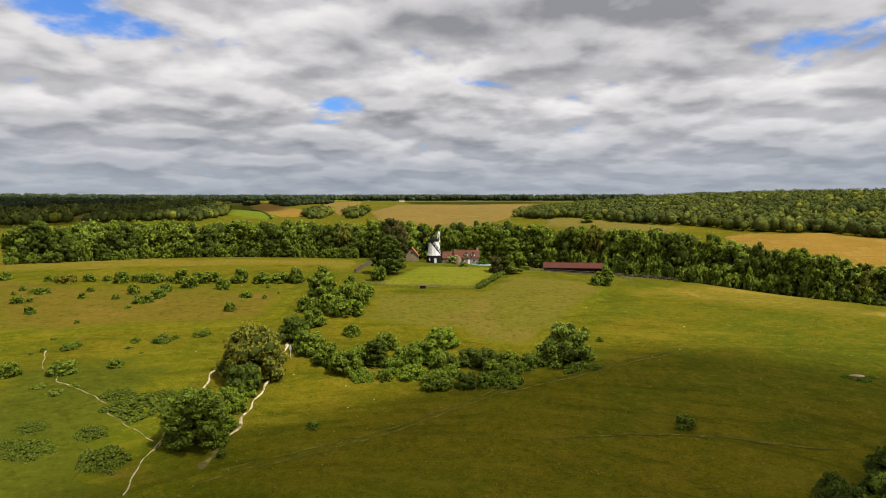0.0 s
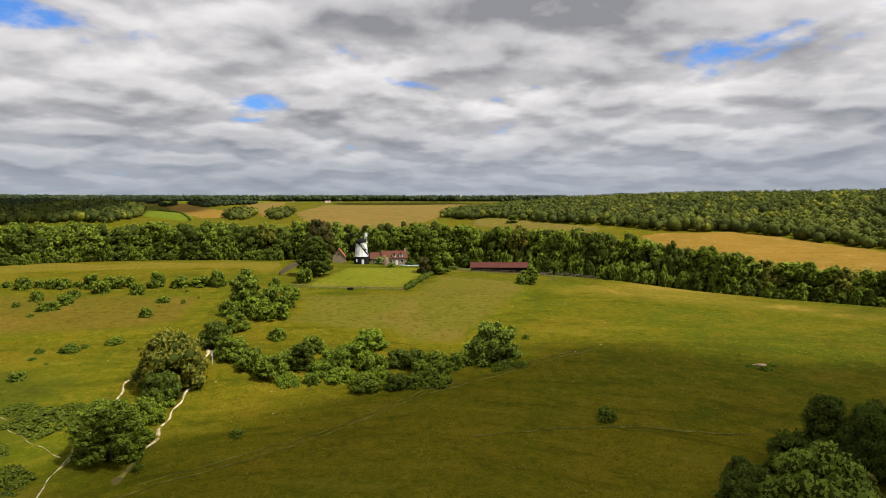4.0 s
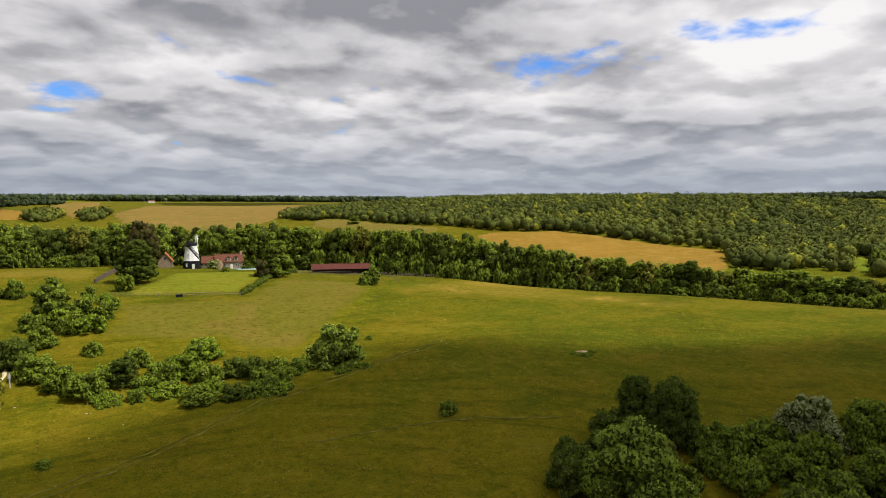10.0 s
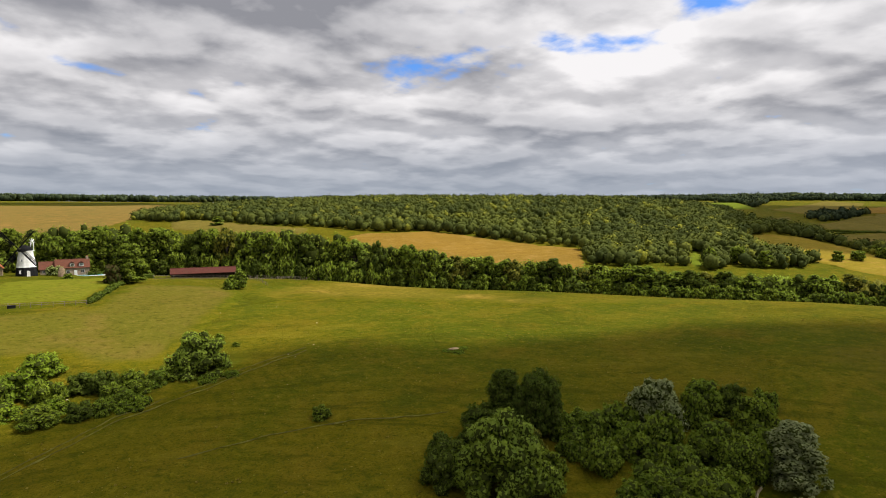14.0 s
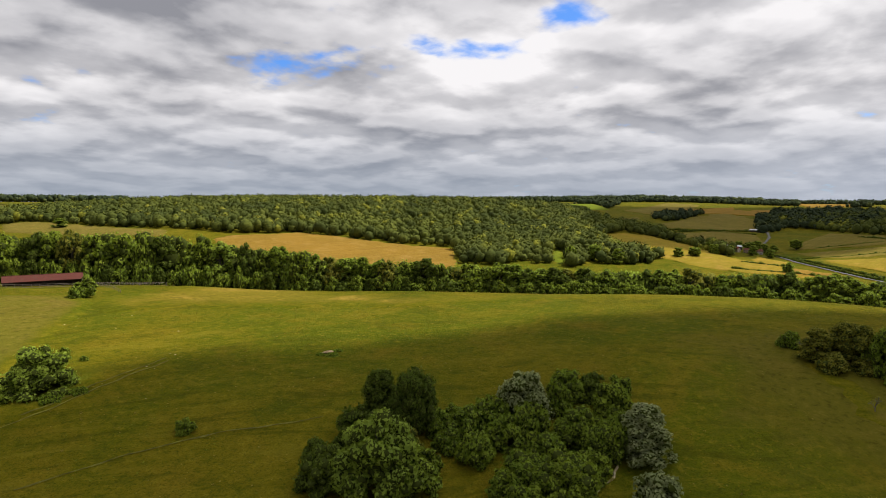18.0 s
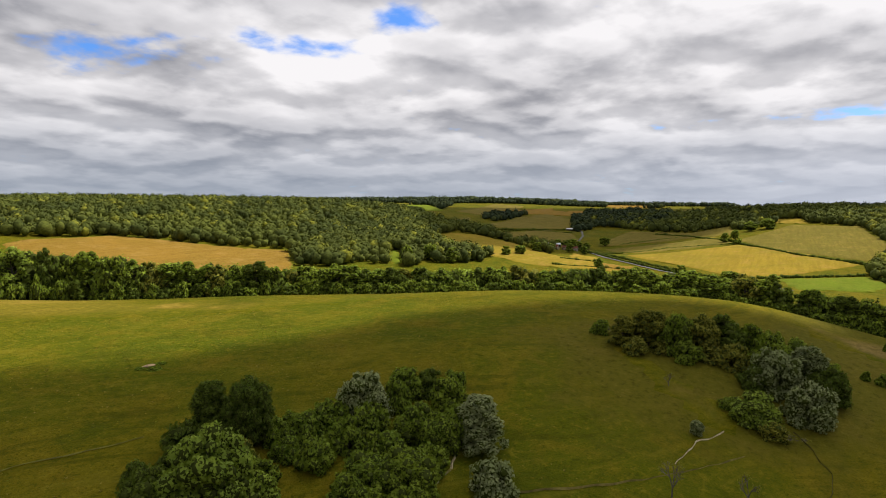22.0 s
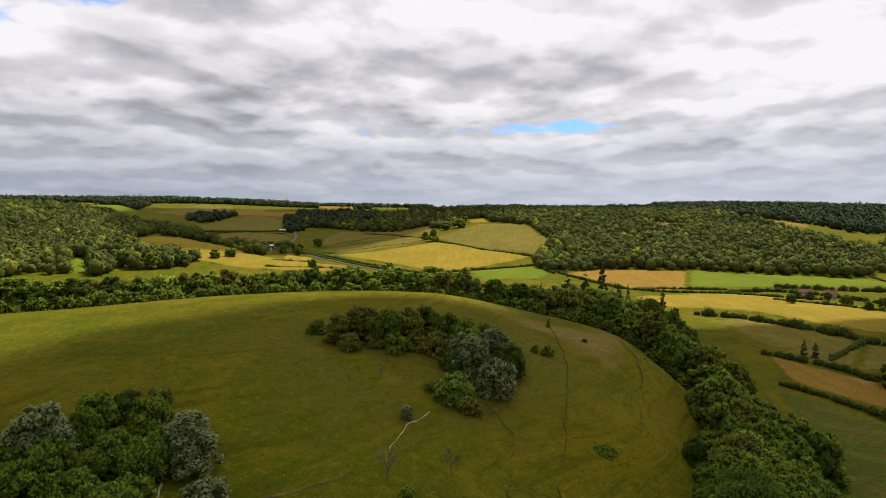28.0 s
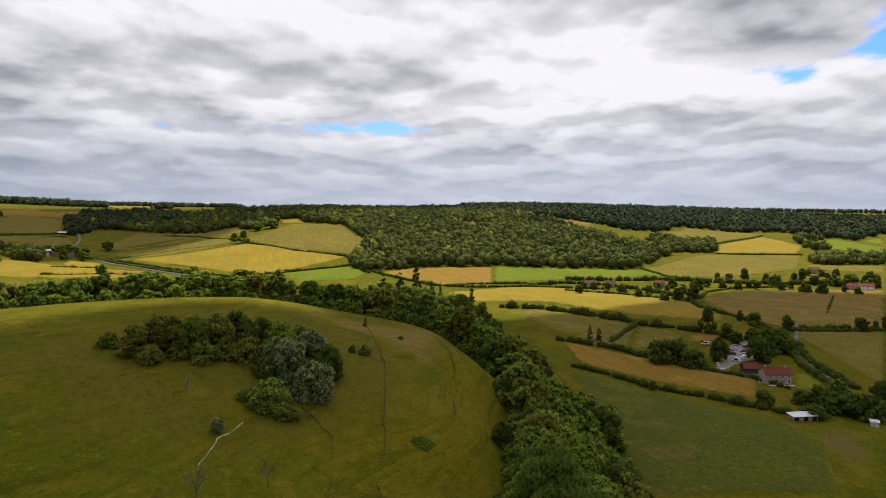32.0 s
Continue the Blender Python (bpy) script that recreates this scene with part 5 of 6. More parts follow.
plant("tree", 1044, 80, 16.4, 15.7)
plant("tree", 717, 190, 12.1, 15.4)
plant("tree", 715, 98, 12.7, 11.9)
plant("tree", 676, 45, 19.2, 12.7)
plant("tree", 673, 8, 15.6, 11.6)
plant("tree", 702, 331, 8.9, 12.1)
plant("tree", 679, 367, 8.8, 14.0)
plant("tree", 697, 350, 6.4, 9.1)
plant("tree", 1199, 26, 27.7, 20.6)
plant("tree", 1179, 50, 22.0, 17.5)
plant("tree", 1014, 259, 18.7, 16.3)
plant("tree", 558, 356, 15.9, 22.0)
plant("tree", 602, 354, 16.9, 19.8)
plant("tree", 614, 332, 17.0, 18.1)
plant("tree", 925, 296, 17.5, 15.2)
plant("tree", 950, 285, 14.6, 12.9)
plant("tree", 871, 315, 15.2, 14.5)
plant("tree", 944, 317, 13.0, 13.0)
plant("tree", 819, 305, 15.7, 13.7)
plant("tree", 834, 291, 14.5, 13.8)
plant("tree", 869, 274, 16.4, 14.2)
plant("tree", 861, 251, 14.7, 12.8)
plant("tree", 863, 330, 13.6, 12.0)
plant("tree", 988, 306, 13.5, 12.1)
plant("tree", 957, 273, 13.0, 11.6)
plant("tree", 760, 307, 16.1, 12.8)
plant("tree", 730, 315, 14.3, 12.4)
plant("tree", -544, 972, 23.4, 10.8)
plant("tree", -404, 960, 17.8, 10.7)
plant("tree", -586, 2085, 23.2, 15.4)
plant("tree", 208, 877, 21.2, 13.0)



def hedge(points, height):
    """A hedgerow along the land: leafy lumps of uneven height in one mesh."""
    rng = np.random.default_rng(int(abs(points[0][0]) * 10 + abs(points[0][1])))
    near = min(math.hypot(*p) for p in points) < 420
    at, radii = [], []
    for (a, b), (c, d) in zip(points, points[1:]):
        length = math.hypot(c - a, d - b)
        gap = height * 0.55
        for i in range(max(1, int(length / gap))):
            s = (i + rng.uniform(0, 1)) * gap / length
            if s < 1:
                at.append((a + (c - a) * s + rng.normal() * height * 0.12, b + (d - b) * s + rng.normal() * height * 0.12))
                radii.append(height * rng.uniform(0.38, 0.72) * (1.5 if rng.uniform() > 0.93 else 1))
    at, radii = np.array(at), np.array(radii)
    z = heights(at[:, 0], at[:, 1])
    middles = np.stack([at[:, 0], at[:, 1], z + radii * 0.45], 1)
    shape = leafy(rng, middles, radii, len(at) * (80 if near else 30), 0.26 if near else 0.55, 0.84, 0.9, 0.45)
    ob = part("hedge", leafy_mesh("hedge", *shape, CORE_SHADE, LEAF["dark"]), None)
    return tagged(ob, "dark green field hedgerow of uneven height" if near else "distant green hedgerow between fields", "hedge")


hedge([(411,-201),(384,-213),(356,-225)], 5.0)
hedge([(353,-224),(334,-241),(314,-251),(305,-260)], 5.0)
hedge([(313,-182),(332,-202),(356,-227)], 3.2)
hedge([(325,-154),(308,-171),(296,-178),(275,-183)], 4.0)
hedge([(271,-180),(250,-194),(233,-206),(211.4,-209.6)], 2.4)
hedge([(269,-135),(252.2,-146.6),(229.6,-152.8),(210.0,-166.2),(193.1,-173.3),(181.6,-180.5)], 3.0)
hedge([(449,-332),(403,-311),(366,-311),(334,-302),(304,-292),(277,-277),(248,-256),(222,-243),(204,-237)], 3.0)
hedge([(337,-298),(299,-284),(269,-265),(240,-244),(213,-232),(195.5,-222.2)], 2.6)
hedge([(309,-309),(303,-333),(299,-368)], 2.6)
hedge([(447,-344),(484,-379),(502,-425),(498,-489)], 2.2)
hedge([(524,-255),(487,-293),(441,-324)], 3.0)
hedge([(920,274),(827,199),(748,123),(678,57)], 3.5)
hedge([(877,224),(808,163),(743,102),(697,53)], 3.0)
hedge([(776,257),(782,203)], 2.5)
hedge([(714,247),(737,191),(726,133)], 2.5)
hedge([(884,230),(988,154),(1024,65)], 1.8)
hedge([(1186,213),(1138,147),(1055,70)], 3.5)
hedge([(1022,61),(894,-14),(835,-82)], 3.5)
hedge([(712,23),(739,-24),(769,-76)], 3.5)
hedge([(1070,480),(1269,404)], 3.5)
hedge([(980,461),(1145,451),(1187,368)], 3.0)
hedge([(1138,147),(1107,183),(1033,239)], 2.0)
hedge([(835,-82),(754,-85),(713,-97)], 4.0)
hedge([(728,-100),(595,-144),(569,-177)], 3.0)
hedge([(569,-177),(563,-231),(525,-296)], 3.0)
hedge([(679,-431),(601,-418),(567,-419)], 2.5)
hedge([(802,-645),(770,-775)], 3.0)
hedge([(1022,-684),(941,-758),(1105,-1005)], 2.5)
hedge([(11.0,190.6),(16.1,205.4),(24.0,230.6)], 1.6)
hedge([(15.3,264.7),(22.0,268.8)], 2.6)
hedge([(566.6,-234.5),(579.3,-280.1),(553.3,-310.5),(508.4,-332.0),(454.6,-333.6)], 5.0)
hedge([(599.8,-293.3),(584.5,-341.1),(570.4,-412.5),(546.0,-434.6),(516.2,-496.0),(499.6,-566.2)], 6.5)
hedge([(587.0,-155.3),(592.8,-198.9),(586.2,-242.5)], 3.0)
hedge([(442.4,-160.0),(428.9,-184.6),(404.8,-205.0),(388.5,-214.1)], 5.0)
hedge([(311.1,-300.4),(309.4,-352.3)], 4.0)
hedge([(-289,1025),(-517,1579)], 3.0)
hedge([(157,533),(158,503)], 1.5)


# ---- the woodland belt round the hill ----
belt_rng = random.Random(11)
TREE_FORMS = ["tree", "tree", "scrub", "dark", "tree", "lime", "olive", "dark"]
joined = []
travelled = 0.0
for (a, b), (c, d) in zip(BELT_EDGE, BELT_EDGE[1:]):
    length = math.hypot(c - a, d - b)
    nx, ny = -(d - b) / length, (c - a) / length
    for row, depth in enumerate((2.5, 9, 16, 24, 33, 43, 54, 66)):
        middle = math.degrees(math.atan2(a + c, b + d))
        gap = (4.0, 6.4, 7.0, 7.5, 8.0, 8.5, 9.0, 9.0)[row] * (0.72 if 45 < middle < 104 else 1.0)
        s = belt_rng.uniform(0, gap)
        while s < length:
            x = a + (c - a) * s / length + nx * (depth + belt_rng.uniform(-2, 2))
            y = b + (d - b) * s / length + ny * (depth + belt_rng.uniform(-2, 2))
            bearing = math.degrees(math.atan2(x, y))
            s += gap * belt_rng.uniform(0.75, 1.3)
            tall = float(np.interp(bearing, (-20, 0, 14, 19, 26, 34, 50, 65, 85, 98, 106), (16.2, 18.8, 22.0, 21.5, 19.8, 15.0, 12.0, 10.8, 10.4, 12.0, 16.0)))
            if row == 0:
                high = tall * belt_rng.uniform(0.22, 0.5)
                wide = belt_rng.uniform(4.5, 7.0)
            else:
                high = tall * belt_rng.uniform(0.88, 1.07) + (row > 2) * belt_rng.uniform(-1, 1.5)
                wide = belt_rng.uniform(10.0, 14.5) * min(1.0, tall / 15 + 0.15)
            if -8 < bearing < 8 and row == 0:
                continue
            if bearing > np.interp(math.hypot(x, y), (150, 176, 210, 249, 323, 420), (122.5, 121.0, 118.8, 116.4, 114.8, 110.0)):
                continue
            if row > 5 and (bearing < 97 or bearing > 105) or row > 3 and bearing > 105 and math.hypot(x, y) < 175:
                continue
            if row < 2 or bearing > 105:
                kind = belt_rng.choice(TREE_FORMS)
                if row == 0:
                    kind = belt_rng.choice(["scrub", "scrub", "fern", "dark"])
                    kind = "scrub" if kind == "fern" else kind
                plant("tree" if kind == "scrub" and row else kind, x, y, wide, high, 0.4)
            else:
                joined.append((x, y, wide, high))


def far_crowns(name, places, label, leaf=None, sprays=16, spray=0.5, core=0.80):
    """Many crowns as one mesh: an uneven core each with leaf sprays over it."""
    rng = np.random.default_rng(len(places))
    p = np.array(places)
    z = heights(p[:, 0], p[:, 1])
    tall = np.minimum(p[:, 3] * 0.55, p[:, 2] * 0.60)
    middles = np.stack([p[:, 0], p[:, 1], z + p[:, 3] - tall], 1)
    shape = leafy(rng, middles, tall, len(p) * sprays, spray, core, 1.0, 0.4, np.clip((p[:, 3] - tall) / tall, 1.0, 3.0))
    inner = CORE_SHADE if leaf in LEAF.values() else leaf or CANOPY
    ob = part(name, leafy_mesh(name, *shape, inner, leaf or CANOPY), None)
    return tagged(ob, label, "wood", kind="stuff")


lobed = []
for x, y, wide, high in joined:
    lobed.append((x, y, wide, high * 0.84))
    for _ in range(5):
        t, q = belt_rng.uniform(0, 6.28), belt_rng.uniform(0.15, 0.42)
        lobed.append((x + math.cos(t) * wide * q, y + math.sin(t) * wide * q, wide * belt_rng.uniform(0.28, 0.46), high * belt_rng.uniform(0.80, 1.04)))
far_crowns("woodland", lobed, "dense green deciduous woodland behind the hill crest", LEAF["tree"], 34, 0.46)
wood_rng = random.Random(3)
CLEARINGS = [((min(x for x, y in q), max(x for x, y in q), min(y for x, y in q), max(y for x, y in q)), q) for key, q, soft in FIELDS if math.hypot(*q[0]) > 420]
for key, poly in WOODS.items():
    xs, ys = [p[0] for p in poly], [p[1] for p in poly]
    places = []
    middle = math.hypot(sum(xs) / len(xs), sum(ys) / len(ys))
    gap = 10.0 if middle < 1250 else 16
    for x in np.arange(min(xs), max(xs), gap):
        for y in np.arange(min(ys), max(ys), gap):
            px, py = x + wood_rng.uniform(-0.5, 0.5) * gap, y + wood_rng.uniform(-0.5, 0.5) * gap
            if inside(poly, px, py) and not any(box[0] < px < box[1] and box[2] < py < box[3] and inside(outline, px, py) for box, outline in CLEARINGS):
                size = wood_rng.uniform(0.6, 1.3)
                places.append((px, py, gap * 1.35 * size, (12.5 if gap < 12 else 14) * wood_rng.uniform(0.6, 1.35)))
    if places:
        far_crowns("woodland", places, "mixed green deciduous wood on the far hillside" if middle < 1500 else "distant hill wood, cloud shade painted into its dark colour", CANOPY if middle < 1500 else SHADED_CANOPY, 46 if middle < 1300 else 20, 1.15 if middle < 1300 else 2.3, 0.88)
# tree lines along the far skyline
for bearing0, bearing1, r, h, gap in SKYLINE:
    places = []
    b = bearing0
    while b < bearing1:
        b += 0.8 * gap / r * 57.3 * wood_rng.uniform(0.6, 1.4)
        for depth in (-30, 0, 12, 25, 55, 90, 130, 180):
            q = r + depth + wood_rng.uniform(-12, 12)
            places.append((q * math.sin(radians(b)), q * math.cos(radians(b)), wood_rng.uniform(12, 26), h * wood_rng.uniform(0.55, 1.2)))
    far_crowns("woodland", places, "distant skyline wood, cloud shade painted into its dark colour", SHADED_CANOPY, 10, 2.2, 0.9)


# ---- buildings ----
BRICK = brick_material("flint_and_brick", (0.36, 0.27, 0.18), (0.28, 0.20, 0.13), (0.36, 0.32, 0.26))
STONE_WALL = brick_material("pale_flint_brick", (0.40, 0.34, 0.27), (0.30, 0.25, 0.20), (0.40, 0.36, 0.30))
RUST_ROOF = tile_material("rusty_barn_tile", (0.115, 0.032, 0.022), (0.080, 0.024, 0.018))
RED_TILE = tile_material("red_clay_tile", (0.21, 0.050, 0.032), (0.155, 0.038, 0.028))
DARK_TILE = tile_material("brown_clay_tile", (0.155, 0.055, 0.032), (0.115, 0.042, 0.026))
ORANGE_TILE = tile_material("orange_clay_tile", (0.36, 0.125, 0.045), (0.28, 0.095, 0.035))
WHITE_PAINT = plain("white_paint", (0.80, 0.80, 0.78), 0.6, 0.12, 2.0)
BLACK_TAR = plain("black_tarred_boards", (0.014, 0.014, 0.015), 0.85, 0.4, 2.0, spec=0.1)
DARK_WOOD = plain("dark_wood", (0.06, 0.045, 0.032), 0.85, 0.4, 2.0)
GREY_WOOD = plain("weathered_fence_wood", (0.20, 0.165, 0.125), 0.9, 0.4, 3.0)
TAN_WOOD = plain("pale_timber", (0.30, 0.23, 0.15), 0.85, 0.3, 2.0)
GREY_METAL = plain("pale_metal_sheet", (0.55, 0.56, 0.58), 0.5, 0.15, 1.0, 0.2)
CONCRETE = plain("pale_concrete", (0.50, 0.48, 0.44), 0.9, 0.2, 1.0)
TARMAC = plain("grey_tarmac_lane", (0.13, 0.125, 0.115), 0.9, 0.25, 0.3)
FLINT = plain("flint_garden_wall", (0.10, 0.075, 0.05), 0.95, 0.5, 2.0)
TYRE = plain("black_rubber", (0.02, 0.02, 0.02), 0.8, 0.2, 4.0)


def glass_material():
    m, k = material("window_glass")
    finish(k, rgb(0.03, 0.035, 0.04), 0.08, spec=0.6)
    return m


def water_material():
    m, k = material("pool_water")
    p = place(k)
    finish(k, k.mix(k.ramp(k.noise(p, 0.8, 3.0), 0.4, 0.7), rgb(0.10, 0.46, 0.50), rgb(0.16, 0.55, 0.58)), 0.08, k.noise(p, 2.0, 3.0), 0.15, 0.02, spec=0.5)
    return m


GLASS = glass_material()
WATER = water_material()


def slab(x0, y0, z0, x1, y1, z1, bevel=0.0):
    bm = bmesh.new()
    bmesh.ops.create_cube(bm, size=1)
    for v in bm.verts:
        v.co = ((x0 + x1) / 2 + v.co.x * (x1 - x0), (y0 + y1) / 2 + v.co.y * (y1 - y0), (z0 + z1) / 2 + v.co.z * (z1 - z0))
    if bevel:
        bmesh.ops.bevel(bm, geom=bm.edges[:], offset=bevel, segments=1, affect="EDGES")
    return bm


def prism(points, depth0, depth1, axis="y"):
    """A flat outline in x and z drawn out along y."""
    bm = bmesh.new()
    a = [bm.verts.new((x, depth0, z)) for x, z in points]
    b = [bm.verts.new((x, depth1, z)) for x, z in points]
    bm.faces.new(a)
    bm.faces.new(list(reversed(b)))
    for i in range(len(a)):
        j = (i + 1) % len(a)
        bm.faces.new((a[j], a[i], b[i], b[j]))
    bmesh.ops.recalc_face_normals(bm, faces=bm.faces[:])
    if axis == "x":
        bmesh.ops.rotate(bm, verts=bm.verts[:], cent=(0, 0, 0), matrix=Matrix.Rotation(radians(90), 3, "Z"))
    return bm


def thing(name, x, y, turn, label, category, group="", sink=0.15):
    root = new(name)
    root.matrix_world = pose(x, y, ground_z(x, y) - sink, 0, 0, turn)
    return tagged(root, label, category, group)


def window(parent, x, y, z, w, h, face=-1):
    """A white framed window with two panes, on a wall that looks along y."""
    t = 0.07
    fr = bmesh.new()
    for a, b, c, d in ((-w / 2, 0, w / 2, t), (-w / 2, h - t, w / 2, h), (-w / 2, t, -w / 2 + t, h - t), (w / 2 - t, t, w / 2, h - t), (-t / 2, t, t / 2, h - t)):
        piece = slab(a, -0.05, b, c, 0.05, d)
        m = bpy.data.meshes.new("bar")
        piece.to_mesh(m)
        piece.free()
        fr.from_mesh(m)
        bpy.data.meshes.remove(m)
    ob = part("window", fr, WHITE_PAINT, parent)
    ob.location = (x, y + face * 0.05, z)
    for sx in (-1, 1):
        part("pane", slab(sx * w / 4 - w / 4 + t * 0.7, -0.01, t, sx * w / 4 + w / 4 - t * 0.7, 0.01, h - t), GLASS, ob)
    return ob


def door(parent, x, y, z, w, h, mat, face=-1):
    ob = part("door", slab(-w / 2, -0.05, 0, w / 2, 0.05, h, 0.02), mat, parent)
    ob.location = (x, y + face * 0.06, z)
    part("door_handle", slab(w / 2 - 0.14, face * 0.09 - 0.02, h * 0.48, w / 2 - 0.08, face * 0.09 + 0.02, h * 0.5), GREY_METAL, ob)
    return ob


def roof(parent, length, width, eaves, ridge, mat, over=0.35):
    """Two tiled slopes with thickness and a ridge."""
    run = width / 2 + over
    drop = (ridge - eaves) / (width / 2) * over
    for s in (-1, 1):
        pts = [(s * run, eaves - drop), (s * run, eaves - drop + 0.14), (0, ridge + 0.16), (0, ridge + 0.02)]
        part("roof", prism(pts, -length / 2 - over, length / 2 + over, "x"), mat, parent).rotation_euler = (0, 0, 0)
    part("ridge_tile", slab(-length / 2 - over, -0.12, ridge + 0.1, length / 2 + over, 0.12, ridge + 0.26, 0.05), mat, parent)


def cottage(name, x, y, turn, length, width, eaves, ridge, wall_mat, roof_mat, label, windows=(), doors=(), chimneys=(), dormers=(), group=""):
    """A gabled house: its length runs along x, its front looks along -y."""
    root = thing(name, x, y, turn, label, "house", group)
    w = width / 2
    part("wall", prism([(-w, -0.6), (w, -0.6), (w, eaves), (0, ridge), (-w, eaves)], -length / 2, length / 2, "x"), wall_mat, root)
    roof(root, length, width, eaves, ridge, roof_mat)
    for wx, wz, ww, wh in windows:
        window(root, wx, -w, wz, ww, wh)
    for dx, dw, dh, mat in doors:
        door(root, dx, -w, 0.1, dw, dh, mat)
    for cx in chimneys:
        ch = part("chimney", slab(cx - 0.45, -0.35, ridge - 0.8, cx + 0.45, 0.35, ridge + 1.1, 0.03), BRICK, root)
        for sx in (-0.2, 0.2):
            bm = bmesh.new()
            bmesh.ops.create_cone(bm, cap_ends=True, segments=8, radius1=0.13, radius2=0.10, depth=0.4)
            part("chimney_pot", bm, ORANGE_TILE, ch).location = (cx + sx, 0, ridge + 1.3)
    for dx in dormers:
        z0 = eaves + 0.35
        dm = part("dormer", slab(dx - 0.75, -w - 0.02, z0, dx + 0.75, -w * 0.35, z0 + 1.25), WHITE_PAINT, root)
        bm = prism([(dx - 0.95, z0 + 1.2), (dx + 0.95, z0 + 1.2), (dx, z0 + 1.9)], -w - 0.2, -w * 0.1)
        part("dormer_roof", bm, roof_mat, dm)
        window(dm, dx, -w - 0.02, z0 + 0.15, 1.1, 0.95)
    return root


# the smock mill
mill = thing("windmill", -4.0, 265.0, 0, "white and black smock windmill with dark sails", "windmill")


def ring_body(sides, levels):
    bm = bmesh.new()
    rings = []
    for r, z in levels:
        rings.append([bm.verts.new((r * math.cos(2 * math.pi * (i + 0.5) / sides), r * math.sin(2 * math.pi * (i + 0.5) / sides), z)) for i in range(sides)])
    for a, b in zip(rings, rings[1:]):
        for i in range(sides):
            j = (i + 1) % sides
            bm.faces.new((a[i], a[j], b[j], b[i]))
    bm.faces.new(rings[-1])
    bm.faces.new(list(reversed(rings[0])))
    return bm


part("base", ring_body(12, [(3.55, -0.5), (3.45, 0.4), (3.15, 3.4)]), BLACK_TAR, mill, "black tarred weatherboard base")
for i in range(11):
    r = 3.50 - 0.030 * i
    part("weatherboard", ring_body(12, [(r + 0.03, 0.15 + i * 0.29), (r - 0.01, 0.42 + i * 0.29)]), BLACK_TAR, mill)
part("smock", ring_body(12, [(3.22, 3.4), (3.05, 3.9), (2.2, 9.1)]), WHITE_PAINT, mill, "white painted tapering smock tower")
for i in range(14):
    f = i / 14
    r = 3.06 - 0.84 * f
    part("weatherboard", ring_body(12, [(r + 0.03, 3.9 + f * 5.2), (r - 0.02, 3.9 + (f + 0.066) * 5.2)]), WHITE_PAINT, mill)
cap = bmesh.new()
bmesh.ops.create_uvsphere(cap, u_segments=18, v_segments=10, radius=1)
for v in cap.verts:
    v.co = (v.co.x * 2.1, v.co.y * 2.7, max(v.co.z, -0.12) * (2.0 + 0.45 * v.co.y))
cap_part = part("cap", cap, BLACK_TAR, mill, "black boat-shaped cap")
cap_part.location = (0, 0, 9.25)
FACE = 143.0
cap_part.rotation_euler = (0, 0, radians(FACE))
part("cap_ring", ring_body(16, [(2.42, 8.95), (2.5, 9.1), (2.42, 9.3)]), WHITE_PAINT, mill)
hub = part("windshaft", slab(-0.16, 2.0, 0.75, 0.16, 3.5, 1.05, 0.05), DARK_WOOD, cap_part)
for quarter in range(4):
    a = radians(46 + 90 * quarter)
    sail = bmesh.new()
    pieces = [(-0.17, 0.3, 0.17, 8.8)]
    for bar in range(16):
        pieces.append((-0.25, 2.0 + bar * 0.42, 1.25, 2.12 + bar * 0.42))
    for bar in range(3):
        pieces.append((0.30 + bar * 0.46, 2.0, 0.40 + bar * 0.46, 8.4))
    for x0, z0, x1, z1 in pieces:
        piece = slab(x0, -0.05, z0, x1, 0.05, z1)
        m = bpy.data.meshes.new("bar")
        piece.to_mesh(m)
        piece.free()
        sail.from_mesh(m)
        bpy.data.meshes.remove(m)
    bmesh.ops.rotate(sail, verts=sail.verts[:], cent=(0, 0, 0), matrix=Matrix.Rotation(a, 3, "Y"))
    part("sail", sail, BLACK_TAR, cap_part).location = (0, 3.4, 0.9)
fan_post = part("fan_stage", slab(-0.7, -3.6, -0.2, 0.7, -2.3, 0.0, 0.03), WHITE_PAINT, cap_part)
for sx in (-0.55, 0.55):
    part("fan_post", slab(sx - 0.08, -3.3, 0.0, sx + 0.08, -3.1, 3.0), WHITE_PAINT, cap_part)
for i in range(8):
    blade = slab(-0.16, -0.03, 0.3, 0.16, 0.03, 1.5)
    bmesh.ops.rotate(blade, verts=blade.verts[:], cent=(0, 0, 0), matrix=Matrix.Rotation(0.6, 3, "Z"))
    bmesh.ops.rotate(blade, verts=blade.verts[:], cent=(0, 0, 0), matrix=Matrix.Rotation(i * math.pi / 4, 3, "X"))
    part("fan_blade", blade, WHITE_PAINT, cap_part).location = (0, -3.2, 2.9)
for wx, wz, ww, wh, rad in ((-1.2, 5.4, 0.75, 1.05, 2.55), (1.25, 5.5, 0.75, 1.05, 2.5), (0.1, 7.3, 0.6, 0.8, 2.42), (-1.75, 1.2, 0.8, 1.2, 2.95)):
    window(mill, wx, -rad, wz, ww, wh).rotation_euler = (radians(-8), 0, radians(-wx * 16))
door(mill, 0.6, -3.32, 0.1, 1.0, 2.1, WHITE_PAINT)
part("step", slab(-0.2, -4.0, -0.3, 1.4, -3.3, 0.12, 0.03), CONCRETE, mill)

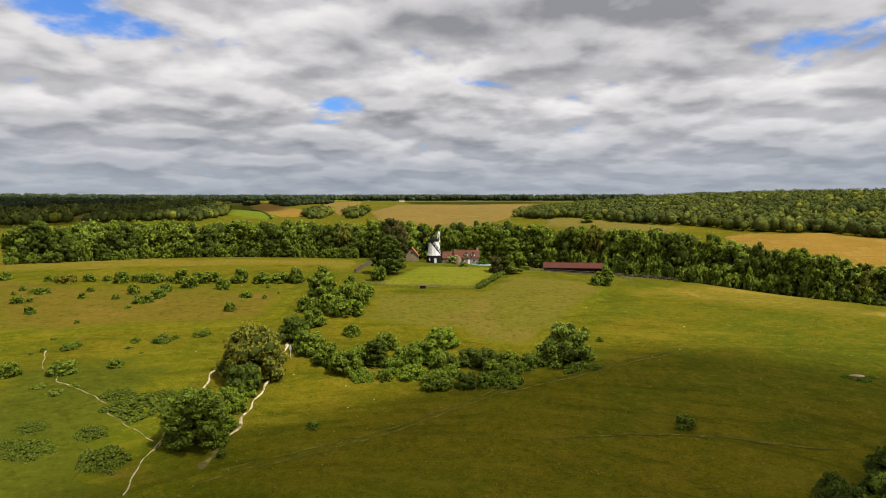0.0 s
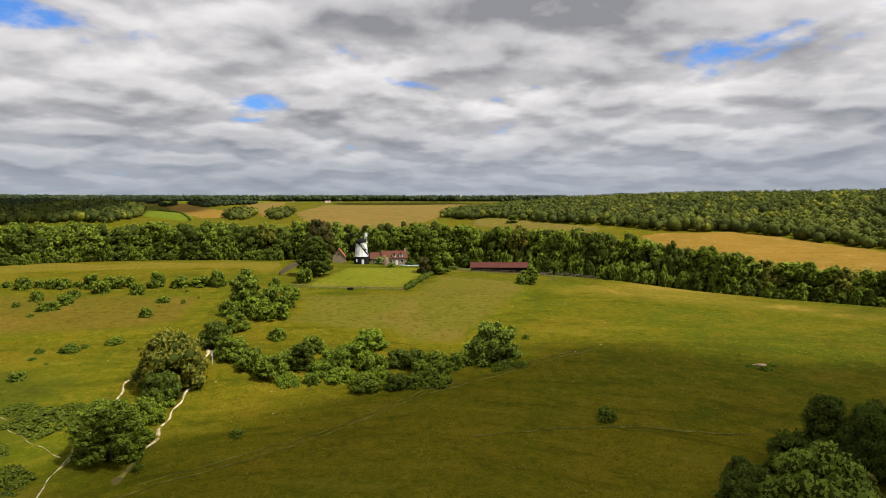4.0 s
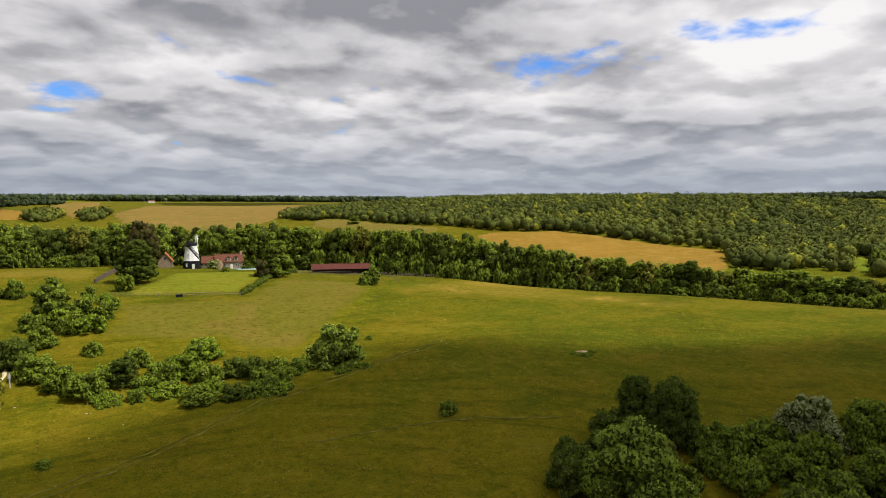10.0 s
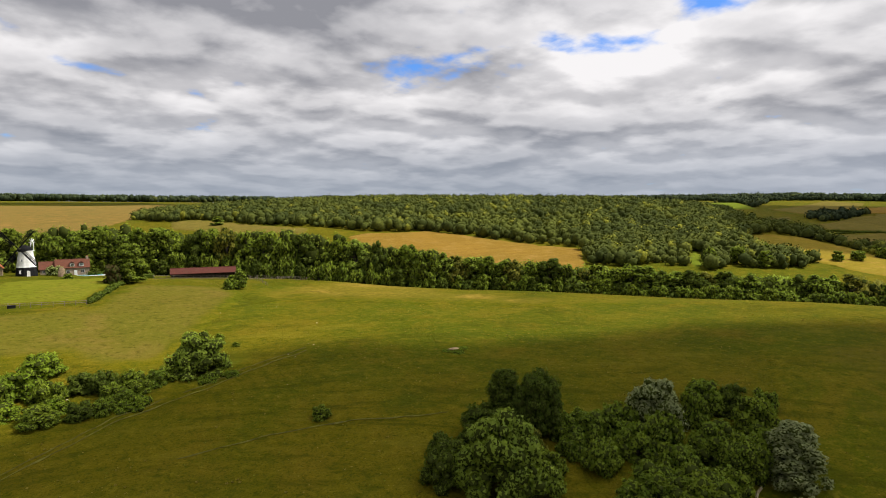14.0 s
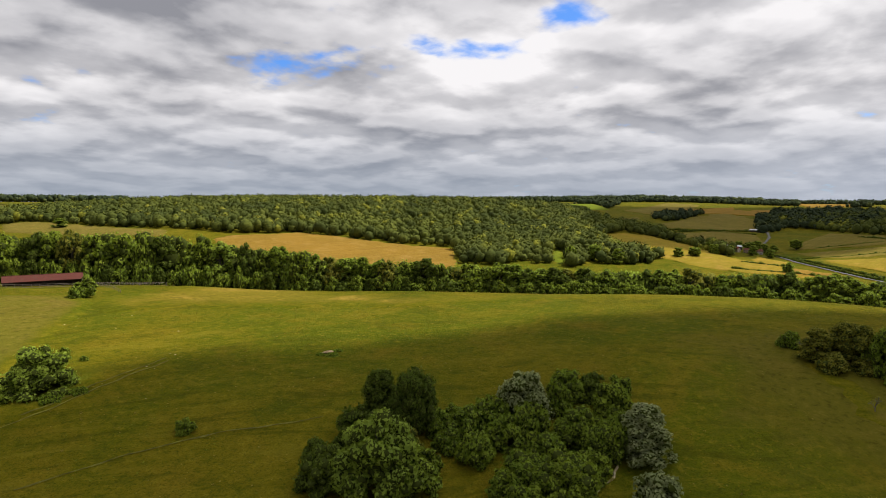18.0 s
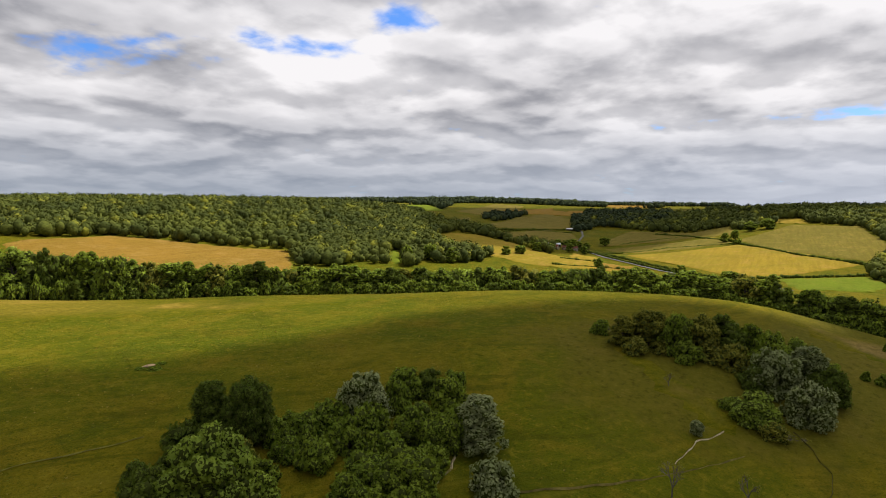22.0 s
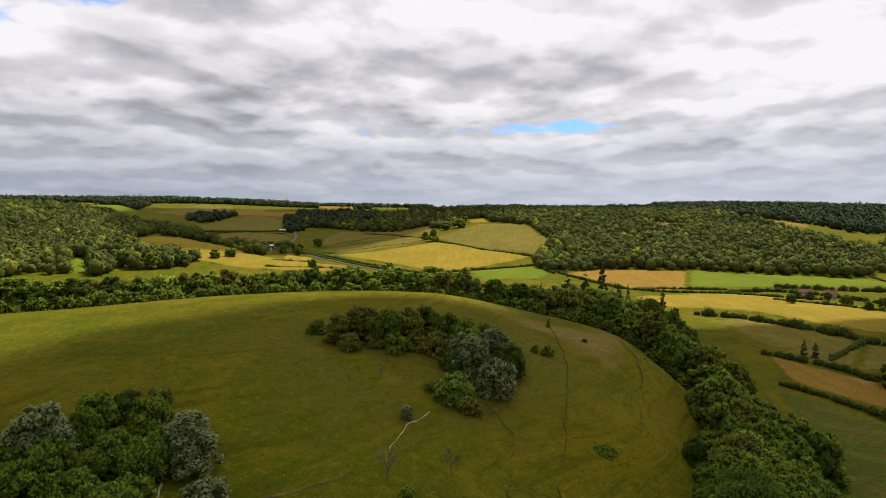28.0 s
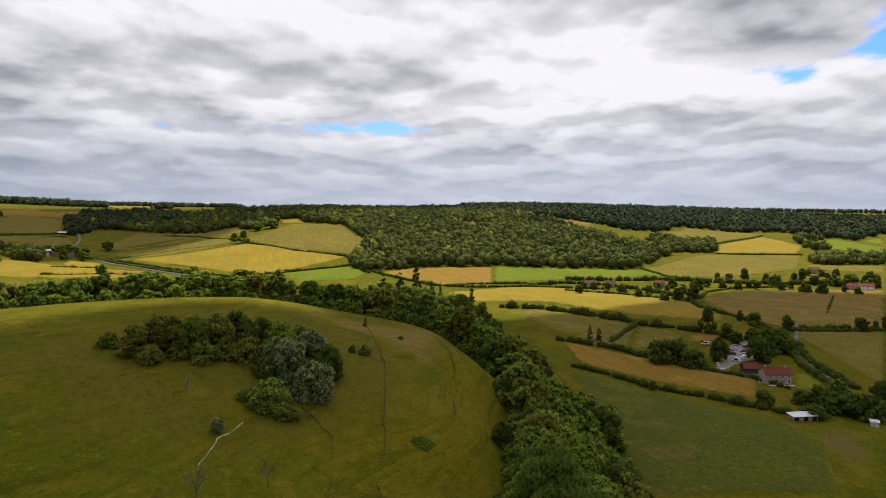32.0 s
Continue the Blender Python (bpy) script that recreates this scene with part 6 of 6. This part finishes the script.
# mill cottage, garage, pool, stump
cottage("cottage", 10.4, 271.5, 0, 10.8, 6.0, 3.2, 6.0, BRICK, DARK_TILE, "flint and brick cottage with red-brown tile roof and dormers",
        [(-3.9, 1.1, 1.2, 1.2), (-1.6, 1.1, 1.2, 1.2), (3.2, 1.1, 1.2, 1.2)], [(0.9, 1.0, 2.05, WHITE_PAINT)], (4.9,), (-0.2, 2.8))
cottage("cottage_wing", 2.4, 272.4, 0, 5.0, 5.0, 2.5, 4.9, BRICK, DARK_TILE, "low brick wing with tiled roof beside the cottage", [(-1.2, 1.0, 1.0, 1.0)])
garage = cottage("garage", -14.0, 272.5, 90, 6.5, 5.4, 3.0, 6.2, TAN_WOOD, ORANGE_TILE, "pale timber garage with orange tiled roof", [])
part("garage_door", slab(-3.33, -1.9, 0.0, -3.27, 1.9, 2.3, 0.01), TAN_WOOD, garage)
part("gable_window", slab(-3.33, -0.4, 3.6, -3.28, 0.4, 4.5), GLASS, garage)
pool = thing("swimming_pool", 14.6, 264.4, 15, "turquoise outdoor swimming pool with pale paved rim", "pool")
part("rim", slab(-6.6, -2.6, -0.2, 6.6, 2.6, 0.30, 0.04), CONCRETE, pool)
part("water", slab(-6.0, -2.0, 0.1, 6.0, 2.0, 0.31), WATER, pool)
stump = thing("tree_stump", 6.4, 259.5, 0, "tall ivy-brown tree stump on the lawn", "stump")
v, f = [], []
tube(v, f, (0, 0, 0), (0.1, 0, 2.2), 1.25, 1.1, 10)
tube(v, f, (0.1, 0, 2.2), (0.2, 0.1, 3.4), 1.1, 0.7, 10)
part("stump", mesh_of("stump", v, f, True), plain("stump_wood", (0.21, 0.15, 0.09), 0.95, 0.5, 2.0), stump)

# open-fronted barn
barn = thing("barn", 54.5, 254.8, -12, "long open-fronted barn with a red roof", "barn", sink=0.3)
part("back_wall", slab(-12, 2.9, 0, 12, 3.05, 2.7), DARK_WOOD, barn)
part("end_wall", prism([(-3, 0), (3, 0), (3, 2.7), (0, 4.4), (-3, 2.7)], -12.0, -11.8, "x"), WHITE_PAINT, barn)
part("end_wall", prism([(-3, 0), (3, 0), (3, 2.7), (0, 4.4), (-3, 2.7)], 11.8, 12.0, "x"), DARK_WOOD, barn)
roof(barn, 23.6, 6.0, 2.7, 4.4, RUST_ROOF, 0.45)
for i in range(9):
    part("post", slab(-11.6 + i * 2.9 - 0.1, -3.0, 0, -11.6 + i * 2.9 + 0.1, -2.8, 2.65), DARK_WOOD, barn)
part("beam", slab(-12, -3.05, 2.45, 12, -2.8, 2.65), DARK_WOOD, barn)

# field barn, farmhouse and sheds in the valley
cottage("farmhouse", 222.9, -212.0, 255, 11.5, 7.0, 4.4, 6.9, STONE_WALL, RED_TILE, "pale flint farmhouse with dark red tile roof",
        [(-4.3, 2.8, 1.1, 1.1), (-1.6, 2.8, 1.1, 1.1), (1.6, 2.8, 1.1, 1.1), (4.3, 2.8, 1.1, 1.1), (-4.3, 0.7, 1.3, 1.4), (1.8, 0.7, 1.3, 1.4), (4.3, 0.7, 1.3, 1.4)],
        [(-1.2, 1.1, 2.05, DARK_WOOD)], (-4.5, 4.6))
part("terrace", slab(-5.6, -0.9, -0.4, 5.6, 0.9, 0.22, 0.03), CONCRETE, thing("terrace", 217.4, -210.8, 255, "pale paved terrace before the farmhouse", "terrace"))
# closed walls coloured dark in place of the shade in its open front
shed = cottage("cart_shed", 240.0, -213.6, 255, 7.0, 5.0, 2.6, 4.6, DARK_WOOD, RED_TILE, "cart shed with a bright red roof, walls dark for its shaded front")
stable = thing("stable", 175.6, -179.8, 263, "low field stable with a pale sheet roof", "shed")
part("wall", slab(-4.8, -1.6, -0.6, 4.8, 1.6, 1.9), TAN_WOOD, stable)
part("roof", prism([(-2.2, 1.95), (2.0, 2.4), (2.0, 2.5), (-2.2, 2.05)], -5.3, 5.3, "x"), GREY_METAL, stable)
# black panels on the solid wall stand for the shade inside doorways
for dx in (-3.6, 0.0, 3.4):
    part("opening", slab(dx - 0.85, -1.66, 0.0, dx + 0.85, -1.55, 1.7), BLACK_TAR, stable)
hut = thing("hut", 165.0, -200.0, 230, "small pale field hut under the trees", "shed")
part("wall", slab(-1.2, -1.0, -0.3, 1.2, 1.0, 2.0, 0.02), CONCRETE, hut)
part("roof", prism([(-1.3, 1.95), (1.3, 2.3), (1.3, 2.4), (-1.3, 2.05)], -1.5, 1.5, "x"), GREY_METAL, hut)


def car_paint(name, col):
    m, k = material(name)
    p = k.add("ShaderNodeTexCoord").outputs["Object"]
    finish(k, k.mix(k.ramp(k.noise(p, 3.0), 0.4, 0.7), rgb(*col), rgb(*[v * 0.85 for v in col])), 0.25, spec=0.5)
    return m


PAINTS = [("white", (0.75, 0.75, 0.75)), ("silver", (0.45, 0.46, 0.48)), ("dark blue", (0.03, 0.05, 0.12)), ("dark grey", (0.05, 0.05, 0.055)), ("red", (0.35, 0.03, 0.02))]
PAINT_MATS = {n: car_paint("car_" + n.replace(" ", "_"), c) for n, c in PAINTS}


def car(x, y, turn, colour, van=False):
    root = thing("van" if van else "car", x, y, turn, colour + (" panel van parked in the farmyard" if van else " car parked in the farmyard"), "van" if van else "car", "vehicles in the farmyard", sink=-0.25)
    top = 2.1 if van else 1.45
    side = [(-2.1, 0.3), (2.1, 0.3), (2.15, 0.75), (1.2, 0.95), (0.75, top), (-1.9 if van else -1.4, top), (-2.1, 0.95)]
    part("body", prism(side, -0.85, 0.85), PAINT_MATS[colour], root)
    part("windscreen", prism([(1.22, 0.98), (1.1, 0.98), (0.70, top - 0.08), (0.82, top - 0.08)], -0.72, 0.72), GLASS, root)
    for s in (-1, 1):
        part("side_window", slab(-1.2, s * 0.86 - 0.01, 0.95, 0.75, s * 0.86 + 0.01, top - 0.15), GLASS, root)
        for wx in (-1.35, 1.3):
            bm = bmesh.new()
            bmesh.ops.create_cone(bm, cap_ends=True, segments=12, radius1=0.32, radius2=0.32, depth=0.2)
            bmesh.ops.rotate(bm, verts=bm.verts[:], cent=(0, 0, 0), matrix=Matrix.Rotation(radians(90), 3, "X"))
            part("wheel", bm, TYRE, root).location = (wx, s * 0.8, 0.32)
    return root


for i in range(13):
    t = i / 12
    car(262 + 26 * t + (i % 2) * 5.5, -229 - 25 * t + (i % 2) * 3.0, 40 + 90 * (i % 3 == 0) + i * 3, PAINTS[(i * 3) % 5][0])
car(291.8, -229.0, 70, "white", True)
car(288.5, -233.2, 72, "white", True)
car(257.1, -220.5, 20, "white", True)
car(236.5, -209.5, 60, "dark blue")
for x, y in ((294.5, -231.0), (291.5, -236.0)):
    b = thing("field_shelter", x, y, 75, "small dark wooden field shelter with red roof", "shed", "field shelters")
    part("wall", slab(-1.8, -1.4, -0.2, 1.8, 1.4, 2.0), DARK_WOOD, b)
    part("roof", prism([(-1.6, 1.95), (1.6, 2.3), (1.6, 2.4), (-1.6, 2.05)], -2.0, 2.0, "x"), RED_TILE, b)

for n, (x, y, turn, length, wall, tiles) in enumerate([(546, -293, 250, 10, STONE_WALL, DARK_TILE), (530, -361, 240, 9, BRICK, DARK_TILE), (463, -526, 225, 9, BRICK, RED_TILE), (459, -540, 222, 10, WHITE_PAINT, RED_TILE),
                                                       (586, -607, 225, 11, BRICK, DARK_TILE), (538, -310, 230, 9, BRICK, DARK_TILE), (901, 290, 280, 10, BRICK, DARK_TILE), (905, 277, 300, 9, STONE_WALL, DARK_TILE), (893, 303, 255, 9, BRICK, RED_TILE), (-165, 2440, 0, 22, WHITE_PAINT, DARK_TILE)]):
    half = length / 2 - 1.4
    far_off = n == 9
    cottage("house", x, y, turn, length, 7.0, 6.0 if far_off else 4.4, 9.0 if far_off else 6.9, wall, tiles,
            "distant white house on the skyline" if far_off else "village house with tiled roof among trees",
            [(-half, 3.0, 1.2, 1.2), (0, 3.0, 1.2, 1.2), (half, 3.0, 1.2, 1.2), (-half, 0.7, 1.3, 1.3), (half, 0.7, 1.3, 1.3)], [(0.8, 1.0, 2.05, DARK_WOOD)], (half,), (), "village houses")
for x, y, turn, length in ((920, 325, 270, 26), (1265, 390, 260, 30), (934, 318, 285, 18)):
    b = thing("farm_barn", x, y, turn, "long grey farm barn with pale sheet roof", "barn", "valley barns")
    part("wall", prism([(-5, -0.5), (5, -0.5), (5, 4), (0, 6), (-5, 4)], -length / 2, length / 2, "x"), DARK_WOOD, b)
    roof(b, length, 10.0, 4.0, 6.0, GREY_METAL, 0.3)
# storage boxes and clutter in the yard
for i, (x, y) in enumerate(((252, -206), (256, -209), (268, -216), (274, -221), (246, -203))):
    b = thing("storage_box", x, y, i * 23, "pale storage box in the farmyard", "box", "yard boxes")
    part("body", slab(-0.9, -0.6, 0, 0.9, 0.6, 1.0, 0.03), CONCRETE if i % 2 else GREY_METAL, b)
    part("lid", slab(-0.95, -0.65, 1.0, 0.95, 0.65, 1.08, 0.02), GREY_METAL, b)

# lanes
ribbon("lane", [(330, -330), (290, -290), (262.8, -265.9), (236.8, -247.7), (215.8, -237.9), (193.7, -223.7), (172, -214)], 3.4, TARMAC, "narrow grey lane between hedges", 0.1, 0.3)
ribbon("lane", [(1262, 372), (1130, 330), (1010, 305), (948, 286), (834, 213), (738, 121), (682, 57), (640, -10)], 5.5, TARMAC, "grey valley road between hedges", 0.1, 0.9)


# ---- fences, wall and posts ----
def fence(points, gap, height, label, rails=2):
    """Posts with rails between them, following the ground."""
    x0, y0 = points[0]
    root = new("fence")
    tagged(root, label, "fence")
    posts = []
    for (a, b), (c, d) in zip(points, points[1:]):
        n = max(1, round(math.hypot(c - a, d - b) / gap))
        posts += [(a + (c - a) * i / n, b + (d - b) * i / n) for i in range(n)]
    posts.append(points[-1])
    post_mesh = None
    for x, y in posts:
        if post_mesh is None:
            ob = part("post", slab(-0.07, -0.07, -0.4, 0.07, 0.07, height, 0.01), GREY_WOOD, root)
            post_mesh = ob.data
        else:
            ob = part("post", post_mesh, None, root)
        ob.location = (x, y, ground_z(x, y))
    for (a, b), (c, d) in zip(posts, posts[1:]):
        za, zb = ground_z(a, b), ground_z(c, d)
        for i in range(rails):
            h = height * (0.92 - 0.42 * i)
            v, f = [], []
            tube(v, f, (a, b, za + h), (c, d, zb + h), 0.045, 0.045, 4)
            part("rail", mesh_of("rail", v, f), GREY_WOOD, root)
    return root


fence([(-24.7, 193.7), (-12, 191.6), (0, 190.2), (10.2, 189.7)], 2.6, 1.2, "weathered post and rail fence below the garden lawn")
fence([(35, 247.5), (46, 243.5), (58, 243.0), (69.2, 243.7)], 2.6, 1.3, "grey wooden fence in front of the barn", 3)
fence([(69.2, 243.7), (76, 243.6), (83.0, 243.2), (90, 242.5), (99, 238.5)], 2.8, 1.2, "grey fence along the wood edge", 3)
fence([(66.5, 212), (68, 224), (69.2, 243.7)], 3.0, 1.1, "old wire fence down the slope", 1)
wall = new("garden_wall")
tagged(wall, "low dark flint garden wall on the slope", "wall")
for i in range(12):
    t0, t1 = i / 12, (i + 1) / 12
    ax, ay, bx, by = -31.7 + 2.3 * t0, 217.6 + 32 * t0, -31.7 + 2.3 * t1, 217.6 + 32 * t1
    za = min(ground_z(ax, ay), ground_z(bx, by))
    block = part("wall_section", slab(-0.3, -1.38, -0.5, 0.3, 1.38, 1.25 + 0.12 * (i % 3), 0.05), FLINT, wall)
    block.location = ((ax + bx) / 2, (ay + by) / 2, za)
    block.rotation_euler = (0, 0, radians(-4.1))
for x, y, h in ((-33.2, 130.1, 2.9), (-34.6, 141.0, 2.3)):
    post = thing("gate_post", x, y, 0, "grey metal gate post beside the chalk path", "post", "path gate posts")
    v, f = [], []
    tube(v, f, (0, 0, -0.3), (0, 0, h), 0.11, 0.10, 8)
    part("post", mesh_of("post", v, f), GREY_METAL, post)
    part("sign_plate", slab(-0.22, -0.14, h * 0.62, 0.22, -0.10, h * 0.9, 0.01), GREY_METAL, post)
    part("cap", slab(-0.13, -0.13, h, 0.13, 0.13, h + 0.06, 0.02), GREY_METAL, post)
trough = thing("water_trough", -6.5, 190.6, 5, "dark water trough by the fence", "trough")
part("body", slab(-0.9, -0.4, 0, 0.9, 0.4, 0.9, 0.04), BLACK_TAR, trough)
part("rim", slab(-0.95, -0.45, 0.86, 0.95, 0.45, 0.95, 0.02), DARK_WOOD, trough)
box_hedge = thing("clipped_hedge", 33.5, 251.0, -10, "clipped dark box hedge on the lawn", "hedge")
part("foliage", slab(-2.4, -0.9, 0.0, 2.4, 0.9, 1.7, 0.25), LEAF["dark"], box_hedge)
# bare chalk scrapes in the turf
SCRAPE = plain("dirty_chalk", (0.36, 0.25, 0.13), 0.95, 0.5, 1.5)
for i, (x, y, s) in enumerate([(78.3, 113.4, 1.5), (-3, 168, 1.0), (3.5, 172, 1.2), (6, 171, 0.8), (28, 133, 1.4), (24, 160, 0.7), (33, 131, 0.9)]):
    scrape = bmesh.new()
    bmesh.ops.create_icosphere(scrape, subdivisions=2, radius=1)
    for v in scrape.verts:
        v.co *= 1 + noise.noise(v.co * 2.3 + Vector((i, 0, 0))) * 0.5
        v.co = (v.co.x * s * 0.95, v.co.y * s * 0.6, v.co.z * 0.18)
    ob = part("chalk_scrape", scrape, SCRAPE)
    ob.location = (x, y, ground_z(x, y) + 0.05)
    tagged(ob, "small bare chalk scrape in the turf", "chalk", "chalk scrapes")

# ---- tussocks and flints in the turf ----
def scatter(name, count, near, far, bearings, size, mat, label, seed, stone=False):
    """Small tufts or stones strewn over a stretch of the hill, as one mesh."""
    rng = np.random.default_rng(seed)
    r = np.sqrt(rng.uniform(near ** 2, far ** 2, count * 3))
    b = np.radians(rng.uniform(bearings[0], bearings[1], count * 3))
    x, y = r * np.sin(b), r * np.cos(b)
    keep = np.array([noise.noise(Vector((px * 0.045, py * 0.045, seed))) + 0.25 * noise.noise(Vector((px * 0.3, py * 0.3, 4.0))) > -0.05 for px, py in zip(x, y)])
    x, y = x[keep][:count], y[keep][:count]
    z, n = heights(x, y), len(x)
    s = size * rng.uniform(0.5, 1.5, n)
    verts, faces = [], []
    if stone:
        v = BALL[None] * (1 + rng.uniform(-0.3, 0.3, (n, len(BALL), 1))) * s[:, None, None] * np.array([1.0, 0.8, 0.45])
        verts = (v + np.stack([x, y, z + s * 0.1], 1)[:, None, :]).reshape(-1, 3)
        faces = (BALL_FACES[None] + (np.arange(n) * len(BALL))[:, None, None]).reshape(-1, 3)
    else:
        for blade in range(4):
            t = rng.uniform(0, 6.28, n)
            lean = s * rng.uniform(0.3, 0.8, n)
            base = np.stack([x + np.cos(t) * s * 0.1, y + np.sin(t) * s * 0.1, z + 0.05], 1)
            side = np.stack([-np.sin(t), np.cos(t), np.zeros(n)], 1) * (s * 0.42)[:, None]
            out = np.stack([np.cos(t) * lean, np.sin(t) * lean, s * rng.uniform(0.35, 0.7, n)], 1)
            verts.append(np.stack([base - side, base + side, base + out + side * 0.5, base + out - side * 0.6], 1).reshape(-1, 3))
        verts = np.concatenate(verts)
        faces = np.arange(len(verts)).reshape(-1, 4)
    ob = part(name, mesh_of(name, verts.tolist(), faces.tolist()), mat)
    return tagged(ob, label, "grass" if not stone else "stones", kind="stuff")


DRY_BLADE = leaf_material("dry_blade", (0.150, 0.120, 0.018), (0.270, 0.200, 0.045), 0.5)
GREEN_BLADE = leaf_material("green_blade", (0.105, 0.115, 0.009), (0.175, 0.170, 0.014), 0.5)
scatter("tussock", 4200, 62, 262, (-42, 106), 0.20, GREEN_BLADE, "green grass tussocks on the chalk hill", 3)
scatter("tussock", 4500, 75, 262, (-42, 106), 0.22, DRY_BLADE, "straw-coloured dry grass tussocks on the hill", 8)
scatter("flint", 120, 110, 235, (-30, 22), 0.16, CHALK, "white flints lying in the turf", 5, True)


# ---- unseen clouds overhead, added to shade the land ----
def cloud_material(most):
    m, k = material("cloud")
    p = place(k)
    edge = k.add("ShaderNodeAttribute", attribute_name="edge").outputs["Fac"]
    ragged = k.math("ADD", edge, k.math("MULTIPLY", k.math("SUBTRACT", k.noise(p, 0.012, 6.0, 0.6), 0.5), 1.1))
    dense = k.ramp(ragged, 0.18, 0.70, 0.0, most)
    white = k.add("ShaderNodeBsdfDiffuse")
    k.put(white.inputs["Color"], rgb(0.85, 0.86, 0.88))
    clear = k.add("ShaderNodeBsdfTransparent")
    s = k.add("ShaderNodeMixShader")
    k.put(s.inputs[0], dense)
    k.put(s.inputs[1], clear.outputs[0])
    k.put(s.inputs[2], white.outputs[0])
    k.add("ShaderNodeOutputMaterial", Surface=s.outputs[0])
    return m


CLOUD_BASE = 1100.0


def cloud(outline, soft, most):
    """A flat-based cloud sheet out of view, added to shade a part of the land; the outline is that of its shade."""
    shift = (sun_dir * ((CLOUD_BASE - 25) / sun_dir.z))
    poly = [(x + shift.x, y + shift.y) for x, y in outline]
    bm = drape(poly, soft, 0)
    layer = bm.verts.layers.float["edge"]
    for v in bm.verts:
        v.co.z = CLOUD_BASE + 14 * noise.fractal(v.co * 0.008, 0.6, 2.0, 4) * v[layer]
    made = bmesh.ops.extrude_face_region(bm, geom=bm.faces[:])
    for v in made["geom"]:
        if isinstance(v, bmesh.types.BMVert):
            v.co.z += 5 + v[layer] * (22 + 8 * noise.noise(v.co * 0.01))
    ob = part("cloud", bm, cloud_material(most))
    return tagged(ob, "unseen flat cloud sheet added to shade the hills", "cloud", "clouds overhead", "structure")


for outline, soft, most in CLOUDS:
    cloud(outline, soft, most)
